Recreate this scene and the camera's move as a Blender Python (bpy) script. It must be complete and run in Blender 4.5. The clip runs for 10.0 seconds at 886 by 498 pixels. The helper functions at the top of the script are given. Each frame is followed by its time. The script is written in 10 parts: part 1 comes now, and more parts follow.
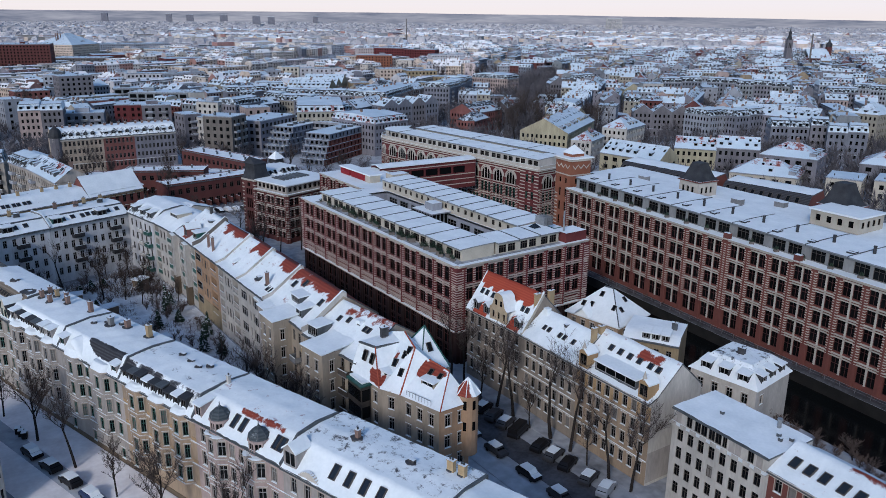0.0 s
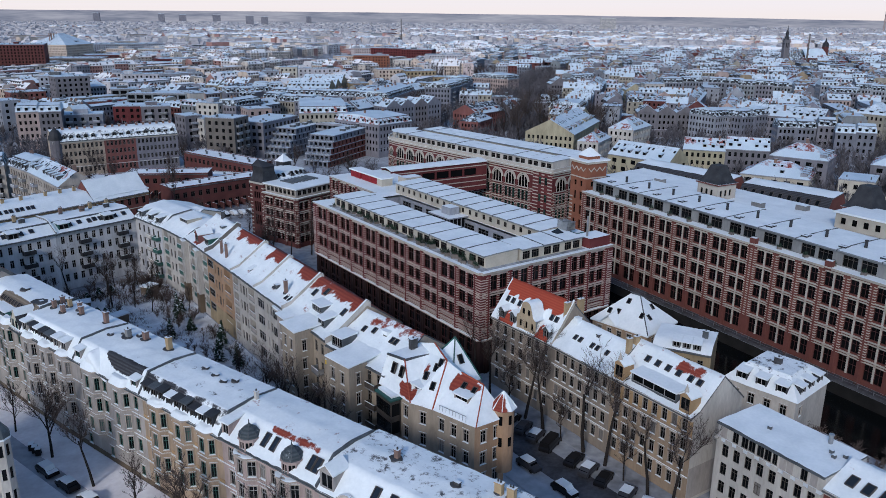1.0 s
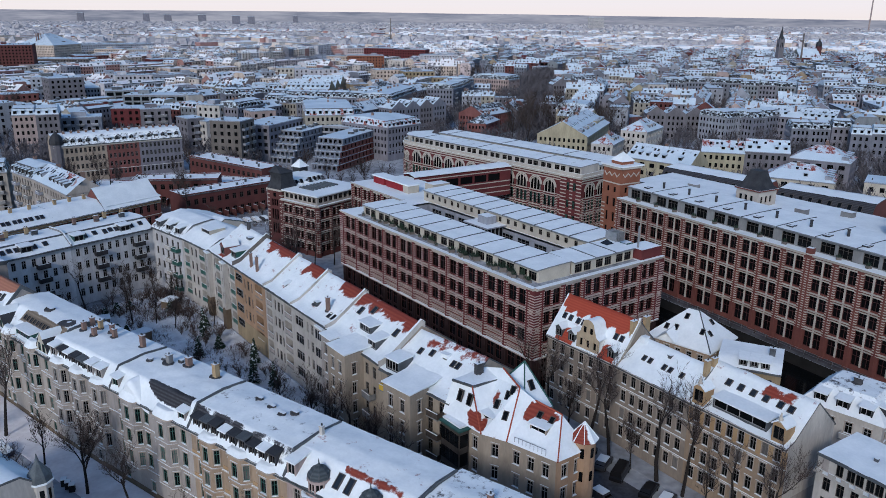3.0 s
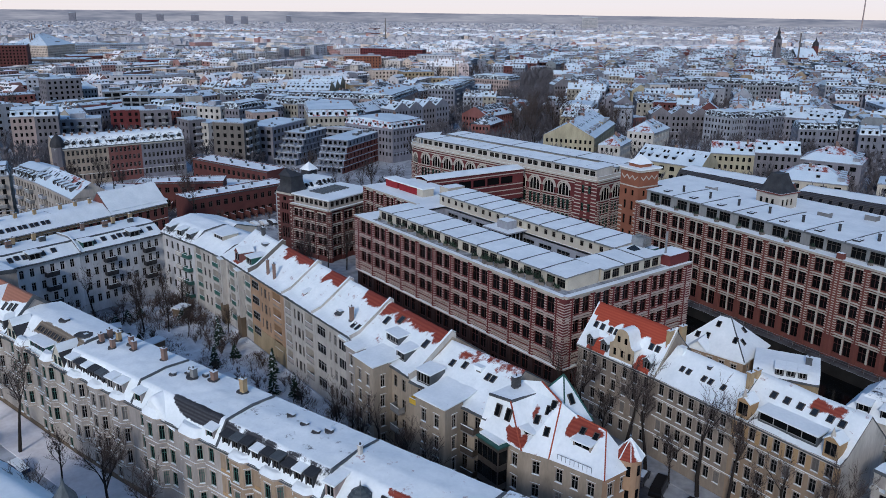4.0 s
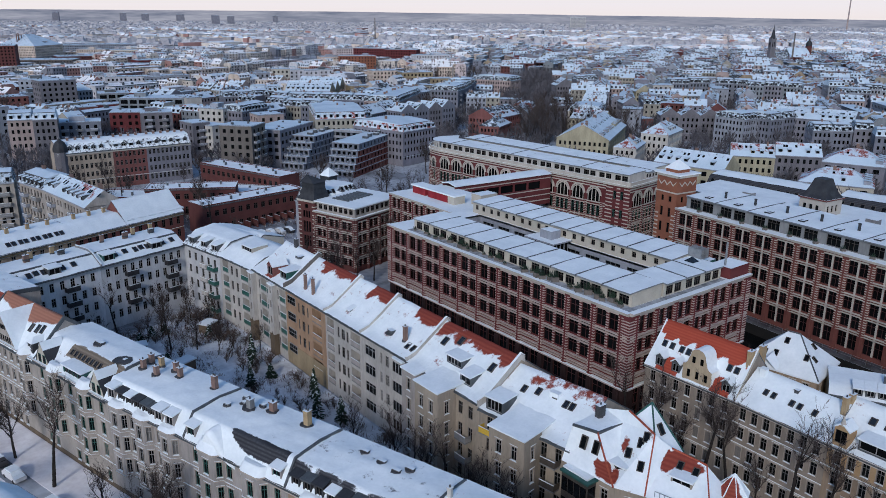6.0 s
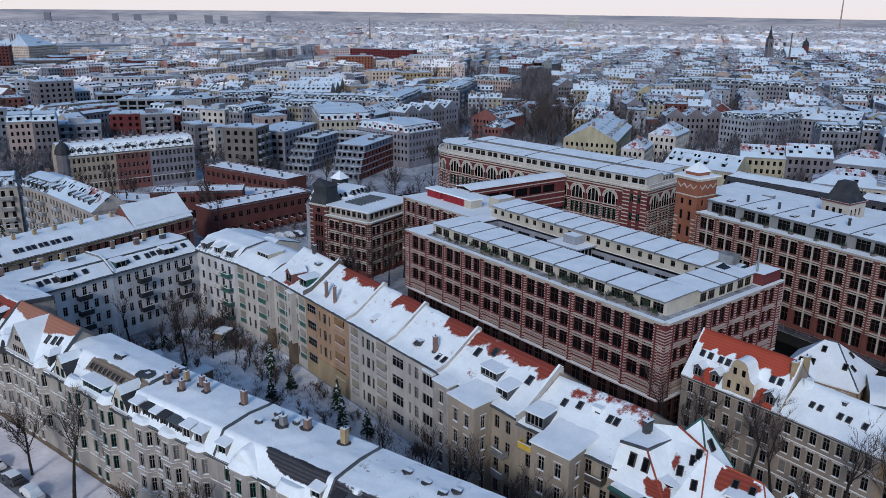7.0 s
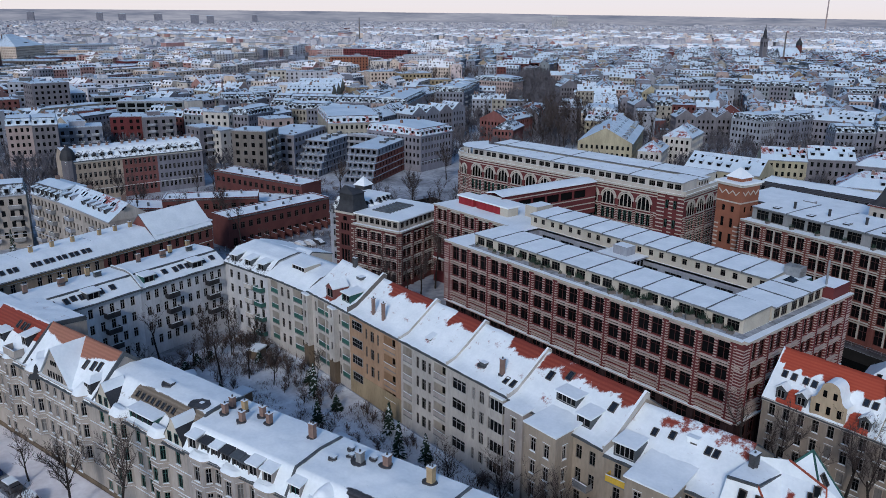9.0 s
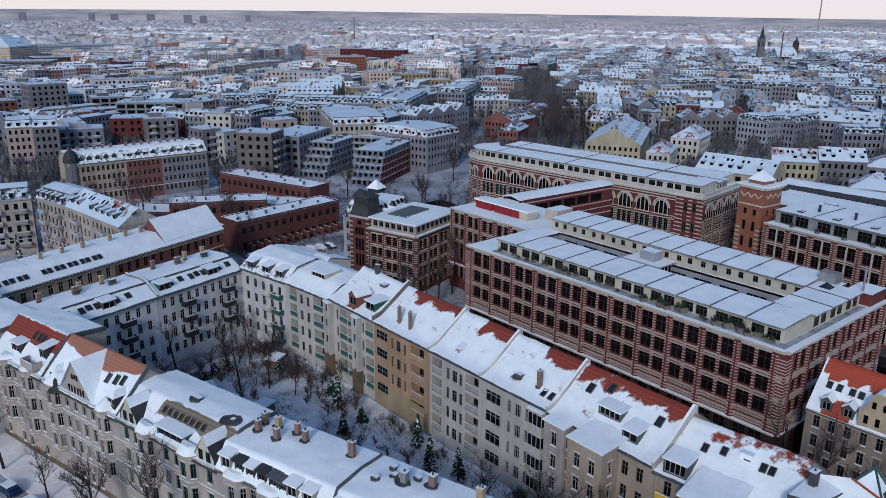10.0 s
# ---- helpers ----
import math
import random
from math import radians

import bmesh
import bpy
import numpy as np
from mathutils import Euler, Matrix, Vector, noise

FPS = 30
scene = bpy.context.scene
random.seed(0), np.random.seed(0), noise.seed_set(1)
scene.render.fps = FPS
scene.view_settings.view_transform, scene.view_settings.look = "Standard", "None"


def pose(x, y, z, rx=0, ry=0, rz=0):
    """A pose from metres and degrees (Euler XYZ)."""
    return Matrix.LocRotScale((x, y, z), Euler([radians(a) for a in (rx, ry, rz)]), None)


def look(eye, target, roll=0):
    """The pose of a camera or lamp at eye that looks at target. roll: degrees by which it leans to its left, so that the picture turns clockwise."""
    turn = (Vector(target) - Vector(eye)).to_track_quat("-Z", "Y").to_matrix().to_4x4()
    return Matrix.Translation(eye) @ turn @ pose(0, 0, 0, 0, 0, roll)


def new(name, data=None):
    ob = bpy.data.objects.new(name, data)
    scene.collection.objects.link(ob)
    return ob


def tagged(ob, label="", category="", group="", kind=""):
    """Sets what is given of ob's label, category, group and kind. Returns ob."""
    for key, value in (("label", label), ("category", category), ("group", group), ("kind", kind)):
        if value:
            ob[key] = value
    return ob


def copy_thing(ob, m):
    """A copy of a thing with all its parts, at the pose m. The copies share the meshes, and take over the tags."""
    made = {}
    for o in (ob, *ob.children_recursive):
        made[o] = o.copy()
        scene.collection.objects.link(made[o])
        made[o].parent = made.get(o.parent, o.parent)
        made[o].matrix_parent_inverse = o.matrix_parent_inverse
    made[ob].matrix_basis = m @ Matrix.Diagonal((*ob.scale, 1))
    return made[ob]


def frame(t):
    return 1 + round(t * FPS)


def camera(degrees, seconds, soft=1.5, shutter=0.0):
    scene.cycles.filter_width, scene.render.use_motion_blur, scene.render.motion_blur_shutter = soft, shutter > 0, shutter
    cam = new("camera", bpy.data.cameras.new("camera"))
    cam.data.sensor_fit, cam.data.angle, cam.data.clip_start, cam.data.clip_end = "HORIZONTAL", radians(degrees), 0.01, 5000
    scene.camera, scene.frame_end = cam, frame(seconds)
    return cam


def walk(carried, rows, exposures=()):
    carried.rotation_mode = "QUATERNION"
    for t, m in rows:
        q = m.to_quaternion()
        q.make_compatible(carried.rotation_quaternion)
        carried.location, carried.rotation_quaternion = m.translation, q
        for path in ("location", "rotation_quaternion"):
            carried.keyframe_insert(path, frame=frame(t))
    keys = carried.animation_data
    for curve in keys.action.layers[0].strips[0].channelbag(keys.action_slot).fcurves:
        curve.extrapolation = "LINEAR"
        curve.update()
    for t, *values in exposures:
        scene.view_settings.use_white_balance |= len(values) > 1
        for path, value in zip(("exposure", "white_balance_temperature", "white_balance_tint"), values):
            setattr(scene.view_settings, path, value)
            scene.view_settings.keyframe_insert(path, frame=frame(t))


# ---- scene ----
cam = camera(59.24, 10.0, soft=0.8)
# seconds, x, y, z, yaw, pitch, roll
ROWS = [
    (0.0, 0.0, 0.0, 67.968, -34.66, -16.869, -0.49),
    (1.0, -2.228, 6.933, 67.964, -35.184, -16.877, -0.485),
    (2.0, -4.452, 13.847, 67.97, -35.708, -16.885, -0.48),
    (3.0, -6.671, 20.745, 67.985, -36.231, -16.894, -0.475),
    (4.0, -8.885, 27.624, 68.01, -36.755, -16.902, -0.47),
    (5.0, -11.095, 34.486, 68.044, -37.279, -16.91, -0.465),
    (6.0, -13.301, 41.331, 68.087, -37.802, -16.918, -0.46),
    (7.0, -15.502, 48.157, 68.139, -38.325, -16.926, -0.455),
    (8.0, -17.699, 54.966, 68.201, -38.849, -16.934, -0.45),
    (9.0, -19.891, 61.758, 68.272, -39.372, -16.943, -0.446),
    (10.0, -22.078, 68.531, 68.352, -39.895, -16.951, -0.441),
]
walk(cam, [(t, pose(x, y, z, 90 + pitch, roll, yaw)) for t, x, y, z, yaw, pitch, roll in ROWS], exposures=((0.0, 0.05, 5390, 10), (10.0, -0.03, 5360, 10)))

# ---- light ----
SUN_AZ, SUN_EL = 235.0, 28.5  # degrees: clockwise from +y, above the horizon
world = bpy.data.worlds.new("sky")
scene.world = world
world.use_nodes = True
wn = world.node_tree.nodes
wn.clear()
w_out, w_bg, w_sky = wn.new("ShaderNodeOutputWorld"), wn.new("ShaderNodeBackground"), wn.new("ShaderNodeTexSky")
w_sky.sky_type, w_sky.sun_disc = "NISHITA", False
w_sky.sun_elevation, w_sky.sun_rotation = radians(SUN_EL), radians(SUN_AZ)
w_sky.air_density, w_sky.dust_density, w_sky.ozone_density = 1.2, 1.0, 2.5
w_bg.inputs["Strength"].default_value = 0.108
world.node_tree.links.new(w_sky.outputs[0], w_bg.inputs["Color"])
world.node_tree.links.new(w_bg.outputs[0], w_out.inputs["Surface"])
sun_data = bpy.data.lights.new("sun", "SUN")
sun_data.energy, sun_data.angle, sun_data.color = 1.7, radians(10), (1.0, 0.85, 0.68)
sun = new("sun", sun_data)
az, el = radians(SUN_AZ), radians(SUN_EL)
sun.matrix_world = look((1000 * math.sin(az) * math.cos(el), 1000 * math.cos(az) * math.cos(el), 1000 * math.sin(el)), (0, 0, 0))


# ---- materials ----
def material(name, dark, light, rough=0.85, scale=0.35, fine=6.0, bump=0.15, metal=0.0, vary=0.06, spec=0.3, tall=1.0):
    """A surface whose colour drifts between two tones at a large and a fine scale, with fine relief."""
    m = bpy.data.materials.new(name)
    m.use_nodes = True
    n, k = m.node_tree.nodes, m.node_tree.links
    b = n["Principled BSDF"]
    co = n.new("ShaderNodeTexCoord")
    n1, n2 = n.new("ShaderNodeTexNoise"), n.new("ShaderNodeTexNoise")
    n1.inputs["Scale"].default_value, n1.inputs["Detail"].default_value = scale, 4
    n2.inputs["Scale"].default_value, n2.inputs["Detail"].default_value = fine, 3
    vec = co.outputs["Object"]
    if tall != 1.0:
        sq = n.new("ShaderNodeVectorMath")
        sq.operation = "MULTIPLY"
        sq.inputs[1].default_value = (1, 1, 1 / tall)
        k.new(vec, sq.inputs[0])
        vec = sq.outputs[0]
    k.new(vec, n1.inputs["Vector"])
    k.new(vec, n2.inputs["Vector"])
    add = n.new("ShaderNodeMath")
    add.operation = "MULTIPLY_ADD"
    add.inputs[1].default_value = 0.45
    k.new(n2.outputs["Fac"], add.inputs[0])
    k.new(n1.outputs["Fac"], add.inputs[2])
    mp = n.new("ShaderNodeMapRange")
    mp.inputs["From Min"].default_value, mp.inputs["From Max"].default_value = 0.45, 0.98
    k.new(add.outputs[0], mp.inputs["Value"])
    mix = n.new("ShaderNodeMix")
    mix.data_type = "RGBA"
    mix.inputs["A"].default_value, mix.inputs["B"].default_value = (*dark, 1), (*light, 1)
    k.new(mp.outputs[0], mix.inputs["Factor"])
    info, hsv, vr = n.new("ShaderNodeObjectInfo"), n.new("ShaderNodeHueSaturation"), n.new("ShaderNodeMapRange")
    vr.inputs["To Min"].default_value, vr.inputs["To Max"].default_value = 1 - vary, 1 + vary
    k.new(info.outputs["Random"], vr.inputs["Value"])
    k.new(vr.outputs[0], hsv.inputs["Value"])
    k.new(mix.outputs["Result"], hsv.inputs["Color"])
    k.new(hsv.outputs[0], b.inputs["Base Color"])
    b.inputs["Roughness"].default_value, b.inputs["Metallic"].default_value = rough, metal
    b.inputs["Specular IOR Level"].default_value = spec
    if bump:
        bp = n.new("ShaderNodeBump")
        bp.inputs["Strength"].default_value, bp.inputs["Distance"].default_value = bump, 0.08
        k.new(add.outputs[0], bp.inputs["Height"])
        k.new(bp.outputs[0], b.inputs["Normal"])
    return m


def snowy(name, dark, light, cover=0.5, soft=0.06, scale=0.5, snow=((0.72, 0.765, 0.785), (0.88, 0.915, 0.925))):
    """Snow over a roof covering: the attribute 'bare' tells where it has slid or melted off, broken up by noise."""
    m = material(name, snow[0], snow[1], rough=0.75, scale=0.3, fine=2.2, bump=0.5, vary=0.02, spec=0.2)
    n, k = m.node_tree.nodes, m.node_tree.links
    b = n["Principled BSDF"]
    white = b.inputs["Base Color"].links[0].from_socket
    at, co, ns, tn = n.new("ShaderNodeAttribute"), n.new("ShaderNodeTexCoord"), n.new("ShaderNodeTexNoise"), n.new("ShaderNodeTexNoise")
    at.attribute_name = "bare"
    ns.inputs["Scale"].default_value, ns.inputs["Detail"].default_value, ns.inputs["Roughness"].default_value = scale, 9, 0.74
    tn.inputs["Scale"].default_value, tn.inputs["Detail"].default_value = 4.0, 3
    k.new(co.outputs["Object"], ns.inputs["Vector"])
    k.new(co.outputs["Object"], tn.inputs["Vector"])
    add = n.new("ShaderNodeMath")
    add.operation = "ADD"
    k.new(at.outputs["Fac"], add.inputs[0])
    k.new(ns.outputs["Fac"], add.inputs[1])
    mp = n.new("ShaderNodeMapRange")
    mp.interpolation_type = "SMOOTHSTEP"
    mp.inputs["From Min"].default_value, mp.inputs["From Max"].default_value = 0.5 + cover - soft, 0.5 + cover + soft
    k.new(add.outputs[0], mp.inputs["Value"])
    tile, mix = n.new("ShaderNodeMix"), n.new("ShaderNodeMix")
    tile.data_type = mix.data_type = "RGBA"
    tile.inputs["A"].default_value, tile.inputs["B"].default_value = (*dark, 1), (*light, 1)
    wv, tm = n.new("ShaderNodeTexWave"), n.new("ShaderNodeMath")
    wv.bands_direction = "Z"
    wv.inputs["Scale"].default_value, wv.inputs["Distortion"].default_value = 0.85, 0.4
    tm.operation = "MULTIPLY"
    k.new(co.outputs["Object"], wv.inputs["Vector"])
    k.new(tn.outputs["Fac"], tm.inputs[0])
    k.new(wv.outputs["Fac"], tm.inputs[1])
    k.new(tm.outputs[0], tile.inputs["Factor"])
    k.new(mp.outputs[0], mix.inputs["Factor"])
    k.new(white, mix.inputs["A"])
    k.new(tile.outputs["Result"], mix.inputs["B"])
    k.new(mix.outputs["Result"], b.inputs["Base Color"])
    return m


def shiny(name, color, rough=0.08, vary=0.3):
    m = bpy.data.materials.new(name)
    m.use_nodes = True
    n, k = m.node_tree.nodes, m.node_tree.links
    b = n["Principled BSDF"]
    info, hsv, vr = n.new("ShaderNodeObjectInfo"), n.new("ShaderNodeHueSaturation"), n.new("ShaderNodeMapRange")
    vr.inputs["To Min"].default_value, vr.inputs["To Max"].default_value = 1 - vary, 1 + vary
    hsv.inputs["Color"].default_value = (*color, 1)
    k.new(info.outputs["Random"], vr.inputs["Value"])
    k.new(vr.outputs[0], hsv.inputs["Value"])
    k.new(hsv.outputs[0], b.inputs["Base Color"])
    b.inputs["Roughness"].default_value = rough
    b.inputs["Specular IOR Level"].default_value = 0.14
    return m


SNOW = material("snow", (0.72, 0.765, 0.785), (0.89, 0.92, 0.93), 0.75, 0.12, 2.0, 0.25, vary=0.01, spec=0.2)
# town snow, darker and bluer: cloud shade is put into its colour
SHADE_SNOW = material("cloud_shade_snow", (0.5, 0.6, 0.68), (0.68, 0.76, 0.83), 0.75, 0.12, 2.0, 0.25, vary=0.01, spec=0.3)
TRODDEN = material("trodden_snow", (0.06, 0.062, 0.068), (0.56, 0.58, 0.62), 0.8, 0.05, 0.5, 0.4, vary=0.01, spec=0.2)
TRACKS = material("driven_snow", (0.66, 0.62, 0.62), (0.92, 0.89, 0.89), 0.75, 0.25, 1.4, 0.4, vary=0.02)
SLUSH = material("slush", (0.019, 0.019, 0.021), (0.128, 0.128, 0.143), 0.6, 0.22, 1.6, 0.3, vary=0.02)
DECK = material("trodden_terrace", (0.1, 0.1, 0.105), (0.5, 0.52, 0.55), 0.85, 0.5, 1.6, 0.4, vary=0.02)
GARDEN = material("garden_snow", (0.46, 0.45, 0.45), (0.92, 0.93, 0.94), 0.85, 0.2, 1.1, 0.5, vary=0.01, spec=0.2)
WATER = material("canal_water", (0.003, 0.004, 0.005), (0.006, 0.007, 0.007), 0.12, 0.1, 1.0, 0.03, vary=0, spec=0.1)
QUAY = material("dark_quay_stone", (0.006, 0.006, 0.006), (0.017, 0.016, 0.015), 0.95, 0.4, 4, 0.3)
GLASS = shiny("window_glass", (0.006, 0.007, 0.008), 0.12)
GLASS_SKY = shiny("roof_window_glass", (0.015, 0.018, 0.022), 0.1)
GLASS_SKY.node_tree.nodes["Principled BSDF"].inputs["Specular IOR Level"].default_value = 0.7
GLASS_WARM = shiny("curtained_glass", (0.16, 0.15, 0.14), 0.25)
FRAME_W = material("white_frame", (0.244, 0.235, 0.226), (0.365, 0.357, 0.348), 0.5, 1, 8, 0)
FRAME_M = material("grey_frame", (0.113, 0.104, 0.1), (0.191, 0.183, 0.174), 0.5, 1, 8, 0)
FRAME_R = material("red_brown_frame", (0.045, 0.013, 0.012), (0.075, 0.022, 0.02), 0.5, 1, 8, 0)
FRAME_G = material("green_frame", (0.03, 0.09, 0.075), (0.05, 0.14, 0.11), 0.5, 1, 8, 0)
FRAME_D = material("dark_frame", (0.044, 0.035, 0.03), (0.087, 0.074, 0.061), 0.5, 1, 8, 0)
STEEL = material("steel", (0.25, 0.26, 0.27), (0.4, 0.41, 0.42), 0.45, 1, 6, 0.05, metal=0.6)
LEAD = material("dark_sheet_roof", (0.052, 0.057, 0.061), (0.113, 0.122, 0.131), 0.5, 0.6, 6, 0.1)
GREENROOF = material("green_sheet", (0.02, 0.07, 0.06), (0.04, 0.12, 0.1), 0.5, 0.6, 6, 0.1)
SLATE = material("slate", (0.017, 0.019, 0.023), (0.052, 0.052, 0.057), 0.7, 0.5, 7, 0.3)
COPPER = material("weathered_dome", (0.06, 0.07, 0.078), (0.13, 0.15, 0.16), 0.55, 0.8, 5, 0.1)
BRICK = material("red_brick", (0.085, 0.019, 0.021), (0.15, 0.038, 0.038), 0.9, 0.3, 9, 0.3)
# brick of the mill's lower storeys, the narrow street's shade in its colour
BASE = material("shaded_base_brick", (0.019, 0.01, 0.01), (0.044, 0.023, 0.023), 0.9, 0.3, 9, 0.3)
BRICK_O = material("orange_brick", (0.117, 0.041, 0.035), (0.174, 0.064, 0.05), 0.9, 0.3, 9, 0.3)
BRICK_D = material("dark_brick", (0.078, 0.028, 0.026), (0.131, 0.048, 0.042), 0.9, 0.3, 9, 0.3)
BRICK_T = material("tower_brick", (0.191, 0.074, 0.044), (0.287, 0.117, 0.07), 0.9, 0.3, 9, 0.3)
BRICK_Y = material("yellow_brick", (0.313, 0.204, 0.104), (0.418, 0.287, 0.157), 0.9, 0.4, 8, 0.2)
STONE = material("pale_sandstone", (0.383, 0.348, 0.304), (0.539, 0.496, 0.435), 0.85, 0.4, 6, 0.15)
TRIM = material("dull_plaster_trim", (0.313, 0.27, 0.231), (0.409, 0.357, 0.304), 0.85, 0.4, 6, 0.15)
STONE_P = material("pinkish_sandstone", (0.374, 0.3, 0.27), (0.505, 0.418, 0.374), 0.85, 0.4, 6, 0.15)
CREAM = material("cream_render", (0.383, 0.348, 0.287), (0.522, 0.479, 0.4), 0.85, 0.3, 5, 0.1)
CHIM_Y = material("chimney_render", (0.304, 0.217, 0.122), (0.435, 0.331, 0.191), 0.9, 0.9, 6, 0.2)
CHIM_R = material("chimney_brick", (0.157, 0.104, 0.087), (0.261, 0.174, 0.139), 0.9, 0.9, 6, 0.2)
PANEL_Y = material("yellow_panel", (0.5, 0.33, 0.03), (0.66, 0.45, 0.06), 0.6, 0.5, 4, 0.05)
IRON = material("black_iron", (0.012, 0.012, 0.014), (0.04, 0.04, 0.044), 0.6, 1, 6, 0.1)
REDPANEL = material("red_panel", (0.2, 0.014, 0.022), (0.3, 0.028, 0.036), 0.6, 0.5, 4, 0.05)
BARK = material("bark", (0.012, 0.01, 0.009), (0.035, 0.029, 0.026), 0.95, 1.0, 8, 0.3)
TWIG = material("twigs", (0.03, 0.024, 0.022), (0.095, 0.073, 0.067), 0.95, 1.0, 8, 0.0)
SHRUB = material("brown_shrub_twigs", (0.07, 0.052, 0.045), (0.17, 0.125, 0.105), 0.95, 1.0, 8, 0.0)
TWIG_GREY = material("grey_twigs", (0.055, 0.052, 0.06), (0.15, 0.14, 0.15), 0.95, 1.0, 8, 0.0)
NEEDLE = material("conifer", (0.012, 0.025, 0.016), (0.035, 0.06, 0.038), 0.9, 1.0, 6, 0.0)
RIDGE = material("ridge_tile", (0.26, 0.055, 0.03), (0.4, 0.1, 0.055), 0.85, 2, 8, 0.2)
MELT = material("melted_roof_felt", (0.03, 0.03, 0.032), (0.09, 0.09, 0.095), 0.8, 1, 6, 0.2)
ROOF_SNOW = snowy("snowy_felt_roof", (0.06, 0.06, 0.065), (0.14, 0.14, 0.15), cover=0.53, scale=0.7)
ROOF_TILE = snowy("snowy_tile_roof", (0.2, 0.04, 0.026), (0.32, 0.075, 0.045), cover=0.45)
ROOF_ORANGE = snowy("snowy_orange_tile_roof", (0.32, 0.055, 0.03), (0.44, 0.095, 0.05), cover=0.5)
ROOF_BROWN = snowy("snowy_brown_tile_roof", (0.29, 0.13, 0.085), (0.4, 0.19, 0.125), cover=0.5)
ROOF_TAN = snowy("snowy_weathered_boards", (0.15, 0.12, 0.09), (0.3, 0.25, 0.19), cover=0.5)
HALF_DOME = snowy("half_snowy_dome", (0.05, 0.06, 0.068), (0.11, 0.13, 0.14), cover=-0.17, scale=0.4)
ROOF_SLATE = snowy("snowy_slate_roof", (0.03, 0.03, 0.035), (0.1, 0.1, 0.11), cover=0.5)


def plaster(name, c, keep=0.72):
    g = 0.3 * c[0] + 0.6 * c[1] + 0.1 * c[2]
    c = tuple(v * keep + g * (1 - keep) for v in c)
    return material(name, tuple(v * 0.42 for v in c), tuple(min(1, v * 0.73) for v in c), 0.9, 0.35, 3, 0.15, tall=3.0)


P_GREY = plaster("grey_render", (0.58, 0.53, 0.49), 1.0)
P_WARM = plaster("warm_grey_render", (0.58, 0.52, 0.46), 1.0)
P_COOL = plaster("bluish_white_render", (0.9, 0.9, 0.92), 1.0)
P_WHITE = plaster("white_render", (0.8, 0.75, 0.68), 0.95)
P_UMBER = plaster("grey_brown_render", (0.44, 0.37, 0.3), 1.0)
P_PINK = plaster("pinkish_render", (0.62, 0.49, 0.45), 1.0)
P_AMBER = plaster("amber_brick_render", (0.56, 0.42, 0.29), 1.0)
P_ORANGE = plaster("orange_render", (0.64, 0.42, 0.26), 1.0)
P_TAN = plaster("tan_render", (0.55, 0.46, 0.35), 0.9)
P_OCHRE = plaster("ochre_render", (0.55, 0.4, 0.18))
P_BROWN = plaster("brown_plinth", (0.25, 0.17, 0.09))
P_YELLOW = plaster("pale_yellow_render", (0.62, 0.55, 0.36), 0.9)
P_GABLE = plaster("cream_gable_render", (0.76, 0.6, 0.4), 1.0)
P_RED = plaster("red_render", (0.36, 0.11, 0.09))
P_CONC = plaster("concrete", (0.36, 0.36, 0.36))
P_DGREY = plaster("dark_taupe_render", (0.26, 0.22, 0.19))
P_BLUE = plaster("blue_grey_render", (0.34, 0.38, 0.42))
P_SAND = plaster("sandstone_render", (0.56, 0.46, 0.36), 1.0)
# far-town renders and snow: distant sunlight and haze lightened into the colours
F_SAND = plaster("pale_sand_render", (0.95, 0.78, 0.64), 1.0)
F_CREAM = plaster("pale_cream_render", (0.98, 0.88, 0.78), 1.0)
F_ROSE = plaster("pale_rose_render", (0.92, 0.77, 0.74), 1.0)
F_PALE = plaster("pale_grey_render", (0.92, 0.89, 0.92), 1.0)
F_BRICK = plaster("hazed_far_brick", (0.56, 0.32, 0.28), 1.0)
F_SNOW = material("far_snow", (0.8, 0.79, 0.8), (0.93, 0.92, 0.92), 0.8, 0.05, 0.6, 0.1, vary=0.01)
# renders for the town behind, cooled and darkened for haze and cloud shade
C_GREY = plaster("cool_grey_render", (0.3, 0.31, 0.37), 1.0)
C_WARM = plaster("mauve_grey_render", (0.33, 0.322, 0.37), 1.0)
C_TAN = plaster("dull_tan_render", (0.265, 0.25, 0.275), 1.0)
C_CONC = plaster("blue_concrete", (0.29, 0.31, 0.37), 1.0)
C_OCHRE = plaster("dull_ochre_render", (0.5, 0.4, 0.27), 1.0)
C_YELLOW = plaster("hazed_yellow_render", (0.5, 0.46, 0.38), 1.0)
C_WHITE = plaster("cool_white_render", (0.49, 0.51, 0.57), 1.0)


# ---- building helpers ----
def part(name, bm, mats, parent=None, label="", m=None):
    """Links a bmesh as one mesh object."""
    me = bpy.data.meshes.new(name)
    bm.to_mesh(me)
    bm.free()
    for x in (mats if isinstance(mats, (list, tuple)) else [mats]):
        me.materials.append(x)
    ob = new(name, me)
    ob.parent = parent
    if m is not None:
        ob.matrix_local = m
    if label:
        ob["label"] = label
    return ob


def share(name, me, parent, m):
    ob = new(name, me)
    ob.parent = parent
    ob.matrix_local = m
    return ob


def quad(bm, pts, mi=0):
    f = bm.faces.new([bm.verts.new(p) for p in pts])
    f.material_index = mi
    return f


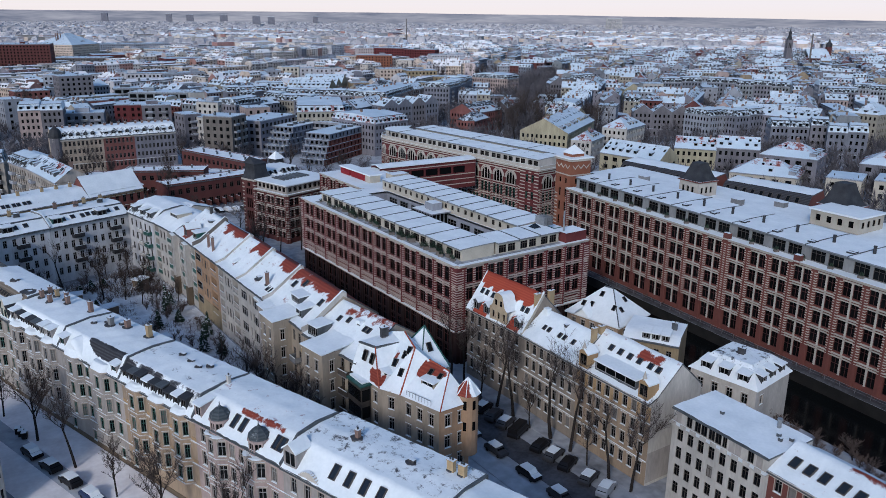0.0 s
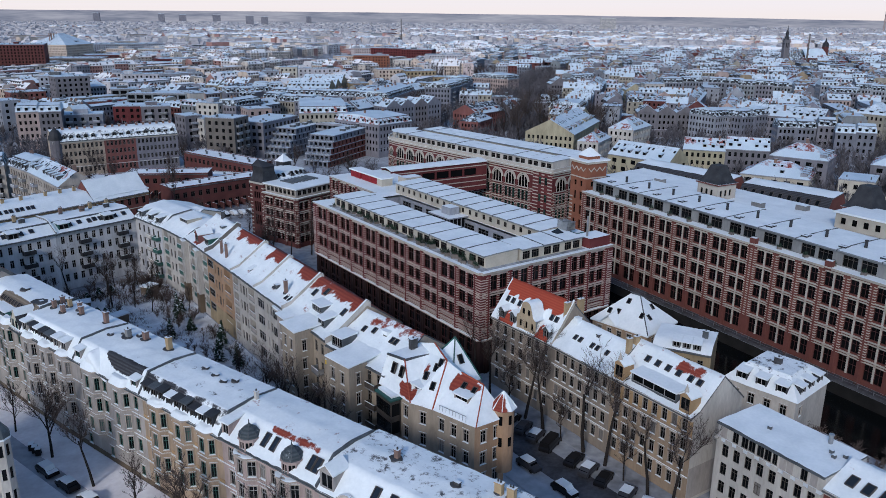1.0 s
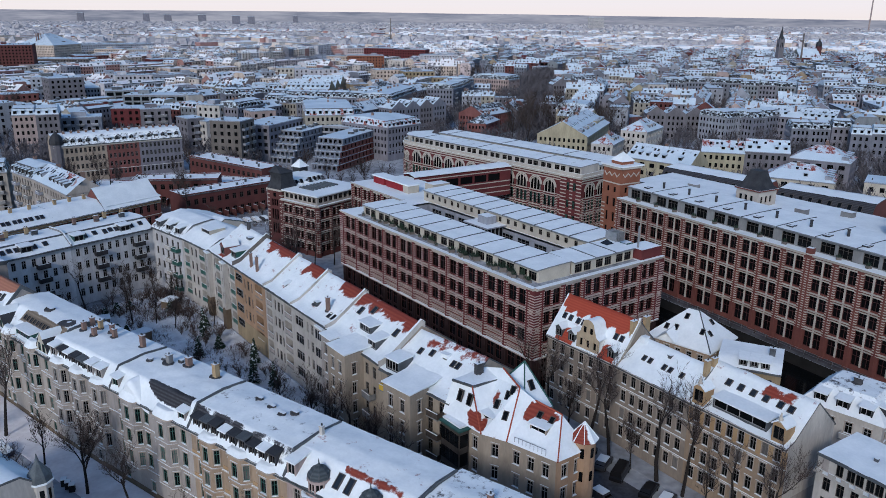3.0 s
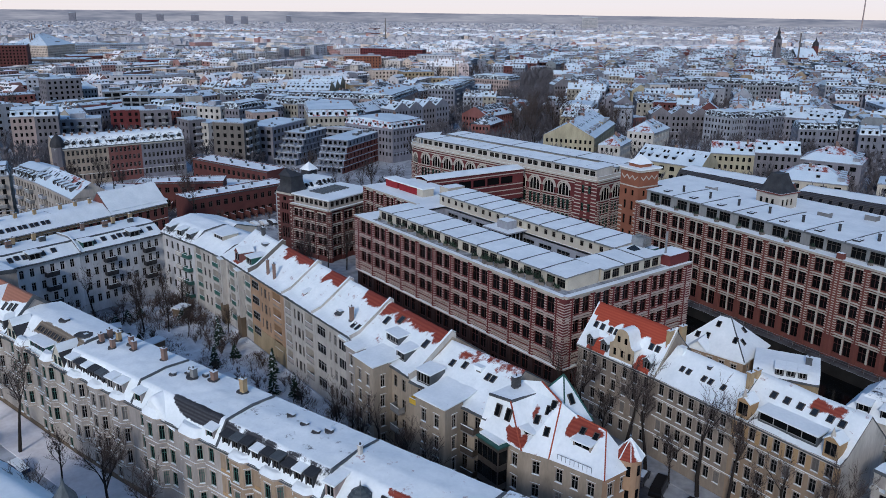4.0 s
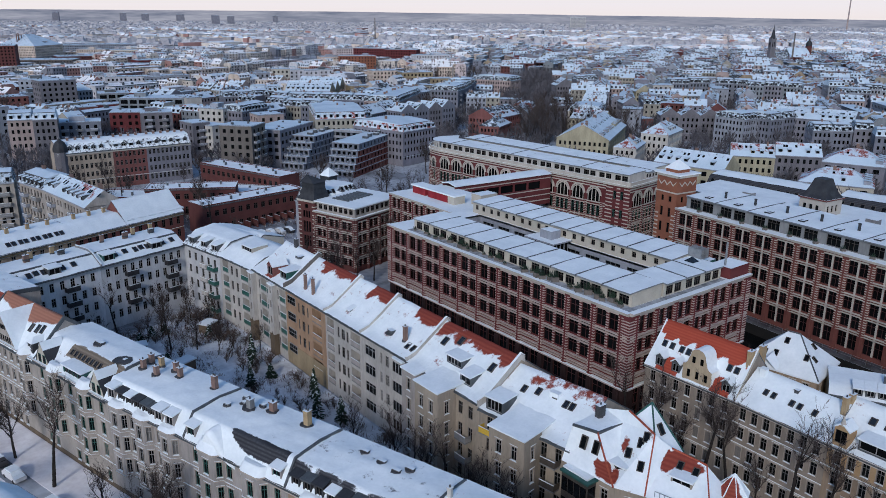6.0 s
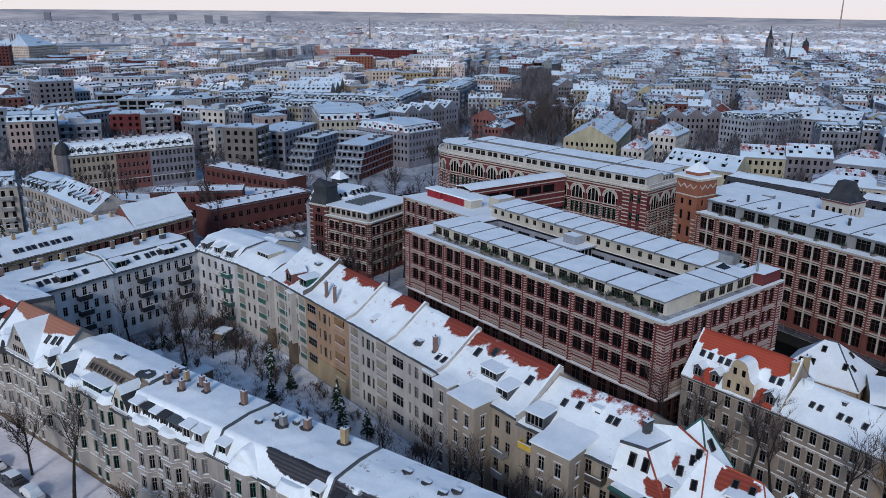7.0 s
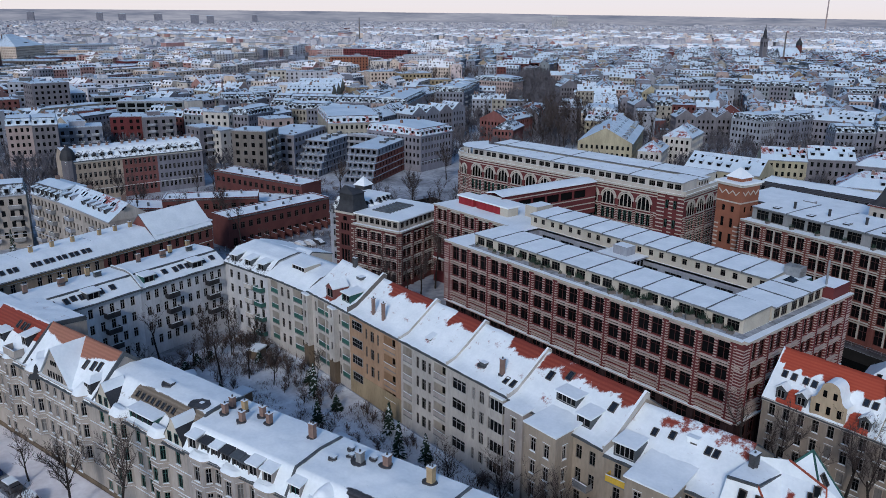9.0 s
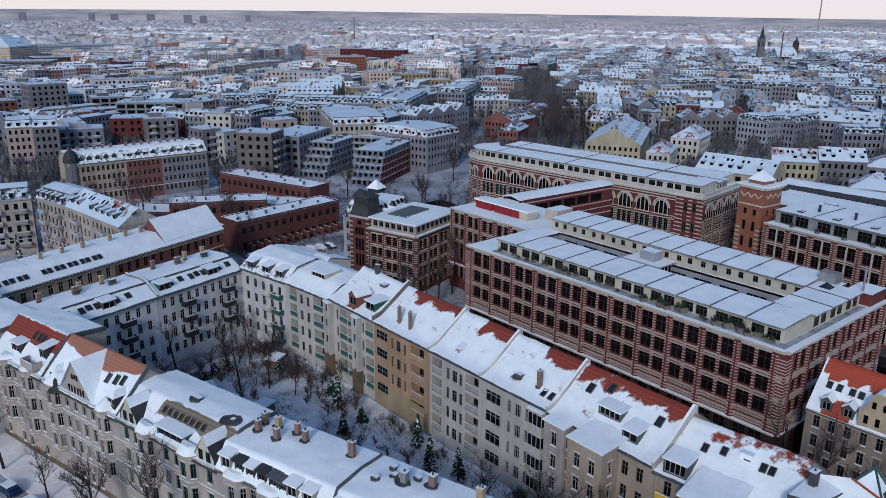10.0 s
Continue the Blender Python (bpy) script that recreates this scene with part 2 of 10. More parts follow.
def box(bm, x0, x1, y0, y1, z0, z1, mi=0, top=None):
    v = [bm.verts.new(p) for p in ((x0, y0, z0), (x1, y0, z0), (x1, y1, z0), (x0, y1, z0), (x0, y0, z1), (x1, y0, z1), (x1, y1, z1), (x0, y1, z1))]
    for ids, t in (((0, 3, 2, 1), mi), ((4, 5, 6, 7), mi if top is None else top), ((0, 1, 5, 4), mi), ((1, 2, 6, 5), mi), ((2, 3, 7, 6), mi), ((3, 0, 4, 7), mi)):
        bm.faces.new([v[i] for i in ids]).material_index = t
    return v


def obox(bm, a, b, out, inn, z0, z1, mi=0, top=None):
    """A box along the line a-b in plan, standing 'out' in front of it and 'inn' behind it."""
    a, b = Vector(a), Vector(b)
    d = (b - a).normalized()
    n = Vector((d.y, -d.x))
    c = [a + n * out, b + n * out, b - n * inn, a - n * inn]
    prism(bm, c, z0, z1, mi, top)


def prism(bm, poly, z0, z1, mi=0, top=None):
    lo = [bm.verts.new((p[0], p[1], z0)) for p in poly]
    hi = [bm.verts.new((p[0], p[1], z1)) for p in poly]
    n = len(poly)
    for i in range(n):
        bm.faces.new((lo[i], lo[(i + 1) % n], hi[(i + 1) % n], hi[i])).material_index = mi
    bm.faces.new(hi).material_index = mi if top is None else top
    bm.faces.new(lo[::-1]).material_index = mi


def cone(bm, poly, z0, apex, mi=0):
    lo = [bm.verts.new((p[0], p[1], z0)) for p in poly]
    t = bm.verts.new(apex)
    n = len(poly)
    for i in range(n):
        bm.faces.new((lo[i], lo[(i + 1) % n], t)).material_index = mi
    bm.faces.new(lo[::-1]).material_index = mi


def ring(cx, cy, r, n, turn=0.0):
    return [(cx + r * math.cos(2 * math.pi * i / n + turn), cy + r * math.sin(2 * math.pi * i / n + turn)) for i in range(n)]


def lathe(bm, cx, cy, prof, n=12, mi=0):
    rows = [[bm.verts.new((x, y, z)) for x, y in ring(cx, cy, max(r, 0.01), n)] for r, z in prof]
    for a, b in zip(rows, rows[1:]):
        for i in range(n):
            bm.faces.new((a[i], a[(i + 1) % n], b[(i + 1) % n], b[i])).material_index = mi
    bm.faces.new(rows[0][::-1]).material_index = mi
    bm.faces.new(rows[-1]).material_index = mi


def facade(bm, a, b, z0, z1, holes=(), mi=0):
    """A wall face from a to b in plan with holes (s0, s1, z0, z1, depth, back); 'back' is the slot of a back face or None."""
    a, b = Vector(a), Vector(b)
    L = (b - a).length
    d = (b - a) / L
    n = Vector((d.y, -d.x))

    def P(s, z, dep=0.0):
        q = a + d * s - n * dep
        return (q.x, q.y, z)

    holes = [h for h in holes if h[0] > 0.02 and h[1] < L - 0.02 and h[3] < z1 - 0.01 and h[2] > z0 + 0.01]
    zs = sorted({z0, z1, *[round(h[2], 3) for h in holes], *[round(h[3], 3) for h in holes]})
    for c, e in zip(zs, zs[1:]):
        zm = (c + e) / 2
        cut = sorted([(h[0], h[1]) for h in holes if h[2] < zm < h[3]])
        s = 0.0
        for p, q in cut + [(L, L)]:
            if p - s > 1e-4:
                quad(bm, (P(s, c), P(p, c), P(p, e), P(s, e)), mi)
            s = max(s, q)
    for s0, s1, c, e, dep, back in holes:
        quad(bm, (P(s0, c), P(s0, c, dep), P(s0, e, dep), P(s0, e))[::-1], mi)
        quad(bm, (P(s1, c), P(s1, c, dep), P(s1, e, dep), P(s1, e)), mi)
        quad(bm, (P(s0, c), P(s1, c), P(s1, c, dep), P(s0, c, dep))[::1], mi)
        quad(bm, (P(s0, e), P(s1, e), P(s1, e, dep), P(s0, e, dep))[::-1], mi)
        if back is not None:
            quad(bm, (P(s0, c, dep), P(s1, c, dep), P(s1, e, dep), P(s0, e, dep)), back)


WINDOWS = {}


def window_meshes(w, h, sash, style, joined=False):
    key = (round(w, 2), round(h, 2), sash.name, style, joined)
    if key not in WINDOWS:
        bm = bmesh.new()
        t = 0.07 if style != "big" else 0.09
        if style == "plain":
            xs, zs = [(-w / 2, w / 2)], [(0, h)]
        elif style == "triple":
            xs, zs = [(-w / 2, -w / 6), (-w / 6, w / 6), (w / 6, w / 2)], [(0, h * 0.7), (h * 0.7, h)]
        elif style == "big":
            xs, zs = [(-w / 2, 0), (0, w / 2)], [(0, h * 0.62), (h * 0.62, h)]
        else:
            xs, zs = [(-w / 2, 0), (0, w / 2)], [(0, h * 0.68), (h * 0.68, h)]
        lights = [(x0 + w / 2 + (t if i == 0 else t / 2), x1 + w / 2 - (t if i == len(xs) - 1 else t / 2), z0 + (t if k == 0 else t / 2), z1 - (t if k == len(zs) - 1 else t / 2), 0.06, 1 if joined else None)
                  for i, (x0, x1) in enumerate(xs) for k, (z0, z1) in enumerate(zs)]
        facade(bm, (-w / 2, 0.1), (w / 2, 0.1), 0, h, lights)
        bmesh.ops.remove_doubles(bm, verts=bm.verts, dist=0.002)
        me = bpy.data.meshes.new("window")
        bm.to_mesh(me)
        bm.free()
        me.materials.append(sash)
        me.materials.append(GLASS)
        bm = bmesh.new()
        quad(bm, ((-w / 2, 0.155, 0), (w / 2, 0.155, 0), (w / 2, 0.155, h), (-w / 2, 0.155, h)))
        panes = []
        for g in (GLASS, GLASS_WARM):
            pm = bpy.data.meshes.new("pane")
            bm.to_mesh(pm)
            pm.materials.append(g)
            panes.append(pm)
        bm.free()
        bm = bmesh.new()
        box(bm, -w / 2 - 0.1, w / 2 + 0.1, -0.14, 0.06, -0.12, -0.02, 0, 1)
        box(bm, -w / 2 - 0.02, w / 2 + 0.02, -0.1, 0.1, -0.02, 0.03, 1)
        for x0, x1, z0, z1 in ((-w / 2 - 0.1, -w / 2, -0.02, h), (w / 2, w / 2 + 0.1, -0.02, h), (-w / 2 - 0.14, w / 2 + 0.14, h, h + 0.16)):
            box(bm, x0, x1, -0.06, 0.0, z0, z1, 0)
        box(bm, -w / 2 - 0.18, w / 2 + 0.18, -0.12, 0.0, h + 0.16, h + 0.23, 0, 1)
        sm = bpy.data.meshes.new("surround")
        bm.to_mesh(sm)
        bm.free()
        sm.materials.append(TRIM)
        sm.materials.append(SNOW)
        WINDOWS[key] = (me, panes, sm)
    return WINDOWS[key]


def put_windows(parent, a, b, holes, sash, style="cross", sill=True, warm=0.12, joined=False):
    """A window with its pane and sill in each plain hole of a facade."""
    a, b = Vector(a), Vector(b)
    d = (b - a).normalized()
    turn = Matrix.Rotation(math.atan2(d.y, d.x), 4, "Z")
    L = (b - a).length
    for h in holes:
        if h[5] is not None or h[0] < 0.02 or h[1] > L - 0.02:
            continue
        me, panes, sm = window_meshes(h[1] - h[0], h[3] - h[2], sash, style, joined)
        q = a + d * (h[0] + h[1]) / 2
        w = share("window", me, parent, Matrix.Translation((q.x, q.y, h[2])) @ turn)
        if not joined:
            share("pane", panes[1] if random.random() < warm else panes[0], w, Matrix.Identity(4))
        if sill:
            share("surround", sm, w, Matrix.Identity(4))


def grid(L, n, w, rows, m0=0.6, m1=None, depth=0.24, skip=()):
    """Plain window holes: n columns between the margins, rows of (sill, height)."""
    m1 = m0 if m1 is None else m1
    step = (L - m0 - m1) / n
    out = []
    for r, (z, h) in enumerate(rows):
        for i in range(n):
            if (i, r) not in skip:
                c = m0 + step * (i + 0.5)
                out.append((c - w / 2, c + w / 2, z, z + h, depth, None))
    return out


def roof_slab(bm, prof, u0, u1, thick=0.3, bare=None, rough=0.05, step=0.9, mi=0, edge=1, bottom=True, patchy=True):
    """A roof skin over the profile (v, z) drawn from u0 to u1, with a lumpy top. 'bare' gives the uncovered part at (u, v, z)."""
    lay = bm.verts.layers.float.get("bare") or bm.verts.layers.float.new("bare")
    pts = []
    for (v0, z0), (v1, z1) in zip(prof, prof[1:]):
        k = max(1, round(math.hypot(v1 - v0, z1 - z0) / step))
        pts += [(v0 + (v1 - v0) * i / k, z0 + (z1 - z0) * i / k) for i in range(k)]
    pts.append(prof[-1])
    nu = max(1, round((u1 - u0) / step))
    seed = random.random() * 90
    rows = []
    for i in range(nu + 1):
        u = u0 + (u1 - u0) * i / nu
        row = []
        for j, (v, z) in enumerate(pts):
            dz = noise.noise((u * 0.5 + seed, v * 0.5, z * 0.3)) * rough * 1.6 + noise.noise((u * 1.7, v * 1.7 + seed, 1)) * rough
            dv = noise.noise((u * 0.9, seed, 3)) * 0.22 if j == 0 else 0.0
            x = bm.verts.new((u, v + dv, z + (dz if 0 < j < len(pts) - 1 else dz * 0.6)))
            x[lay] = max(bare(u, v, z) if bare else 0.0, 0.3 if patchy else 0.0)
            row.append(x)
        rows.append(row)
    for r, s in zip(rows, rows[1:]):
        for j in range(len(pts) - 1):
            f = bm.faces.new((r[j], s[j], s[j + 1], r[j + 1]))
            f.material_index, f.smooth = mi, True
    for row, u, flip in ((rows[0], u0, False), (rows[-1], u1, True)):
        low = [bm.verts.new((u, v, z - thick)) for v, z in pts]
        rim = [bm.verts.new(x.co) for x in row]
        for j in range(len(pts) - 1):
            q = (rim[j], rim[j + 1], low[j + 1], low[j])
            bm.faces.new(q[::-1] if flip else q).material_index = edge
    for j in (0, len(pts) - 1):
        v, z = pts[j]
        a, b = bm.verts.new((u0, v, z - thick)), bm.verts.new((u1, v, z - thick))
        chain = [bm.verts.new(r[j].co) for r in rows]
        q = [a] + chain + [b] if j else [b] + chain[::-1] + [a]
        bm.faces.new(q[::-1] if j == 0 else q[::-1]).material_index = edge
    if bottom:
        low0 = [bm.verts.new((u0, v, z - thick)) for v, z in prof]
        low1 = [bm.verts.new((u1, v, z - thick)) for v, z in prof]
        for j in range(len(prof) - 1):
            bm.faces.new((low0[j], low0[j + 1], low1[j + 1], low1[j])).material_index = edge


def prof_z(prof, v):
    for (v0, z0), (v1, z1) in zip(prof, prof[1:]):
        if v0 <= v <= v1 and v1 > v0:
            return z0 + (z1 - z0) * (v - v0) / (v1 - v0)
    return prof[-1][1]


def place(p0, p1, z=0.0):
    d = Vector(p1) - Vector(p0)
    return Matrix.Translation((p0[0], p0[1], z)) @ Matrix.Rotation(math.atan2(d.y, d.x), 4, "Z"), d.length


def thing(name, m, label, category, group=""):
    ob = new(name)
    ob.matrix_world = m
    return tagged(ob, label, category, group)


def end_wall(bm, prof, D, u, left, thick, mi=0):
    inner = [(v, z - thick) for v, z in prof if 0.05 < v < D - 0.05]
    poly = [(0, 0)] + [(0, prof_z(prof, 0) - thick)] + inner + [(D, prof_z(prof, D) - thick)] + [(D, 0)]
    pts = [(u, v, z) for v, z in poly]
    quad(bm, pts if not left else pts[::-1], mi)


def house(label, p0, p1, D, eave, prof, wall, roof_mat, front=(), back=(), left=(), right=(), sash=FRAME_M, style="cross", sill=True,
          bare=None, trim=None, bands=(), plinth=None, cornice=True, edge=LEAD, rough=0.07, z=0.0, category="house", group="", name="house", roof_over=0.0, step=0.9, joined=True):
    """A house: walls with real openings, its windows, cornice, string courses and a roof skin over the given section."""
    back = ()  # rear fronts stay plain: no view reaches them
    m, L = place(p0, p1, z)
    h = thing(name, m, label, category, group)
    bm = bmesh.new()
    thick = 0.28
    zb = prof_z(prof, D) - thick
    zf = prof_z(prof, 0) - thick
    facade(bm, (0, 0), (L, 0), 0, min(zf, eave), front)
    if zf > eave:
        facade(bm, (0, 0), (L, 0), eave, zf)
    facade(bm, (L, D), (0, D), 0, zb, back)
    if left:
        facade(bm, (0, D), (0, 0), 0, min(eave, zb, zf), left)
    if right:
        facade(bm, (L, 0), (L, D), 0, min(eave, zb, zf), right)
    end_wall(bm, prof, D, -0.0 if not left else 0.012, True, thick)
    end_wall(bm, prof, D, L if not right else L - 0.012, False, thick)
    part("wall", bm, wall, h)
    put_windows(h, (0, 0), (L, 0), front, sash, style, sill and not joined, joined=joined)
    put_windows(h, (L, D), (0, D), back, sash, style, sill and not joined, joined=joined)
    if left:
        put_windows(h, (0, D), (0, 0), left, sash, style, sill and not joined, joined=joined)
    if right:
        put_windows(h, (L, 0), (L, D), right, sash, style, sill and not joined, joined=joined)
    bm = bmesh.new()
    roof_slab(bm, prof, -roof_over, L + roof_over, thick, bare, rough, step)
    part("roof", bm, [roof_mat, edge], h)
    bm = bmesh.new()
    v0, z0 = prof[0]
    box(bm, 0, L, v0 - 0.16, v0 + 0.02, z0 - 0.34, z0 - 0.16)
    part("gutter", bm, LEAD, h)
    tr = trim or STONE
    if cornice:
        bm = bmesh.new()
        box(bm, 0.0, L, -0.32, 0.0, eave - 0.75, eave - 0.3, 0, 0)
        box(bm, 0.0, L, -0.5, 0.0, eave - 0.3, eave - 0.14, 0, 1)
        part("cornice", bm, [tr, SNOW], h)
    for zc in bands:
        bm = bmesh.new()
        box(bm, 0, L, -0.16, 0, zc - 0.14, zc, 0, 0)
        box(bm, 0, L, -0.13, 0, zc, zc + 0.05, 1)
        part("string_course", bm, [tr, SNOW], h)
    if plinth:
        bm = bmesh.new()
        box(bm, 0, L, -0.08, 0, 0, plinth[0])
        box(bm, 0, L, D, D + 0.08, 0, plinth[0])
        part("plinth", bm, plinth[1], h)
    return h, L


def chimney(h, u, v, z0, height, w=0.7, d=0.5, mat=None, melt=0.0, pots=1):
    bm = bmesh.new()
    box(bm, -w / 2, w / 2, -d / 2, d / 2, -1.0, height)
    box(bm, -w / 2 - 0.07, w / 2 + 0.07, -d / 2 - 0.07, d / 2 + 0.07, height, height + 0.14, 0, 1)
    for i in range(pots):
        x = (i - (pots - 1) / 2) * 0.34
        lathe(bm, x, 0, [(0.12, height + 0.14), (0.1, height + 0.4)], 8, 2)
    c = part("chimney", bm, [mat or CHIM_R, SNOW, MELT], h, "", Matrix.Translation((u, v, z0)))
    if melt:
        bm = bmesh.new()
        ps = [(melt * (0.7 + 0.5 * random.random()) * math.cos(a * 0.5236), melt * (0.6 + 0.4 * random.random()) * math.sin(a * 0.5236)) for a in range(12)]
        prism(bm, ps, -0.1, 0.14)
        part("melted_patch", bm, MELT, h, "", Matrix.Translation((u - 0.1, v - 0.15, z0)))
    return c


def skylight(h, u, v, prof, w=0.9, l=1.3):
    """A roof window lying in the slope of the section."""
    z = prof_z(prof, v)
    dz = prof_z(prof, v + 0.2) - z
    ang = math.atan2(dz, 0.2)
    bm = bmesh.new()
    for x0, x1, y0, y1 in ((-w / 2, w / 2, 0, 0.1), (-w / 2, w / 2, l - 0.1, l), (-w / 2, -w / 2 + 0.1, 0.1, l - 0.1), (w / 2 - 0.1, w / 2, 0.1, l - 0.1)):
        box(bm, x0, x1, y0, y1, -0.1, 0.2, 0)
    box(bm, -w / 2 + 0.1, w / 2 - 0.1, 0.1, l - 0.1, -0.1, 0.14, 1)
    part("skylight", bm, [FRAME_D, GLASS_SKY], h, "", Matrix.Translation((u, v, z)) @ Matrix.Rotation(ang, 4, "X"))


def dormer(h, u, v0, z0, w=1.5, hh=1.9, depth=2.2, cheek=None, roof="pitch", sash=FRAME_W, roofmat=None, turn=0.0):
    """A dormer with cheeks, a snow-covered roof and a window in its face. It stands at v0, z0 and runs back into the slope."""
    bm = bmesh.new()
    facade(bm, (-w / 2, 0), (w / 2, 0), -0.5, hh, [(0.2, w - 0.2, 0.25, hh - 0.2, 0.15, None)])
    quad(bm, ((-w / 2, 0, -0.5), (-w / 2, 0, hh), (-w / 2, depth, hh), (-w / 2, depth, -0.5)))
    quad(bm, ((w / 2, 0, -0.5), (w / 2, depth, -0.5), (w / 2, depth, hh), (w / 2, 0, hh)))
    e = 0.18
    if roof == "pitch":
        r = hh + w * 0.42
        a = [bm.verts.new(p) for p in ((-w / 2 - e, -e, hh - 0.1), (0, -e, r), (w / 2 + e, -e, hh - 0.1), (-w / 2 - e, depth, hh - 0.1), (0, depth, r), (w / 2 + e, depth, hh - 0.1))]
        b = [bm.verts.new((p.co.x, p.co.y, p.co.z + 0.22)) for p in a]
        for q in ((0, 3, 4, 1), (1, 4, 5, 2)):
            bm.faces.new([b[i] for i in q][::-1]).material_index = 1
            bm.faces.new([a[i] for i in q]).material_index = 0
        bm.faces.new((a[0], a[1], b[1], b[0])).material_index = 1
        bm.faces.new((a[1], a[2], b[2], b[1])).material_index = 1
        bm.faces.new((a[0], b[0], b[3], a[3])).material_index = 1
        bm.faces.new((a[2], a[5], b[5], b[2])).material_index = 1
        quad(bm, ((-w / 2, 0, hh), (w / 2, 0, hh), (0, 0, r)))
    elif roof == "hip":
        r = hh + w * 0.5
        c = [bm.verts.new(p) for p in ((-w / 2 - e, -e, hh), (w / 2 + e, -e, hh), (w / 2 + e, depth, hh), (-w / 2 - e, depth, hh))]
        t, k = bm.verts.new((0, w * 0.45, r)), bm.verts.new((0, depth, r))
        for q in ((c[0], c[1], t), (c[1], c[2], k, t), (c[3], c[0], t, k), tuple(c[::-1])):
            bm.faces.new(q).material_index = 1
    else:
        lo, rise = len(bm.verts), 0.42 if w < 2.5 else 0.2
        box(bm, -w / 2 - e, w / 2 + e, -e - 0.1, depth, hh, hh + 0.2, 1)
        bm.verts.ensure_lookup_table()
        for x in bm.verts[lo:]:
            x.co.z += rise * (x.co.y / depth - 0.15)
    d = part("dormer", bm, [cheek or LEAD, roofmat or SNOW], h, "", Matrix.Translation((u, v0, z0)) @ Matrix.Rotation(turn, 4, "Z"))
    ww, wh = w - 0.4, hh - 0.45
    bm = bmesh.new()
    n = 4 if ww > 2.4 else 2
    facade(bm, (-ww / 2, 0.06), (ww / 2, 0.06), 0, wh, [(ww * i / n + 0.05, ww * (i + 1) / n - 0.05, 0.07, wh - 0.07, 0.05, 1) for i in range(n)])
    bmesh.ops.remove_doubles(bm, verts=bm.verts, dist=0.002)
    part("window", bm, [sash, GLASS], d, "", Matrix.Translation((0, 0, 0.25)))
    return d


def balcony(h, u, v, z, w, out, mat, height=0.95, slab=None):
    """A slab with a solid front and sides, and snow along the rail. It juts out towards -v."""
    bm = bmesh.new()
    box(bm, -w / 2, w / 2, -out, 0, -0.16, 0, 1)
    box(bm, -w / 2, w / 2, -out, -out + 0.06, 0.05, height, 0)
    if out > 0.4:
        box(bm, -w / 2, -w / 2 + 0.06, -out + 0.06, 0, 0.05, height, 0)
        box(bm, w / 2 - 0.06, w / 2, -out + 0.06, 0, 0.05, height, 0)
    box(bm, -w / 2, w / 2, -out - 0.03, -out + 0.1, height, height + 0.07, 2)
    return part("balcony", bm, [mat, slab or P_CONC, SNOW], h, "", Matrix.Translation((u, v, z)))


def bay(h, u0, u1, out, z0, z1, rows, wall, sash, cap=0.9, chamfer=0.9, sill=True):
    """A canted bay window with a window in each face and a snowy cap."""
    pts = [(u0, 0), (u0 + chamfer, -out), (u1 - chamfer, -out), (u1, 0)]
    b = part("bay", bmesh.new(), wall, h)
    bm = bmesh.new()
    for p, q in zip(pts, pts[1:]):
        L = (Vector(q) - Vector(p)).length
        n, w = (2, 0.8) if L > 3.2 else (1, 1.05 if L > 1.6 else 0.7)
        holes = grid(L, n, min(w, L - 0.3), rows, 0.15)
        facade(bm, p, q, z0, z1, holes)
        put_windows(h, p, q, holes, sash, "cross", sill)
    lo = [bm.verts.new((p[0], p[1], z0)) for p in pts]
    bm.faces.new(lo)
    old = b.data
    me = bpy.data.meshes.new("bay")
    bm.to_mesh(me)
    bm.free()
    me.materials.append(wall)
    b.data = me
    bpy.data.meshes.remove(old)
    bm = bmesh.new()
    pc = [(u0 - 0.2, 0.4), (u0 + chamfer - 0.15, -out - 0.2), (u1 - chamfer + 0.15, -out - 0.2), (u1 + 0.2, 0.4)]
    prism(bm, pc, z1, z1 + 0.22, 0)
    for zr, hr in rows:
        ledge = [(u0 - 0.08, 0.05), (u0 + chamfer - 0.06, -out - 0.13), (u1 - chamfer + 0.06, -out - 0.13), (u1 + 0.08, 0.05)]
        lb = bmesh.new()
        prism(lb, ledge, zr - 0.62, zr - 0.46, 0, 1)
        part("bay_ledge", lb, [TRIM, SNOW], h)
    um = (u0 + u1) / 2
    if cap > 1.5:
        hi = [(um - 0.7, 1.5), (um - 0.4, 0.5), (um + 0.4, 0.5), (um + 0.7, 1.5)]
    else:
        hi = [(u0 + 0.4, 0.4), (u0 + chamfer + 0.2, -out + 0.55), (u1 - chamfer - 0.2, -out + 0.55), (u1 - 0.4, 0.4)]
    def outline(t):
        ps = [Vector(p).lerp(Vector(q), t) for p, q in zip(pc, hi)]
        return [ps[0], ps[0].lerp(ps[1], 0.6), ps[1].lerp(ps[0], 0.15), ps[1].lerp(ps[2], 0.12), ps[1].lerp(ps[2], 0.5), ps[2].lerp(ps[1], 0.12), ps[2].lerp(ps[3], 0.15), ps[3].lerp(ps[2], 0.6), ps[3]]

    rows_, wob = [], random.random() * 50
    for k in range(6):
        t = 0.92 * k / 5
        zz = z1 + 0.22 + (cap - 0.22) * (k / 5) ** 0.75
        rows_.append([bm.verts.new((p.x, p.y, zz + (noise.noise((p.x * 0.9 + wob, p.y, k * 0.5)) * 0.2 if k else 0))) for p in outline(t)])
    for ra, rb in zip(rows_, rows_[1:]):
        for i in range(8):
            f = bm.faces.new((ra[i], ra[i + 1], rb[i + 1], rb[i]))
            f.material_index, f.smooth = 1, True
    bm.faces.new(rows_[-1]).material_index = 1
    part("bay_cap", bm, [TRIM, SNOW], h)
    return b




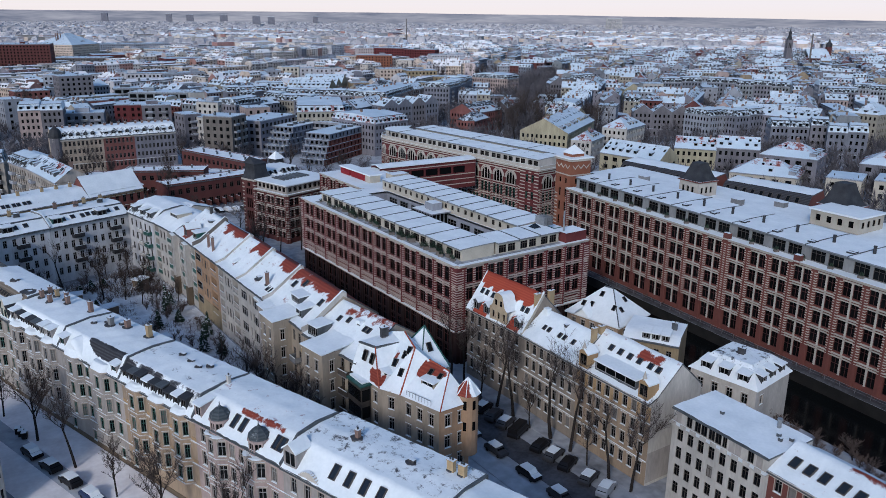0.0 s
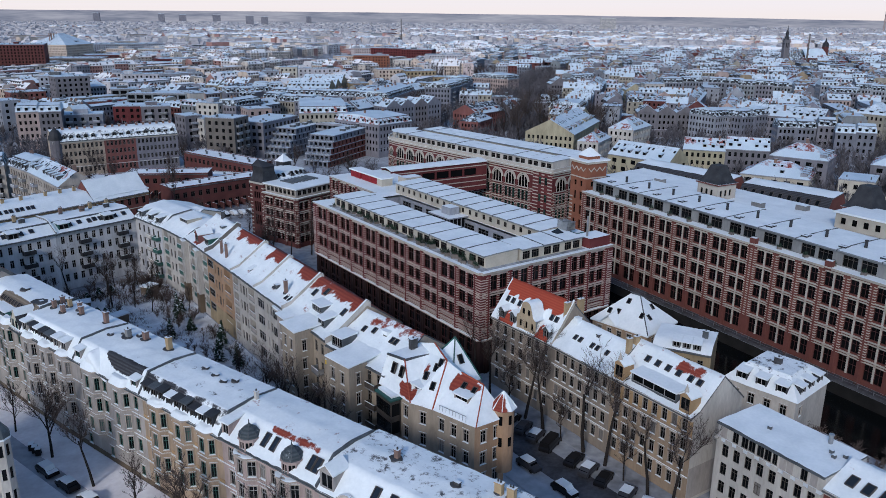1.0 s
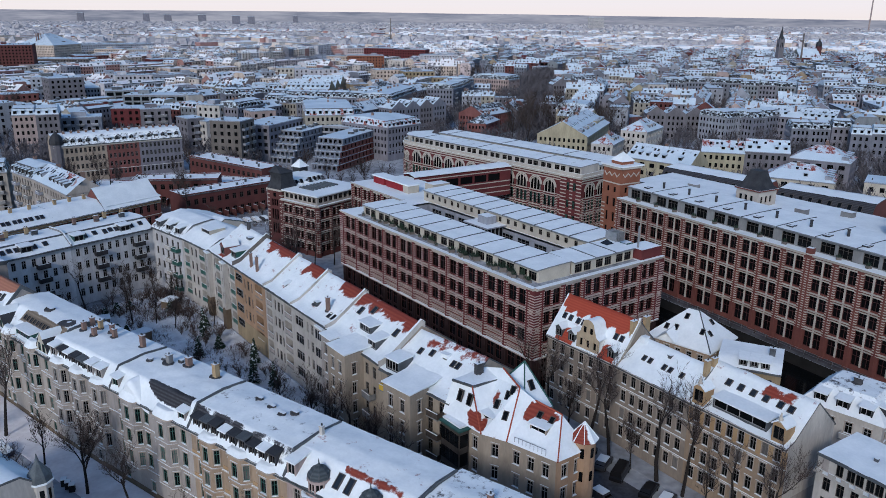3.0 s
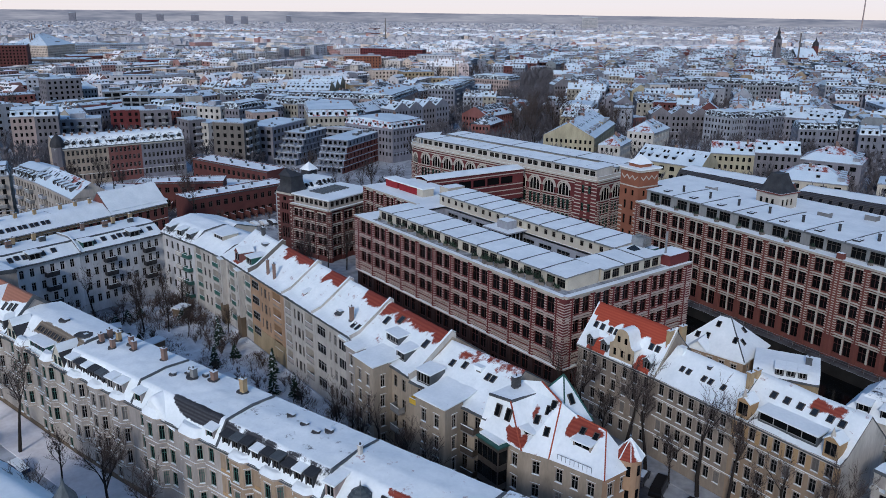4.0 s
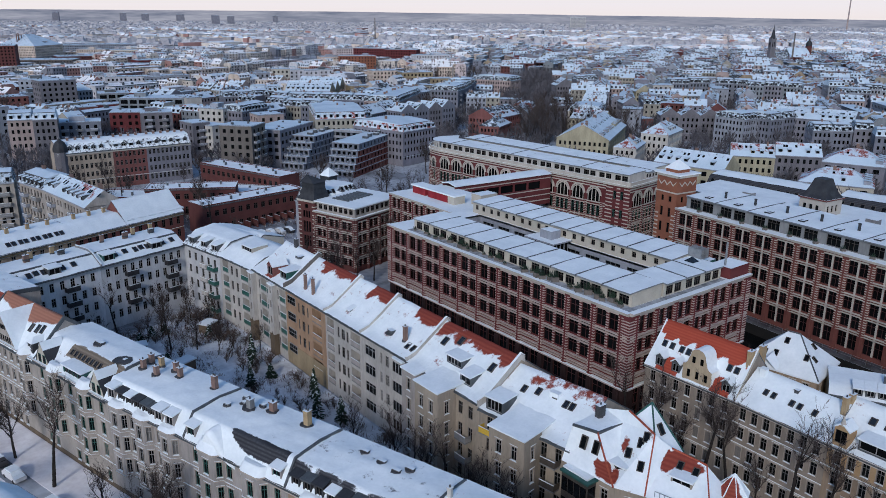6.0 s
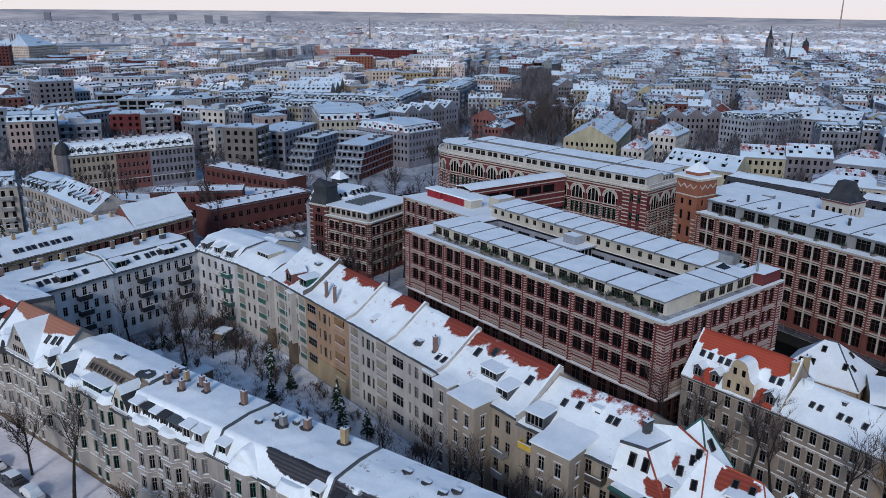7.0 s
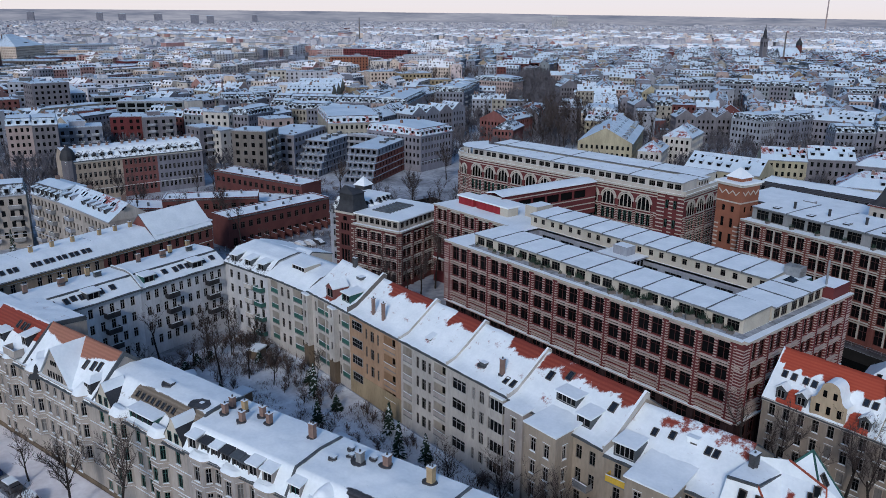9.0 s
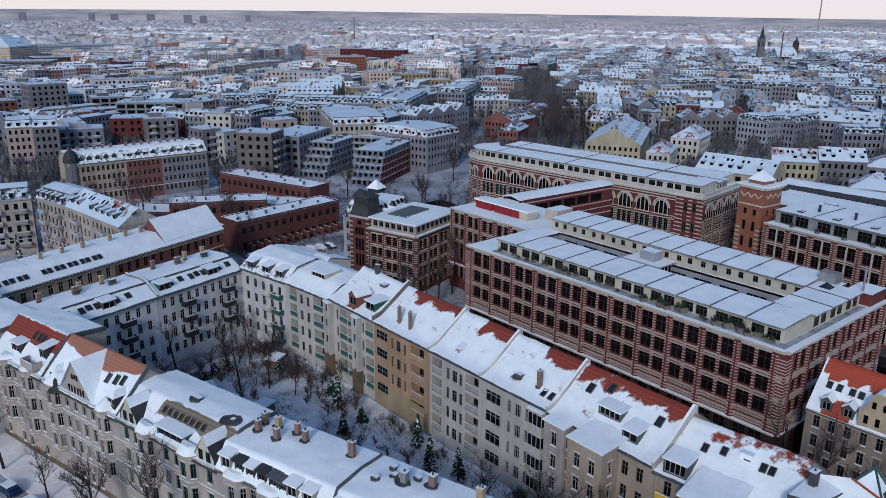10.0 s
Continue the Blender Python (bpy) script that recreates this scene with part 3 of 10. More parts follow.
def parapet_wall(h, u, pr, mat, w=0.35, up=0.45, v1=8.4, snow=True):
    """A fire wall standing above the roof, with snow along its top."""
    bm = bmesh.new()
    vs = [v for v, z in pr if v <= v1]
    pts = [(v, prof_z(pr, v) + up) for v in vs]
    if vs[-1] < v1:
        pts.append((v1, prof_z(pr, v1) + up))
    for (va, za), (vb, zb) in zip(pts, pts[1:]):
        for s, mi in ((0, 0), (0.1, 1)) if snow else ((0, 0),):
            lo = up + 0.5 if mi == 0 else 0.02
            a = [(u - w / 2, va, za - lo + s), (u + w / 2, va, za - lo + s), (u + w / 2, vb, zb - lo + s), (u - w / 2, vb, zb - lo + s)]
            b = [(x, y, z + (lo if mi == 0 else 0.1)) for x, y, z in a]
            vv = [bm.verts.new(p) for p in a + b]
            for q in ((0, 3, 2, 1), (4, 5, 6, 7), (0, 1, 5, 4), (1, 2, 6, 5), (2, 3, 7, 6), (3, 0, 4, 7)):
                bm.faces.new([vv[i] for i in q]).material_index = mi
    part("fire_wall", bm, [mat, SNOW], h)


def roof_window(h, p, nrm, w=0.9, l=1.3):
    """A roof window at the point p of a slope with the normal nrm."""
    nz = Vector(nrm).normalized()
    uy = (Vector((0, 0, 1)) - nz * nz.z).normalized()
    ux = uy.cross(nz)
    m = Matrix((ux, uy, nz)).transposed().to_4x4()
    m.translation = Vector(p)
    bm = bmesh.new()
    for x0, x1, y0, y1 in ((-w / 2, w / 2, 0, 0.1), (-w / 2, w / 2, l - 0.1, l), (-w / 2, -w / 2 + 0.1, 0.1, l - 0.1), (w / 2 - 0.1, w / 2, 0.1, l - 0.1)):
        box(bm, x0, x1, y0, y1, -0.1, 0.16, 0)
    box(bm, -w / 2 + 0.1, w / 2 - 0.1, 0.1, l - 0.1, -0.1, 0.1, 1)
    part("skylight", bm, [FRAME_D, GLASS], h, "", m)


def slopes(h, faces, mat, bare=None, rough=0.05, cuts=5, name="roof"):
    """Roof planes given by their corners, with a lumpy snow skin."""
    bm = bmesh.new()
    lay = bm.verts.layers.float.new("bare")
    for f in faces:
        quad(bm, f)
    bmesh.ops.remove_doubles(bm, verts=bm.verts, dist=0.01)
    bmesh.ops.recalc_face_normals(bm, faces=bm.faces)
    bmesh.ops.triangulate(bm, faces=bm.faces)
    bmesh.ops.subdivide_edges(bm, edges=bm.edges, cuts=cuts, use_grid_fill=True)
    for v in bm.verts:
        x, y, z = v.co
        v[lay] = max(0.3, bare(x, y, z) if bare else 0.0)
        v.co.z += noise.noise((x * 0.8, y * 0.8, z * 0.4)) * rough
    return part(name, bm, mat, h)


def ridge_tiles(h, p, q, w=0.28, mat=None):
    """A line of ridge or hip tiles between two points."""
    p, q = Vector(p), Vector(q)
    d = (q - p).normalized()
    sx = d.cross(Vector((0, 0, 1))).normalized() * w / 2
    up = sx.cross(d).normalized() * 0.16
    bm = bmesh.new()
    prof = (-sx - up * 0.6, -sx * 0.6 + up * 0.7, sx * 0.6 + up * 0.7, sx - up * 0.6)
    a, b = [bm.verts.new(p + o) for o in prof], [bm.verts.new(q + o) for o in prof]
    for i in range(3):
        bm.faces.new((a[i], b[i], b[i + 1], a[i + 1]))
    bm.faces.new(a)
    bm.faces.new(b[::-1])
    bmesh.ops.recalc_face_normals(bm, faces=bm.faces)
    part("ridge_tiles", bm, mat or RIDGE, h)


def curved_gable(h, u, z0, w, hh, wall, sash, depth=3.2, cover=None):
    """A small street gable with a swept outline, two windows and a slate roof running back from it."""
    def half(t):
        return w / 2 * (1 - 0.25 * t) if t < 0.35 else w / 2 * (0.9125 - 0.85 * ((t - 0.35) / 0.65) ** 0.8)
    ts = [i / 10 for i in range(11)]
    bm = bmesh.new()
    rim = [(half(t), z0 + hh * t) for t in ts]
    line = [(-x, z) for x, z in rim] + [(x, z) for x, z in rim[::-1]]
    fr = [bm.verts.new((u + x, -0.12, z)) for x, z in line]
    bm.faces.new(fr[::-1])
    for (xa, za), (xb, zb) in zip(line, line[1:]):
        k = 1 if za < z0 + hh * 0.75 else 2
        da, db = depth * (1 - 0.3 * (zb - z0) / hh), depth
        quad(bm, ((u + xa, -0.22, za + 0.08), (u + xb, -0.22, zb + 0.08), (u + xb, db, zb + 0.08), (u + xa, db, za + 0.08))[::-1], k)
    for s in (-0.5, 0.5):
        c = u + s * w * 0.36
        box(bm, c - 0.42, c + 0.42, -0.17, -0.1, z0 + 0.55, z0 + 2.0, 4)
        box(bm, c - 0.34, c - 0.03, -0.19, -0.17, z0 + 0.63, z0 + 1.92, 3)
        box(bm, c + 0.03, c + 0.34, -0.19, -0.17, z0 + 0.63, z0 + 1.92, 3)
    bmesh.ops.recalc_face_normals(bm, faces=bm.faces)
    part("gable", bm, [wall, SLATE, cover or SNOW, GLASS, sash], h)
# ---- ground, streets, canal ----
def east_x(y):
    return 150.8 - 0.1104 * (156 - y)


bm = bmesh.new()
ys = [-400, -150, 0, 60, 110, 156, 230, 290]
BIG = 4900
left_edge = [(east_x(y) - 21.5, y) for y in ys]
right_edge = [(east_x(y) - 2.4, y) for y in ys]
for (a, b), (c, d) in zip(zip(left_edge, left_edge[1:]), zip(right_edge, right_edge[1:])):
    quad(bm, ((-BIG, a[1], 0), (*a, 0), (*b, 0), (-BIG, b[1], 0)))
    quad(bm, ((*c, 0), (BIG, c[1], 0), (BIG, d[1], 0), (*d, 0)))
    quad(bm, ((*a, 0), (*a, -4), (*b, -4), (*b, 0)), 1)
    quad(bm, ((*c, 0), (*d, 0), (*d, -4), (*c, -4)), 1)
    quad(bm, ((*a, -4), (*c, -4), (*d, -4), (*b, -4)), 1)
quad(bm, ((-BIG, 290, 0), (BIG, 290, 0), (BIG, BIG, 0), (-BIG, BIG, 0)))
quad(bm, ((-BIG, -BIG, 0), (BIG, -BIG, 0), (BIG, -400, 0), (-BIG, -400, 0)))
quad(bm, ((*left_edge[-1], 0), (*left_edge[-1], -4), (*right_edge[-1], -4), (*right_edge[-1], 0)), 1)
quad(bm, ((*left_edge[0], 0), (*right_edge[0], 0), (*right_edge[0], -4), (*left_edge[0], -4)), 1)
bmesh.ops.remove_doubles(bm, verts=bm.verts, dist=0.001)
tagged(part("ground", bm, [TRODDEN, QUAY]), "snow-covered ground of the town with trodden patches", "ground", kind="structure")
bm = bmesh.new()
for (a, b), (c, d) in zip(zip(left_edge, left_edge[1:]), zip(right_edge, right_edge[1:])):
    quad(bm, ((*a, -2.4), (*c, -2.4), (*d, -2.4), (*b, -2.4)))
tagged(part("water", bm, WATER), "dark still water of the canal", "water", kind="structure")


def strip(name, pts, w, mat, label, kind="structure", z=0.03, cat="road", h=0.0):
    """A strip of road or pavement along a line; h lifts it as a step."""
    bm = bmesh.new()
    rows = []
    for i, p in enumerate(pts):
        a, b = Vector(pts[max(0, i - 1)]), Vector(pts[min(len(pts) - 1, i + 1)])
        d = (b - a).normalized()
        n = Vector((d.y, -d.x))
        rows.append((Vector(p) + n * w / 2, Vector(p) - n * w / 2))
    for (a, b), (c, d) in zip(rows, rows[1:]):
        quad(bm, ((b.x, b.y, z), (a.x, a.y, z), (c.x, c.y, z), (d.x, d.y, z)))
        if h:
            quad(bm, ((a.x, a.y, z), (a.x, a.y, z - h), (c.x, c.y, z - h), (c.x, c.y, z)))
            quad(bm, ((b.x, b.y, z - h), (b.x, b.y, z), (d.x, d.y, z), (d.x, d.y, z - h)))
    return tagged(part(name, bm, mat), label, cat, kind=kind)


def front(y):
    """x of the street front of the long residential row at y."""
    return 10.4 + (149.7 - y) * 0.3006 if y < 149.7 else 10.4 - (y - 149.7) * 0.25


def off(y, d):
    return (front(y) - d * 0.957, y - d * 0.288)


WEST = [230, 205, 180, 160, 140, 120, 100, 80, 60, 30, -40]
strip("road", [off(y, 12.3) for y in WEST], 5.6, TRACKS, "snowy street with wheel tracks between parked cars")
strip("pavement", [off(y, 3.4) for y in WEST], 6.4, TRACKS, "snow-covered pavement along the house fronts", z=0.12, h=0.12, cat="pavement")
strip("pavement", [off(y, 18.5) for y in WEST], 2.6, SNOW, "snow-covered pavement along the house fronts", z=0.12, h=0.12, cat="pavement")
MID = [320, 240, 200, 160, 120, 80, 40, -60]
strip("road", [(74.2, y) for y in MID], 5.4, SLUSH, "slushy asphalt street with wheel tracks")
strip("pavement", [(67.8, y) for y in MID], 3.2, TRODDEN, "snow-covered pavement below the house fronts", z=0.12, h=0.12, cat="pavement")
strip("pavement", [(82.0, y) for y in MID], 3.0, TRODDEN, "snow-covered pavement below the house fronts", z=0.12, h=0.12, cat="pavement")
strip("pavement", [(east_x(y) - 1.1, y) for y in (156, 120, 80, 40, -60)], 2.4, SLUSH, "quayside walk under the brick works", z=0.5, h=0.5, cat="pavement")
bm = bmesh.new()
pts = [(20, 205), (21.5, 160), (27, 135), (37, 102), (47, 84), (51, 84), (51, 204), (48, 213)]
quad(bm, [(x, y, 0.025) for x, y in pts[::-1]][::-1])
bmesh.ops.triangulate(bm, faces=bm.faces)
tagged(part("yard", bm, GARDEN), "overgrown backyard gardens with thin patchy snow", "garden", kind="structure")

# ---- row of houses along the western street ----
FROWS = [(12.0, 2.1), (8.5, 2.1), (5.0, 2.1), (0.9, 1.7)]


def flat_prof(D, e=15.2, b=18.0, s=1.4):
    return [(-0.45, e), (s, b), (D * 0.6, b + 0.35), (D + 0.25, b + 0.05)]


def row_house(label, y0, y1, wall, sash, bays, ncol, roof=ROOF_SNOW, D=9.4, prof=None, bands=(4.3, 7.8, 11.3), bare=None, back=True, plinth=(0.85, P_BROWN), rows=FROWS, eave=15.2, trim=TRIM, bay_top=15.0, bay_cap=0.8, joined=False):
    p0, p1 = (front(y0), y0), (front(y1), y1)
    L = (Vector(p1) - Vector(p0)).length
    prof = prof or flat_prof(D)
    holes = grid(L, ncol, 1.05, rows, 0.7)
    for a, b in bays:
        holes = [h for h in holes if h[1] < a + 0.1 or h[0] > b - 0.1]
    bk = grid(L, max(3, ncol - 2), 1.1, rows, 0.9)
    h, L = house(label, p0, p1, D, eave, prof, wall, roof, holes, bk if back else (), (), (), sash, "cross", bare=bare, trim=trim, bands=bands, plinth=plinth, group="houses along the western street", joined=joined, step=0.45)
    parapet_wall(h, L, prof, LEAD, 0.3, 0.25, D, snow=False)
    for a, b in bays:
        bay(h, a, b, 1.0, 4.3, bay_top, [r for r in rows if r[0] > 4.3], wall, sash, cap=bay_cap)
    return h, L, prof


# slab-roofed grey house with six chimneys
h, L, pr = row_house("grey rendered tenement with a flat snowy roof and six chimneys", 149.5, 132.3, P_GREY, FRAME_W, [(1.2, 5.2), (6.9, 10.9), (12.6, 16.6)], 8)
for u in (1.6, 12.4, 14.8):
    dormer(h, u, -0.15, 15.1, 1.7, 2.3, 2.4, P_GREY, "flat")
for u in (3.7, 5.6, 7.5, 9.4, 11.0):
    dormer(h, u, -0.05 + 0.1 * (u % 1), 15.3, 1.4, 1.75 + 0.2 * (u % 1), 2.0, SLATE, "flat", FRAME_D, SNOW if 5 < u < 6 else LEAD if u > 9 else SLATE)
for u, v in ((1.8, 5.2), (1.2, 7.0), (3.3, 7.2), (5.2, 5.0), (6.4, 7.4), (8.4, 6.6)):
    chimney(h, u, v, 18.25, 1.35, 0.62, 0.62, CHIM_Y if int(u * 10) % 2 else CHIM_R, 0.75)
chimney(h, 15.2, 7.2, 18.2, 1.9, 0.8, 0.6, CHIM_R, 0.7, pots=2)
# grey house with two curved gables and a slate slope
h, L, pr = row_house("light grey tenement with bay windows and a bare slate slope", 132.3, 114.4, P_GREY, FRAME_G, [(2.6, 7.4), (10.8, 15.6)], 8,
                     bare=lambda u, v, z: max(0.0, min(0.95, 0.5 + 1.4 * min(v - 0.35 - 1.3 * math.exp(-(u - 7.4) / 1.6), 2.0 - v, u - 7.0, 17.6 - u))), roof=ROOF_SLATE, bay_cap=1.25)
dormer(h, 1.2, -0.1, 15.0, 1.7, 2.2, 2.2, P_GREY, "flat", FRAME_G)
bm = bmesh.new()
rows_ = []
for i in range(25):
    u = 2.2 + 7.8 * i / 24
    crest = 15.1 + 3.0 * math.exp(-((u - 5.0) / (1.5 if u < 5 else 2.4)) ** 2)
    rows_.append([bm.verts.new((u, -0.55 + 2.3 * j / 7, crest - 0.05 * (7 - j) - (0.5 if j == 0 else 0.0) + 0.12 * noise.noise((u, j * 0.6, 5)))) for j in range(8)])
for ra, rb in zip(rows_, rows_[1:]):
    for j in range(7):
        bm.faces.new((ra[j], rb[j], rb[j + 1], ra[j + 1])).smooth = True
    bm.faces.new((bm.verts.new((ra[0].co.x, -0.5, 14.9)), bm.verts.new((rb[0].co.x, -0.5, 14.9)), rb[0], ra[0]))
part("swept_gable", bm, SNOW, h, "swept gable thickly covered with snow")
dormer(h, 17.0, -0.1, 15.0, 1.6, 2.0, 2.0, P_GREY, "flat", FRAME_G)
for u, v, mt in ((5.6, 6.2, P_CONC), (8.6, 7.4, CHIM_R)):
    chimney(h, u, v, 18.3, 1.3, 0.75, 0.75, mt, 1.0)
for u, v in ((2.6, 5.0), (4.0, 6.6), (6.6, 7.6), (3.0, 7.8)):
    chimney(h, u, v, 18.3, 0.25, 0.5, 0.5, STEEL, 0.55, pots=0)
chimney(h, 14.6, 7.6, 18.2, 2.0, 0.75, 0.75, CHIM_Y, 0.9, pots=2)
# yellow brick house with a row of dormers
h, L, pr = row_house("ochre brick tenement with sandstone bays and a row of dormers", 114.4, 96.6, P_AMBER, FRAME_G, [(2.2, 6.4), (8.0, 12.2), (13.6, 17.4)], 8, trim=STONE,
                     bare=lambda u, v, z: (0.55 if 0.1 < v < 1.5 else 0.36), roof=ROOF_SLATE)
for i in range(9):
    dormer(h, 1.4 + i * 1.86, -0.05, 15.3, 1.3, 1.8 + 0.12 * (i % 3), 2.2, SLATE, "flat", FRAME_D, (SLATE, LEAD, SLATE, SNOW)[i % 4])
for u, v in ((9.0, 6.5), (11.5, 6.0), (6.0, 7.0), (12.6, 7.2)):
    chimney(h, u, v, 18.3, 0.2, 0.9, 0.4, MELT, 0.6, pots=0)
bm = bmesh.new()
for a, b in ((0.02, 2.1), (6.5, 7.9), (12.3, 13.5), (17.5, L - 0.02)):
    for z0 in (7.9, 11.4):
        box(bm, a, b, -0.05, 0, z0 + 0.15, z0 + 0.55)
part("brick_panel", bm, BRICK_Y, h)
# pink house with two domed oriels
pD = flat_prof(9.4, 15.3, 18.1, 2.6)
h, L, pr = row_house("pinkish plastered tenement with two domed oriel towers", 96.6, 79.2, P_PINK, FRAME_W, [], 8, prof=pD, roof=ROOF_TILE,
                     bare=lambda u, v, z: 0.52 if 2.0 < v < 2.7 and 7.6 < u < 16 else 0.0, bands=(4.3, 7.8, 11.3), trim=P_PINK)
chimney(h, 0.6, 5.5, 18.3, 1.2, 0.45, 0.45, P_WHITE, 0.0)
for u0 in (2.6, 10.6):
    bay(h, u0, u0 + 4.6, 1.05, 4.3, 14.4, [(8.5, 2.1), (5.0, 2.1), (12.0, 2.1)], P_PINK, FRAME_W, cap=0.3, chamfer=1.3)
    o = part("oriel", bmesh.new(), P_PINK, h)
    bm = bmesh.new()
    cx, cy = u0 + 2.3, 0.75
    poly = ring(cx, cy, 1.4, 8, math.pi / 8)
    for i in range(8):
        a, b = poly[i], poly[(i + 1) % 8]
        facade(bm, a, b, 14.2, 16.6, [(0.14, 0.49, 15.0, 16.3, 0.12, 1), (0.58, 0.93, 15.0, 16.3, 0.12, 1)])
    prism(bm, ring(cx, cy, 1.56, 8, math.pi / 8), 16.6, 16.76, 0)
    me = o.data
    bm.to_mesh(me)
    bm.free()
    for x in (GLASS, SNOW):
        me.materials.append(x)
    bm = bmesh.new()
    lathe(bm, cx, cy, [(1.42, 16.76), (1.4, 16.98), (1.28, 17.35), (0.96, 17.72), (0.56, 18.0), (0.24, 18.22), (0.08, 18.45), (0.04, 19.0)], 8)
    for i in range(8):
        a = math.pi * i / 4
        for (r0, z0), (r1, z1) in (((1.42, 16.76), (1.3, 17.35)), ((1.3, 17.35), (0.58, 18.02)), ((0.58, 18.02), (0.1, 18.4))):
            quad(bm, [(cx + r * math.cos(a + k), cy + r * math.sin(a + k), z + 0.03) for r, z, k in ((r0, z0, -0.06), (r0, z0, 0.06), (r1, z1, 0.06), (r1, z1, -0.06))], 1)
    part("dome", bm, [HALF_DOME, LEAD], h, "ribbed weathered metal dome")
dormer(h, 0.95, 0.0, 15.3, 1.5, 2.2, 2.6, P_PINK, "flat")
for u in (7.6, 9.3, 15.9, 16.9):
    skylight(h, u, 0.5, pD, 0.9, 1.9)
# light house with a curved gable and a large roof
pN = flat_prof(10.2, 15.2, 18.0, 2.4)
h, L, pr = row_house("pale grey tenement with a curved gable and roof terrace", 79.2, 57.0, P_GREY, FRAME_W, [(11.5, 16.0)], 9, D=10.2, prof=pN, roof=ROOF_SNOW,
                     bare=lambda u, v, z: 0.45 if v > 3 else 0.3 if v > 2 else 0.0)
dormer(h, 1.5, -0.1, 15.4, 2.2, 2.3, 2.6, P_GREY, "pitch")
for u in (8.0, 10.4, 12.8, 15.2):
    skylight(h, u, 0.5, pN, 1.0, 1.9)
bm = bmesh.new()
for i in range(12):
    a = math.pi * i / 11
    a2 = math.pi * (i + 1) / 11
    if i < 11:
        box(bm, 3.2 + 3.4 * i / 11, 3.2 + 3.4 * (i + 1) / 11, -0.35, 0.1, 14.9, 15.3 + 0.9 * math.sin((a + a2) / 2), 0, 1)
part("curved_gable", bm, [STONE, SNOW], h)
chimney(h, 6.5, 6.5, 18.3, 1.1, 0.55, 0.55, CHIM_R, 0.9)
chimney(h, 15.2, 6.5, 18.3, 0.4, 0.7, 0.4, MELT, 0.7, pots=0)
for u in (19.6, 21.2):
    chimney(h, u, 8.2, 18.3, 1.3, 0.9, 0.6, CHIM_Y, 0.5, pots=2)
row_house("pale tenement with a flat snowy roof", 57.0, 40.0, P_WARM, FRAME_W, [(3, 7.4), (10.5, 15)], 7, joined=True)

# northern part of the same row
pA = [(-0.45, 14.8), (1.9, 16.7), (3.6, 18.3), (6.2, 18.6), (9.8, 18.2)]
h, L, pr = row_house("cream tenement with green window frames and small curved gables", 170.2, 149.5, P_WARM, FRAME_G, [(4.9, 8.5), (13.8, 17.4)], 9, D=9.6, prof=pA, roof=ROOF_TAN,
                     bare=lambda u, v, z: max(0.0, min(0.9, 0.5 + 1.2 * min(v - 1.9, 3.6 - v, u - 6.4))), back=True, bay_cap=1.2)
for u in (2.9, 19.0):
    curved_gable(h, u, 14.6, 4.0, 3.9, CREAM, FRAME_G)
dormer(h, 11.6, 0.2, 14.9, 5.6, 1.7, 3.2, GREENROOF, "flat", FRAME_G)
for i in range(8):
    skylight(h, 7.6 + i * 1.15, 2.2, pA, 0.6, 0.95)
chimney(h, 10.5, 5.6, 18.5, 0.3, 1.6, 0.7, MELT, 1.1, pots=0)
chimney(h, 18.6, 4.9, 18.42, 0.05, 0.5, 0.5, MELT, 1.7, pots=0)
pG = [(-0.45, 14.6), (5.4, 20.4), (11.6, 15.2)]
h, L, pr = row_house("pale house with a tall street gable and brown tile roof", 189.4, 170.2, P_WARM, FRAME_W, [(1.6, 5.2), (15.2, 18.2)], 8, D=11.4, prof=pG, roof=ROOF_BROWN,
                     bare=lambda u, v, z: (min(0.85, 0.2 + 0.7 * (z - 17.6 - 0.14 * abs(u - 10))) if v < 5.5 else 0.9) if z > 17.6 + 0.14 * abs(u - 10) or v > 6 else 0.0, bay_cap=1.6)
bm = bmesh.new()
gu, gw, gz = 9.7, 9.0, 20.2
facade(bm, (gu - gw / 2, -0.1), (gu + gw / 2, -0.1), 13.6, 14.5, [])
q = [(gu - gw / 2, -0.1, 14.5), (gu + gw / 2, -0.1, 14.5), (gu, -0.1, gz)]
quad(bm, q)
for s, z0 in ((-1.8, 15.2), (-1.1, 15.2), (-0.3, 15.2), (0.5, 15.2), (1.2, 15.2), (1.9, 15.2), (-0.6, 17.4), (0.0, 17.4), (0.6, 17.4)):
    box(bm, gu + s - 0.22, gu + s + 0.22, -0.14, -0.05, z0, z0 + (1.1 if z0 < 17 else 0.8), 2)
part("street_gable", bm, [P_WARM, SNOW, GLASS], h, "pale plastered street gable with small windows")
for s in (-1, 1):
    slopes(h, [[(gu + s * (gw / 2 + 0.4), -0.4, 14.3), (gu, -0.4, gz + 0.2), (gu, 5.6, gz + 0.2), (gu + s * (gw / 2 + 0.4), 0.2, 14.3)]], ROOF_SLATE, lambda x, y, z: 0.2, 0.08, name="gable_roof")
roof_window(h, (gu + 2.2, 1.6, 17.35), (0.79, 0, 0.61), 0.8, 1.6)
for u, z0 in ((2.6, 15.0), (18.0, 15.6)):
    dormer(h, u, 0.3, z0, 1.6, 1.5, 2.6, SLATE, "hip")
bm = bmesh.new()
cone(bm, ring(4.4, -0.4, 1.2, 6), 14.2, (4.4, -0.3, 16.3))
part("bay_spire", bm, SLATE, h)
for u, v in ((13.8, 2.2), (15.6, 2.4), (17.0, 2.6)):
    skylight(h, u, v, pG, 0.8, 1.5)
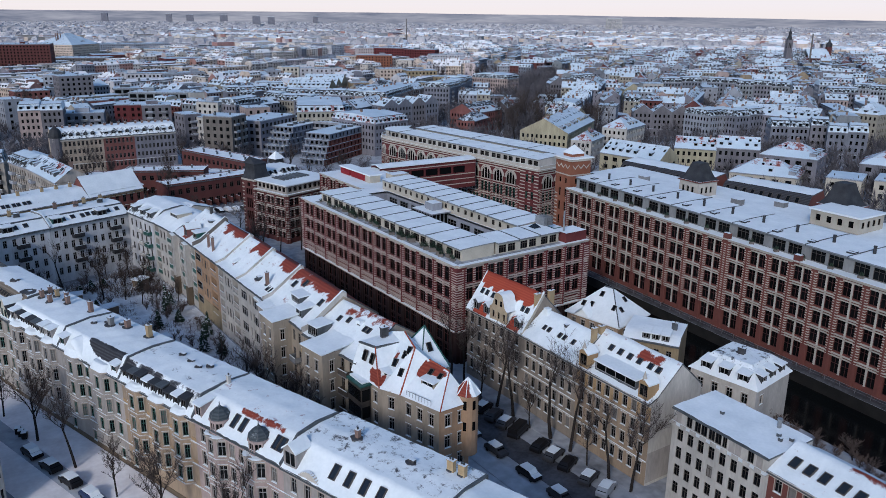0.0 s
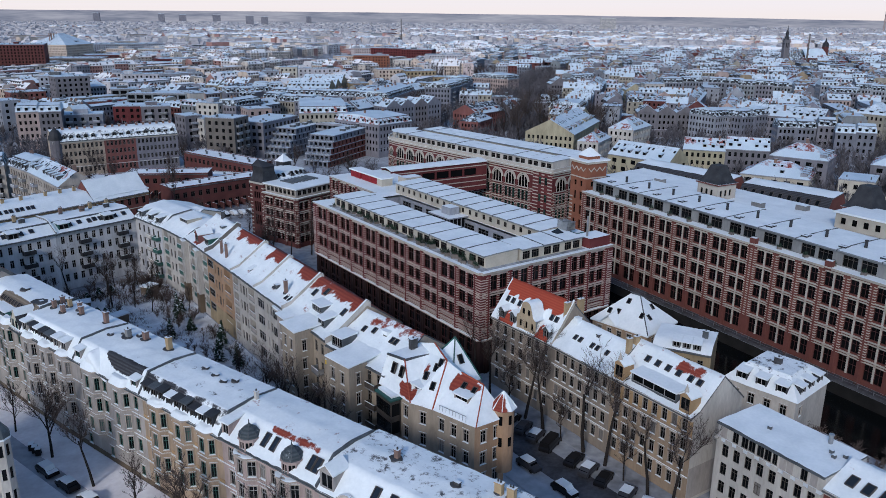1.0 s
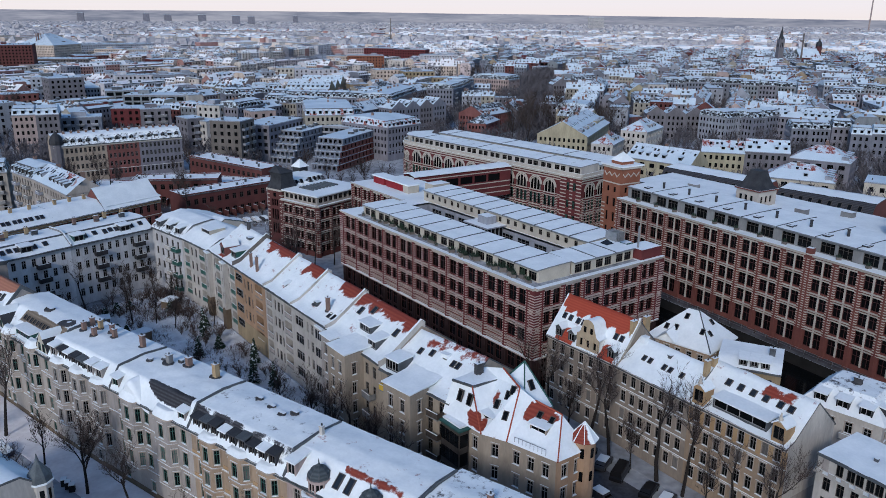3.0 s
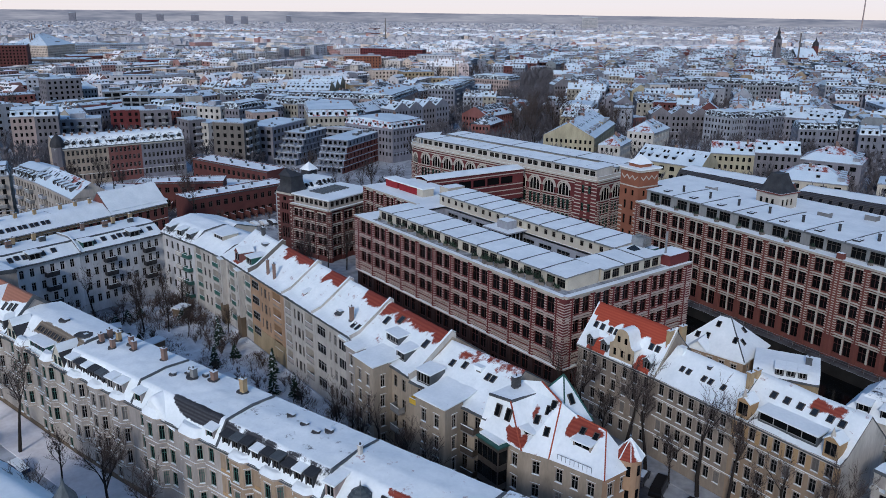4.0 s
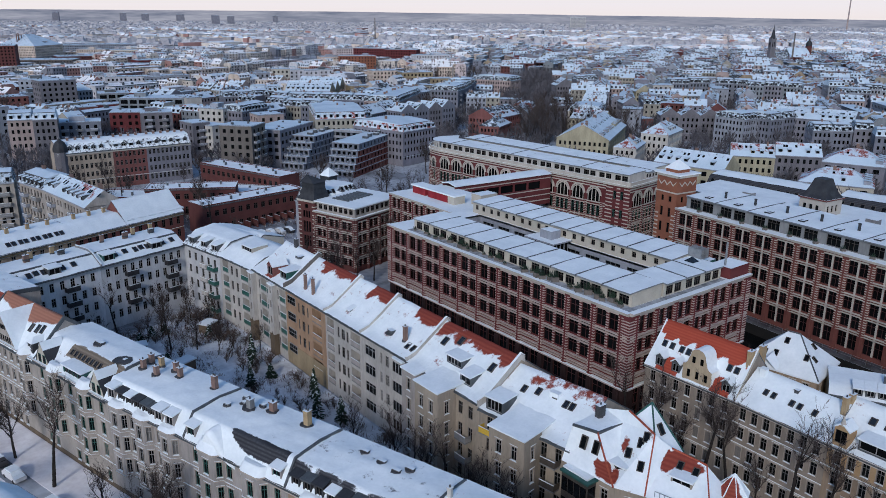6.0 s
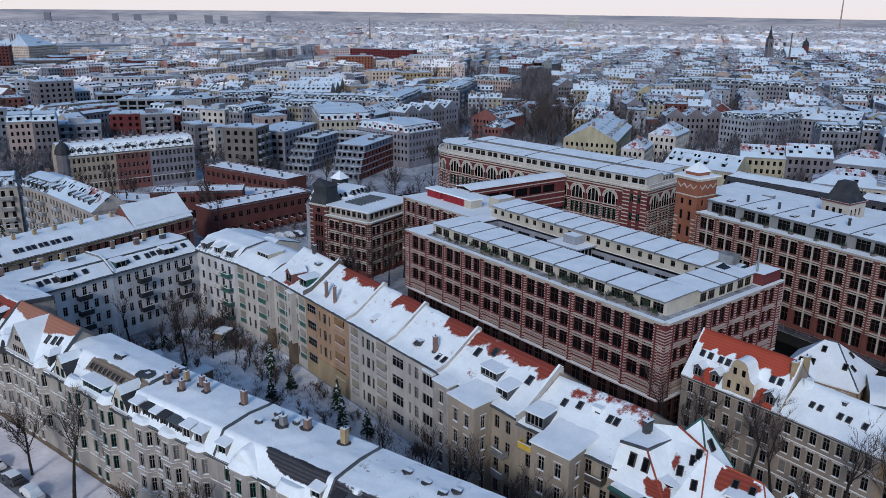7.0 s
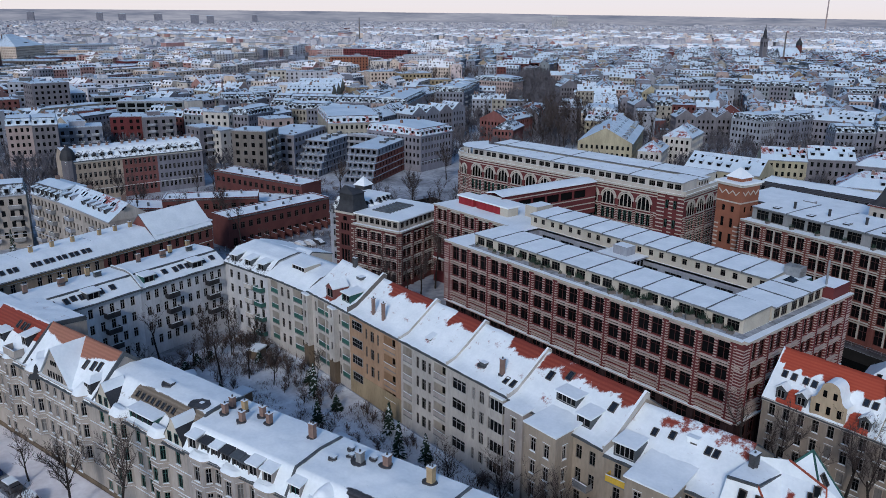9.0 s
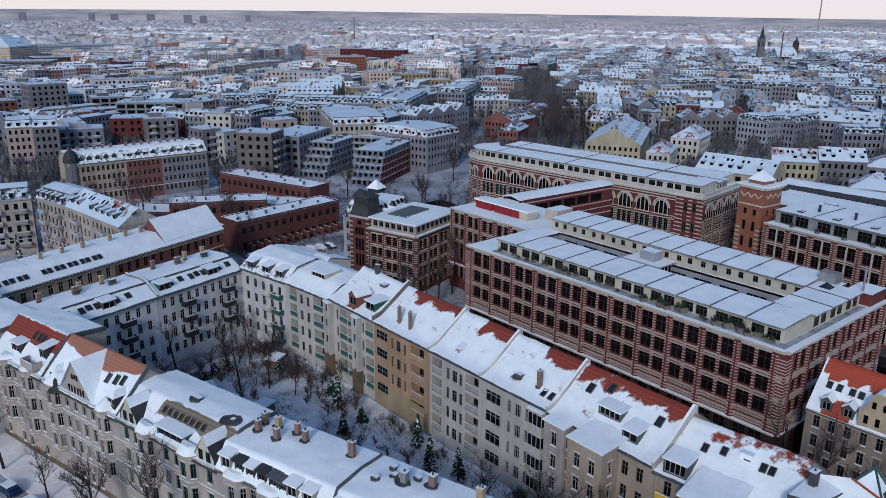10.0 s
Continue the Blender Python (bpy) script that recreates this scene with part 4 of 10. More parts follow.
pR = [(-0.45, 14.6), (2.4, 17.6), (5.0, 20.0), (11, 19.4)]
h, L, pr = row_house("pale house with red tiles and a roof terrace", 204.5, 189.4, P_WARM, FRAME_W, [(3, 6), (10, 13)], 6, D=10.8, prof=pR, roof=ROOF_TILE,
                     bare=lambda u, v, z: 0.85 if 2.4 < v < 4.8 else 0.0)
dormer(h, 6.0, 1.0, 15.9, 2.6, 1.8, 2.8, SLATE, "flat")
dormer(h, 13.2, 1.6, 16.4, 1.8, 2.2, 3.0, SLATE, "flat")
balcony(h, 12.4, 0.9, 15.6, 3.6, 1.6, P_WARM, 1.3)
for u in (8.0, 9.4, 10.6):
    skylight(h, u, 3.0, pR, 0.7, 1.4)
row_house("pale tenement with a snowy roof", 219, 204.5, P_GREY, FRAME_W, [(3, 7)], 6, joined=True)
row_house("grey tenement with a snowy roof", 234, 219, P_WARM, FRAME_W, [(3, 7)], 6, joined=True)

# house across the western street with a green corner turret
pX = [(-0.4, 13.6), (3.0, 16.6), (9, 16.9)]
hx, L = house("white corner house with a dark pointed turret", (3.4, 113.0), (-4.0, 136.0), 9.0, 13.6, pX, P_WHITE, ROOF_SNOW, front=grid(24.2, 7, 1.0, [(10.5, 1.9), (7.2, 1.9), (3.9, 1.9), (0.9, 1.7)], 1.8, 0.5),
              left=grid(9.0, 3, 1.0, [(10.5, 1.9), (7.2, 1.9), (3.9, 1.9)], 0.6), bands=(3.5,))
bm = bmesh.new()
for a, b in zip(ring(0.6, 0.6, 1.35, 8), ring(0.6, 0.6, 1.35, 8)[1:] + ring(0.6, 0.6, 1.35, 8)[:1]):
    facade(bm, a, b, 0, 14.6, [(0.25, 0.78, z, z + 1.7, 0.12, 2) for z in (12.2, 8.8, 5.4, 2.0)])
prism(bm, ring(0.6, 0.6, 1.55, 8), 14.6, 14.85, 1)
part("turret", bm, [P_WHITE, SNOW, GLASS], hx)
bm = bmesh.new()
lathe(bm, 0.6, 0.6, [(1.5, 14.85), (1.35, 15.5), (0.75, 16.4), (0.25, 17.2), (0.05, 18.2)], 8)
part("turret_roof", bm, COPPER, hx)

# ---- middle row: rear fronts towards the gardens ----
MX = 51.3
MROWS = [(12.2, 2.0), (8.8, 2.0), (5.4, 2.0), (2.0, 2.0)]


def gable_prof(D, e, r, rv=7.7):
    return [(-0.35, e + 0.05), (1.5, e + 0.6), (rv, r), (D + 0.35, e - 0.2)]


def ridge_bare(edge_z, u_from=-9, amount=0.95):
    return lambda u, v, z: max(0.0, min(0.8 * amount, 0.12 + 0.5 * (z - edge_z + 0.7 + 0.4 * math.sin(u * 1.3)))) * (1 if u > u_from else 0.35) if v < 8.2 else 0.7


def mid_house(label, y0, y1, wall, holes, e=15.8, r=20.7, D=14.6, sash=FRAME_M, bare=None, roof=ROOF_TILE, style="cross", plinth=None, x0=None, x1=None, prof=None):
    x0 = MX if x0 is None else x0
    x1 = MX if x1 is None else x1
    p0, p1 = (x0, y0), (x1, y1)
    L = (Vector(p1) - Vector(p0)).length
    pr = prof or gable_prof(D, e, r)
    h, L = house(label, p0, p1, D, e, pr, wall, roof, holes(L), grid(L, 4, 1.1, MROWS, 0.8), (), (), sash, style, bare=bare, plinth=plinth, group="houses between gardens and side street", cornice=False)
    return h, L, pr


def loggias(L, cols, rows, depth=1.8):
    return [(a, b, z, z + hh, depth, 1) for a, b in cols for z, hh in rows]


LROWS = [(12.3, 2.6), (8.9, 2.6), (5.5, 2.6), (2.1, 2.6)]


def loggia_house(label, y0, y1, wall, cols, wins, panel, **k):
    """A rear front with deep loggias behind coloured parapets and plain windows between."""
    def holes(L):
        return loggias(L, cols, LROWS) + [(c - w / 2, c + w / 2, z, z + hh, 0.22, None) for c, w in wins for z, hh in MROWS]
    h, L, pr = mid_house(label, y0, y1, wall, holes, **k)
    w = [o for o in h.children if o.name.startswith("wall")][0]
    w.data.materials.append(k.get("deep", P_DGREY) if "deep" in k else P_DGREY)
    for a, b in cols:
        for z, hh in LROWS:
            balcony(h, (a + b) / 2, 0.25, z, b - a, 0.3, panel, 0.95)
            bm = bmesh.new()
            hw = (b - a) / 2 - 0.2
            box(bm, -hw, hw, 0, 0.06, 0, 2.3, 0)
            for i in range(4):
                x = -hw + 0.06 + i * (2 * hw - 0.06) / 4
                box(bm, x, x + (2 * hw - 0.06) / 4 - 0.06, -0.02, 0.0, 0.12, 2.22, 1)
            part("balcony_door", bm, [FRAME_M, GLASS], h, "", Matrix.Translation(((a + b) / 2, 1.72, z)))
    return h, L, pr


# white houses with green loggias
h, L, pr = loggia_house("white rendered house with green loggia parapets", 203.5, 189.5, P_WHITE, [(1.2, 3.6), (9.2, 12.2)], [(5.2, 0.9), (7.4, 0.9)], FRAME_G, x0=49.6, x1=51.0,
                        prof=[(-0.35, 15.6), (3.2, 17.6), (9, 18.4), (14.9, 15.6)], roof=ROOF_SNOW)
dormer(h, 7.0, 3.0, 16.4, 4.4, 2.2, 4, CREAM, "flat")
h2, L, pr = loggia_house("white rendered house with stair towers and green loggias", 189.5, 174.8, P_WHITE, [(3.4, 5.8), (6.2, 8.6), (12.0, 14.4)], [(2.6, 0.6), (11.2, 0.6)], FRAME_G,
                         prof=[(-0.35, 15.8), (4.5, 18.2), (8, 20.6), (14.9, 15.6)], bare=lambda u, v, z: 0.75 if 6 < u < 9 and 0.2 < v < 2.6 else 0.0)
for u0 in (-0.6, 9.0):
    bm = bmesh.new()
    facade(bm, (u0, -1.1), (u0 + 1.9, -1.1), 0, 15.2, [(0.6, 1.25, z, z + 1.5, 0.2, 1) for z in (3.6, 7.0, 10.4, 13.4)])
    quad(bm, ((u0, 0, 0), (u0, -1.1, 0), (u0, -1.1, 15.2), (u0, 0, 15.2)))
    quad(bm, ((u0 + 1.9, -1.1, 0), (u0 + 1.9, 0, 0), (u0 + 1.9, 0, 15.2), (u0 + 1.9, -1.1, 15.2)))
    box(bm, u0 - 0.1, u0 + 2.0, -1.25, 0.3, 15.2, 15.5, 2)
    part("stair_tower", bm, [P_WHITE, GLASS, SNOW], h2)
    bm = bmesh.new()
    box(bm, u0 - 0.03, u0 + 1.93, -1.14, -0.003, 0, 4.6)
    part("plinth", bm, P_BROWN, h2, "ochre-brown painted base")
dormer(h2, 7.4, 0.4, 16.2, 2.4, 2.1, 3.5, P_RED, "pitch", FRAME_W)
dormer(h2, 11.8, 1.2, 16.4, 2.8, 1.8, 3.5, GREENROOF, "flat", FRAME_W)
bm = bmesh.new()
box(bm, -0.7, 0.7, -0.7, 0.7, 0, 0.5, 0, 1)
part("roof_hatch", bm, [LEAD, SNOW], h2, "", Matrix.Translation((9.5, 6.2, 19.4)))
chimney(h2, 5.0, 7.8, 20.5, 1.6, 1.0, 0.6, MELT)
# orange house
h, L, pr = loggia_house("orange rendered house with loggias and glazed oriel", 174.8, 159.0, P_ORANGE, [(10.8, 14.2)], [(5.4, 0.6), (7.2, 1.1), (9.0, 0.6)], P_ORANGE,
                        bare=ridge_bare(19.7, 3))
for z, hh in LROWS:
    bm = bmesh.new()
    box(bm, 1.0, 4.2, -0.12, 0, z + 0.7, z + 2.4, 0)
    oriel = part("oriel_window", bm, FRAME_W, h)
    for i in range(4):
        for j in range(2):
            bm = bmesh.new()
            box(bm, 1.08 + i * 0.78, 1.08 + i * 0.78 + 0.68, -0.14, -0.12, z + 0.78 + j * 0.8, z + 0.78 + j * 0.8 + 0.7)
            part("pane", bm, GLASS, oriel)
bm = bmesh.new()
box(bm, 0, L, -0.07, 0, 0, 4.4)
part("plinth", bm, P_OCHRE, h)
for u, v in ((5.2, 1.8), (8.4, 1.7)):
    chimney(h, u, v, 16.6, 2.9, 0.5, 0.5, CHIM_R)
parapet_wall(h, 0.0, pr, P_DGREY, up=0.9)
parapet_wall(h, L, pr, P_WHITE)
# grey-white house
h, L, pr = loggia_house("grey-white rendered house with loggias", 159.0, 146.6, P_WHITE, [(0.6, 3.0), (8.8, 11.8)], [(4.6, 0.7), (6.2, 1.1), (7.7, 0.7)], P_GREY,
                        bare=ridge_bare(19.4, 6))
dormer(h, 5.0, 2.0, 16.6, 1.0, 0.6, 1.4, LEAD, "flat")
parapet_wall(h, L, pr, P_WHITE)


# white house with triple windows
def triple(L):
    return [(1.0, 4.2, z, z + 1.9, 0.22, None) for z, hh in MROWS] + [(c - w / 2, c + w / 2, z, z + hh, 0.22, None) for c, w in ((6.0, 0.7), (7.8, 1.1), (9.6, 0.7)) for z, hh in MROWS]


h, L, pr = mid_house("white rendered house with wide triple windows", 146.6, 133.0, P_WHITE, triple, bare=ridge_bare(19.4, 7), style="triple", sash=FRAME_W)
for z, hh in LROWS:
    bm = bmesh.new()
    box(bm, 10.7, 13.3, -0.9, 0, z - 0.5, z + 0.75, 0)
    box(bm, 10.68, 13.32, -0.92, 0, z + 2.5, z + 2.9, 0)
    oriel = part("glazed_oriel", bm, P_WHITE, h)
    bm = bmesh.new()
    box(bm, 10.74, 13.26, -0.86, 0, z + 0.75, z + 2.5)
    part("glazing", bm, GLASS, oriel)
    for x in (10.7, 11.52, 12.36, 13.18):
        bm = bmesh.new()
        box(bm, x, x + 0.12, -0.91, -0.8, z + 0.75, z + 2.5)
        part("mullion", bm, FRAME_W, oriel)
bm = bmesh.new()
box(bm, 10.6, 13.4, -1.0, 0.1, 15.22, 15.5)
part("oriel_roof", bm, SNOW, h)
chimney(h, 9.6, 2.4, 16.95, 2.5, 0.6, 0.6, CHIM_R, 0.5)
chimney(h, 5.6, 2.4, 16.95, 0.5, 1.1, 0.8, LEAD, 0.9, pots=0)
for u in (11.0, 12.4):
    skylight(h, u, 1.4, pr, 0.8, 1.3)
parapet_wall(h, L, pr, P_WHITE)


# southern houses of the middle row with rear wings
def wing(h, u0, u1, out, z1, wall, holes_rows=MROWS, n=1, sash=FRAME_W):
    bm = bmesh.new()
    hf = grid(u1 - u0, n, 1.0, holes_rows, 0.4)
    hs = grid(out, 1, 0.8, holes_rows, 0.3)
    facade(bm, (u0, -out), (u1, -out), 0, z1, hf)
    facade(bm, (u0, 0), (u0, -out), 0, z1, hs)
    facade(bm, (u1, -out), (u1, 0), 0, z1, hs)
    part("rear_wing", bm, wall, h)
    put_windows(h, (u0, -out), (u1, -out), hf, sash)
    put_windows(h, (u0, 0), (u0, -out), hs, sash)
    put_windows(h, (u1, -out), (u1, 0), hs, sash)
    bm = bmesh.new()
    roof_slab(bm, [(-out - 0.25, z1 + 0.2), (0.6, z1 + 0.5), (3.4, z1 + 0.95)], u0 - 0.2, u1 + 0.2, 0.2, None, 0.06)
    part("wing_roof", bm, [ROOF_SNOW, SNOW], h)


h, L, pr = mid_house("tan rendered house with a rear wing and dormers", 133.0, 115.6, P_TAN, lambda L: grid(L, 7, 1.0, MROWS, 0.8), bare=ridge_bare(19.5, 0, 0.8), e=15.6)
wing(h, 1.0, 4.6, 1.8, 15.4, P_GREY, n=1)
wing(h, 6.6, 12.2, 3.4, 15.9, P_TAN, n=2)
dormer(h, 8.2, 2.8, 17.0, 3.6, 1.5, 3.5, LEAD, "flat")
dormer(h, 12.6, 1.4, 16.0, 2.4, 1.7, 3.5, LEAD, "flat")
for u, v in ((3.2, 4.4), (14.6, 4.2), (6.0, 5.4)):
    skylight(h, u, v, pr, 1.0, 1.5)
balcony(h, 14.6, 0, 8.8, 2.4, 1.2, STEEL)
balcony(h, 14.6, 0, 5.4, 2.4, 1.2, STEEL)
for z in (12.0, 8.6, 5.2):
    balcony(h, 5.6, 0, z, 1.8, 1.1, FRAME_D)
parapet_wall(h, L, pr, P_WHITE)
h, L, pr = mid_house("weathered tan house with a yellow rear balcony", 115.6, 100.0, P_TAN, lambda L: grid(L, 6, 1.0, MROWS, 0.8), bare=ridge_bare(18.6, 4, 0.6), e=15.0, r=19.6, x0=51.3, x1=53.4)
wing(h, 5.0, 11.0, 3.6, 15.6, P_TAN, n=2)
balcony(h, 2.6, 0, 12.0, 3.2, 1.2, PANEL_Y)
for z in (12.0, 8.6, 5.2):
    balcony(h, 13.0, 0, z, 2.4, 1.3, FRAME_D)
dormer(h, 2.6, 0.2, 15.15, 3.0, 2.0, 3.0, LEAD, "flat")
for u, v in ((4.2, 4.2), (6.4, 4.6), (9.2, 5.0), (11.2, 4.4), (12.2, 4.4)):
    skylight(h, u, v, pr, 0.8, 1.2)
chimney(h, 9.0, 5.4, 18.1, 0.5, 1.4, 0.8, ROOF_TILE, 0.0, pots=0)
# corner house with hipped roofs and the round turret
h = thing("house", Matrix.Identity(4), "tan corner house with hipped snowy roofs and red hip tiles", "house", "houses between gardens and side street")
EV = 13.6
W0, W1, W2, W3, S1, E1, E2 = (52.6, 100.4), (53.3, 92.6), (54.8, 89.4), (56.6, 82.0), (62.0, 82.0), (64.2, 91.0), (64.4, 100.4)
EDGE = [W0, W1, W2, W3, S1, E1, E2]
bm = bmesh.new()
hole_sets = []
for a, b in zip(EDGE, EDGE[1:] + EDGE[:1]):
    ln = (Vector(b) - Vector(a)).length
    hs = grid(ln, max(1, round(ln / 2.4)), 1.0, [(10.6, 1.9), (7.2, 1.9), (3.8, 1.9), (0.8, 1.9)], 0.4)
    hole_sets.append((a, b, hs))
    facade(bm, a, b, 0, EV, hs, 1 if a == W3 else 0)
part("wall", bm, [P_TAN, P_ORANGE], h, "tan walls with an orange rendered end")
for a, b, hs in hole_sets:
    put_windows(h, a, b, hs, FRAME_W)


def over(p, z=EV, k=0.35):
    c = Vector((58.6, 91.5))
    q = Vector(p) + (Vector(p) - c).normalized() * k
    return (q.x, q.y, z)


w0, w1, w2, w3, s1, e1, e2 = [over(p) for p in EDGE]
TA, TB, TC, TD = (59.9, 96.5, 20.0), (58.7, 91.6, 19.3), (60.2, 90.0, 17.6), (60.8, 85.5, 17.3)
t0, t1, t2, t3 = (54.0, 100.5, 18.3), (55.0, 97.3, 18.2), (59.3, 97.0, 18.4), (59.9, 100.5, 18.6)
slopes(h, [[w0, w1, t1, t0], [w1, t2, t1], [w1, w2, TB], [w1, TB, TA, t2], [w2, TC, TB], [w2, w3, TD, TC], [w3, s1, TD], [s1, e1, TC, TD], [e1, TB, TC], [e1, e2, TA, TB], [e2, t3, TA], [TA, t3, t2], [t0, t1, t2, t3], [w0, t0, t3, e2]], ROOF_TILE,
       lambda x, y, z: 0.8 if (z > 16.2 and 85.6 < y < 90 and x < 60.7) or (93 < y < 95.6 and 14.0 < z < 15.8 and x < 54.2) or (abs(y - 94.6) < 0.6 and 16.2 < z < 17.6 and 56 < x < 58) else 0.0)
for p, q in ((TA, TB), (TB, w2), (TC, TD), (TD, w3), (w1, t1)):
    ridge_tiles(h, p, q, 0.2)
bm = bmesh.new()
for a, b in ((t0, t1), (t1, t2)):
    obox(bm, a[:2], b[:2], 0.22, 0.06, a[2] - 0.2, a[2] + 0.1)
part("roof_rim", bm, LEAD, h)
n1 = (Vector(w2) - Vector(w1)).cross(Vector(TB) - Vector(w1))
n2 = (Vector(w3) - Vector(w2)).cross(Vector(TD) - Vector(w2))
n3 = (Vector(w1) - Vector(w0)).cross(Vector(t0) - Vector(w0))
n1, n2, n3 = [v if v.z > 0 else -v for v in (n1, n2, n3)]
for s, t in ((0.25, 0.4), (0.72, 0.3), (0.6, 0.62), (0.75, 0.75)):
    p = Vector(w1).lerp(Vector(w2), s).lerp(Vector(TA).lerp(Vector(TB), s), t)
    roof_window(h, p + Vector((0, 0, 0.22)), n1, 0.8, 1.3)
for s in (0.35, 0.7):
    p = Vector(w2).lerp(Vector(w3), s).lerp(Vector(TC).lerp(Vector(TD), s), 0.68)
    roof_window(h, p + Vector((0, 0, 0.05)), n2, 0.8, 1.1)
for s in (0.4, 0.72):
    p = Vector(w0).lerp(Vector(w1), s).lerp(Vector(t0).lerp(Vector(t1), s), 0.5)
    roof_window(h, p + Vector((0, 0, 0.05)), n3, 0.9, 1.7)
dormer(h, 57.6, 86.6, 14.5, 2.6, 1.6, 2.6, P_TAN, "flat", FRAME_W, turn=-math.pi / 2 + 0.2)
dormer(h, 54.6, 93.8, 14.2, 2.8, 1.4, 3.2, GREENROOF, "flat", FRAME_D, turn=-math.pi / 2 + 0.1)
bm = bmesh.new()
for i in range(9):
    p = Vector(W2).lerp(Vector(W3), 0.15 + 0.08 * i)
    box(bm, p.x - 0.02, p.x + 0.02, p.y - 0.02, p.y + 0.02, EV, EV + 1.0)
obox(bm, Vector(W2).lerp(Vector(W3), 0.15), Vector(W2).lerp(Vector(W3), 0.79), 0.03, 0.03, EV + 0.95, EV + 1.0)
part("terrace_rail", bm, STEEL, h)
# glazed rear winter garden
panes = []
bm = bmesh.new()
box(bm, 51.2, 52.8, 95.2, 99.4, 1.0, 13.2, 0)
for k in range(4):
    z = 2.0 + 2.9 * k
    panes += [(51.14, 51.2, 95.35 + j * 1.02, 96.25 + j * 1.02, z, z + 1.9) for j in range(4)]
    panes.append((51.35, 52.65, 95.14, 95.2, z, z + 1.9))
box(bm, 51.0, 53.0, 95.0, 99.6, 13.2, 13.45, 1)
box(bm, 51.6, 53.0, 95.6, 99.6, 13.45, 13.7, 2)
garden = part("winter_garden", bm, [FRAME_D, GREENROOF, SNOW], h, "dark glazed winter gardens stacked on the rear wall")
for q in panes:
    bm = bmesh.new()
    box(bm, *q, 0)
    part("pane", bm, GLASS, garden)
chimney(h, 58.0, 99.6, 18.6, 1.4, 1.2, 0.7, MELT, 0.5)
bm = bmesh.new()
tx, ty = 62.1, 82.6
prism(bm, ring(tx, ty, 1.6, 14), 5.0, 14.6)
prism(bm, ring(tx, ty, 1.72, 14), 14.6, 14.8)
part("turret", bm, P_ORANGE, h)
for i in range(14):
    a = ring(tx, ty, 1.62, 14)
    p, q = Vector(a[i]), Vector(a[(i + 1) % 14])
    if i % 2 == 0 and ((p + q) / 2 - Vector((60, 85))).length > 2.6:
        bm = bmesh.new()
        for z in (12.6, 9.2):
            obox(bm, p.lerp(q, 0.15), p.lerp(q, 0.85), 0.03, 0.02, z, z + 1.4)
        part("window", bm, GLASS, h)
bm = bmesh.new()
lay = bm.verts.layers.float.new("bare")
lathe(bm, tx, ty, [(1.95, 14.8), (1.6, 15.2), (0.9, 16.2), (0.05, 17.1)], 8)
for vtx in bm.verts:
    vtx[lay] = 0.75 if vtx.co.x < tx - 0.2 else 0.2
part("turret_roof", bm, ROOF_TILE, h)
for x, y in ring(tx, ty, 1.9, 8):
    ridge_tiles(h, (x, y, 14.85), (tx, ty, 17.12), 0.14, SNOW)
# street house with a steep pyramid roof behind the corner house
h = thing("house", Matrix.Identity(4), "tan street house with a steep snowy pyramid roof", "house", "houses between gardens and side street")
base = [(59.6, 91.4), (65.2, 91.6), (66.6, 99.0), (60.0, 100.0)]
bm = bmesh.new()
prism(bm, base, 0, 14.4)
part("wall", bm, P_TAN, h)
pk = (62.8, 95.3, 20.7)
b3 = [(x, y, 14.5) for x, y in base]
slopes(h, [[b3[0], b3[1], pk], [b3[1], b3[2], pk], [b3[2], b3[3], pk], [b3[3], b3[0], pk]], ROOF_SLATE, None, 0.03)
for p in b3:
    ridge_tiles(h, p, pk, 0.22, GREENROOF)
nn = (Vector(b3[1]) - Vector(b3[0])).cross(Vector(pk) - Vector(b3[0]))
roof_window(h, Vector(b3[0]).lerp(Vector(b3[1]), 0.5).lerp(Vector(pk), 0.42) + Vector((0, 0, 0.06)), nn, 0.9, 1.5)

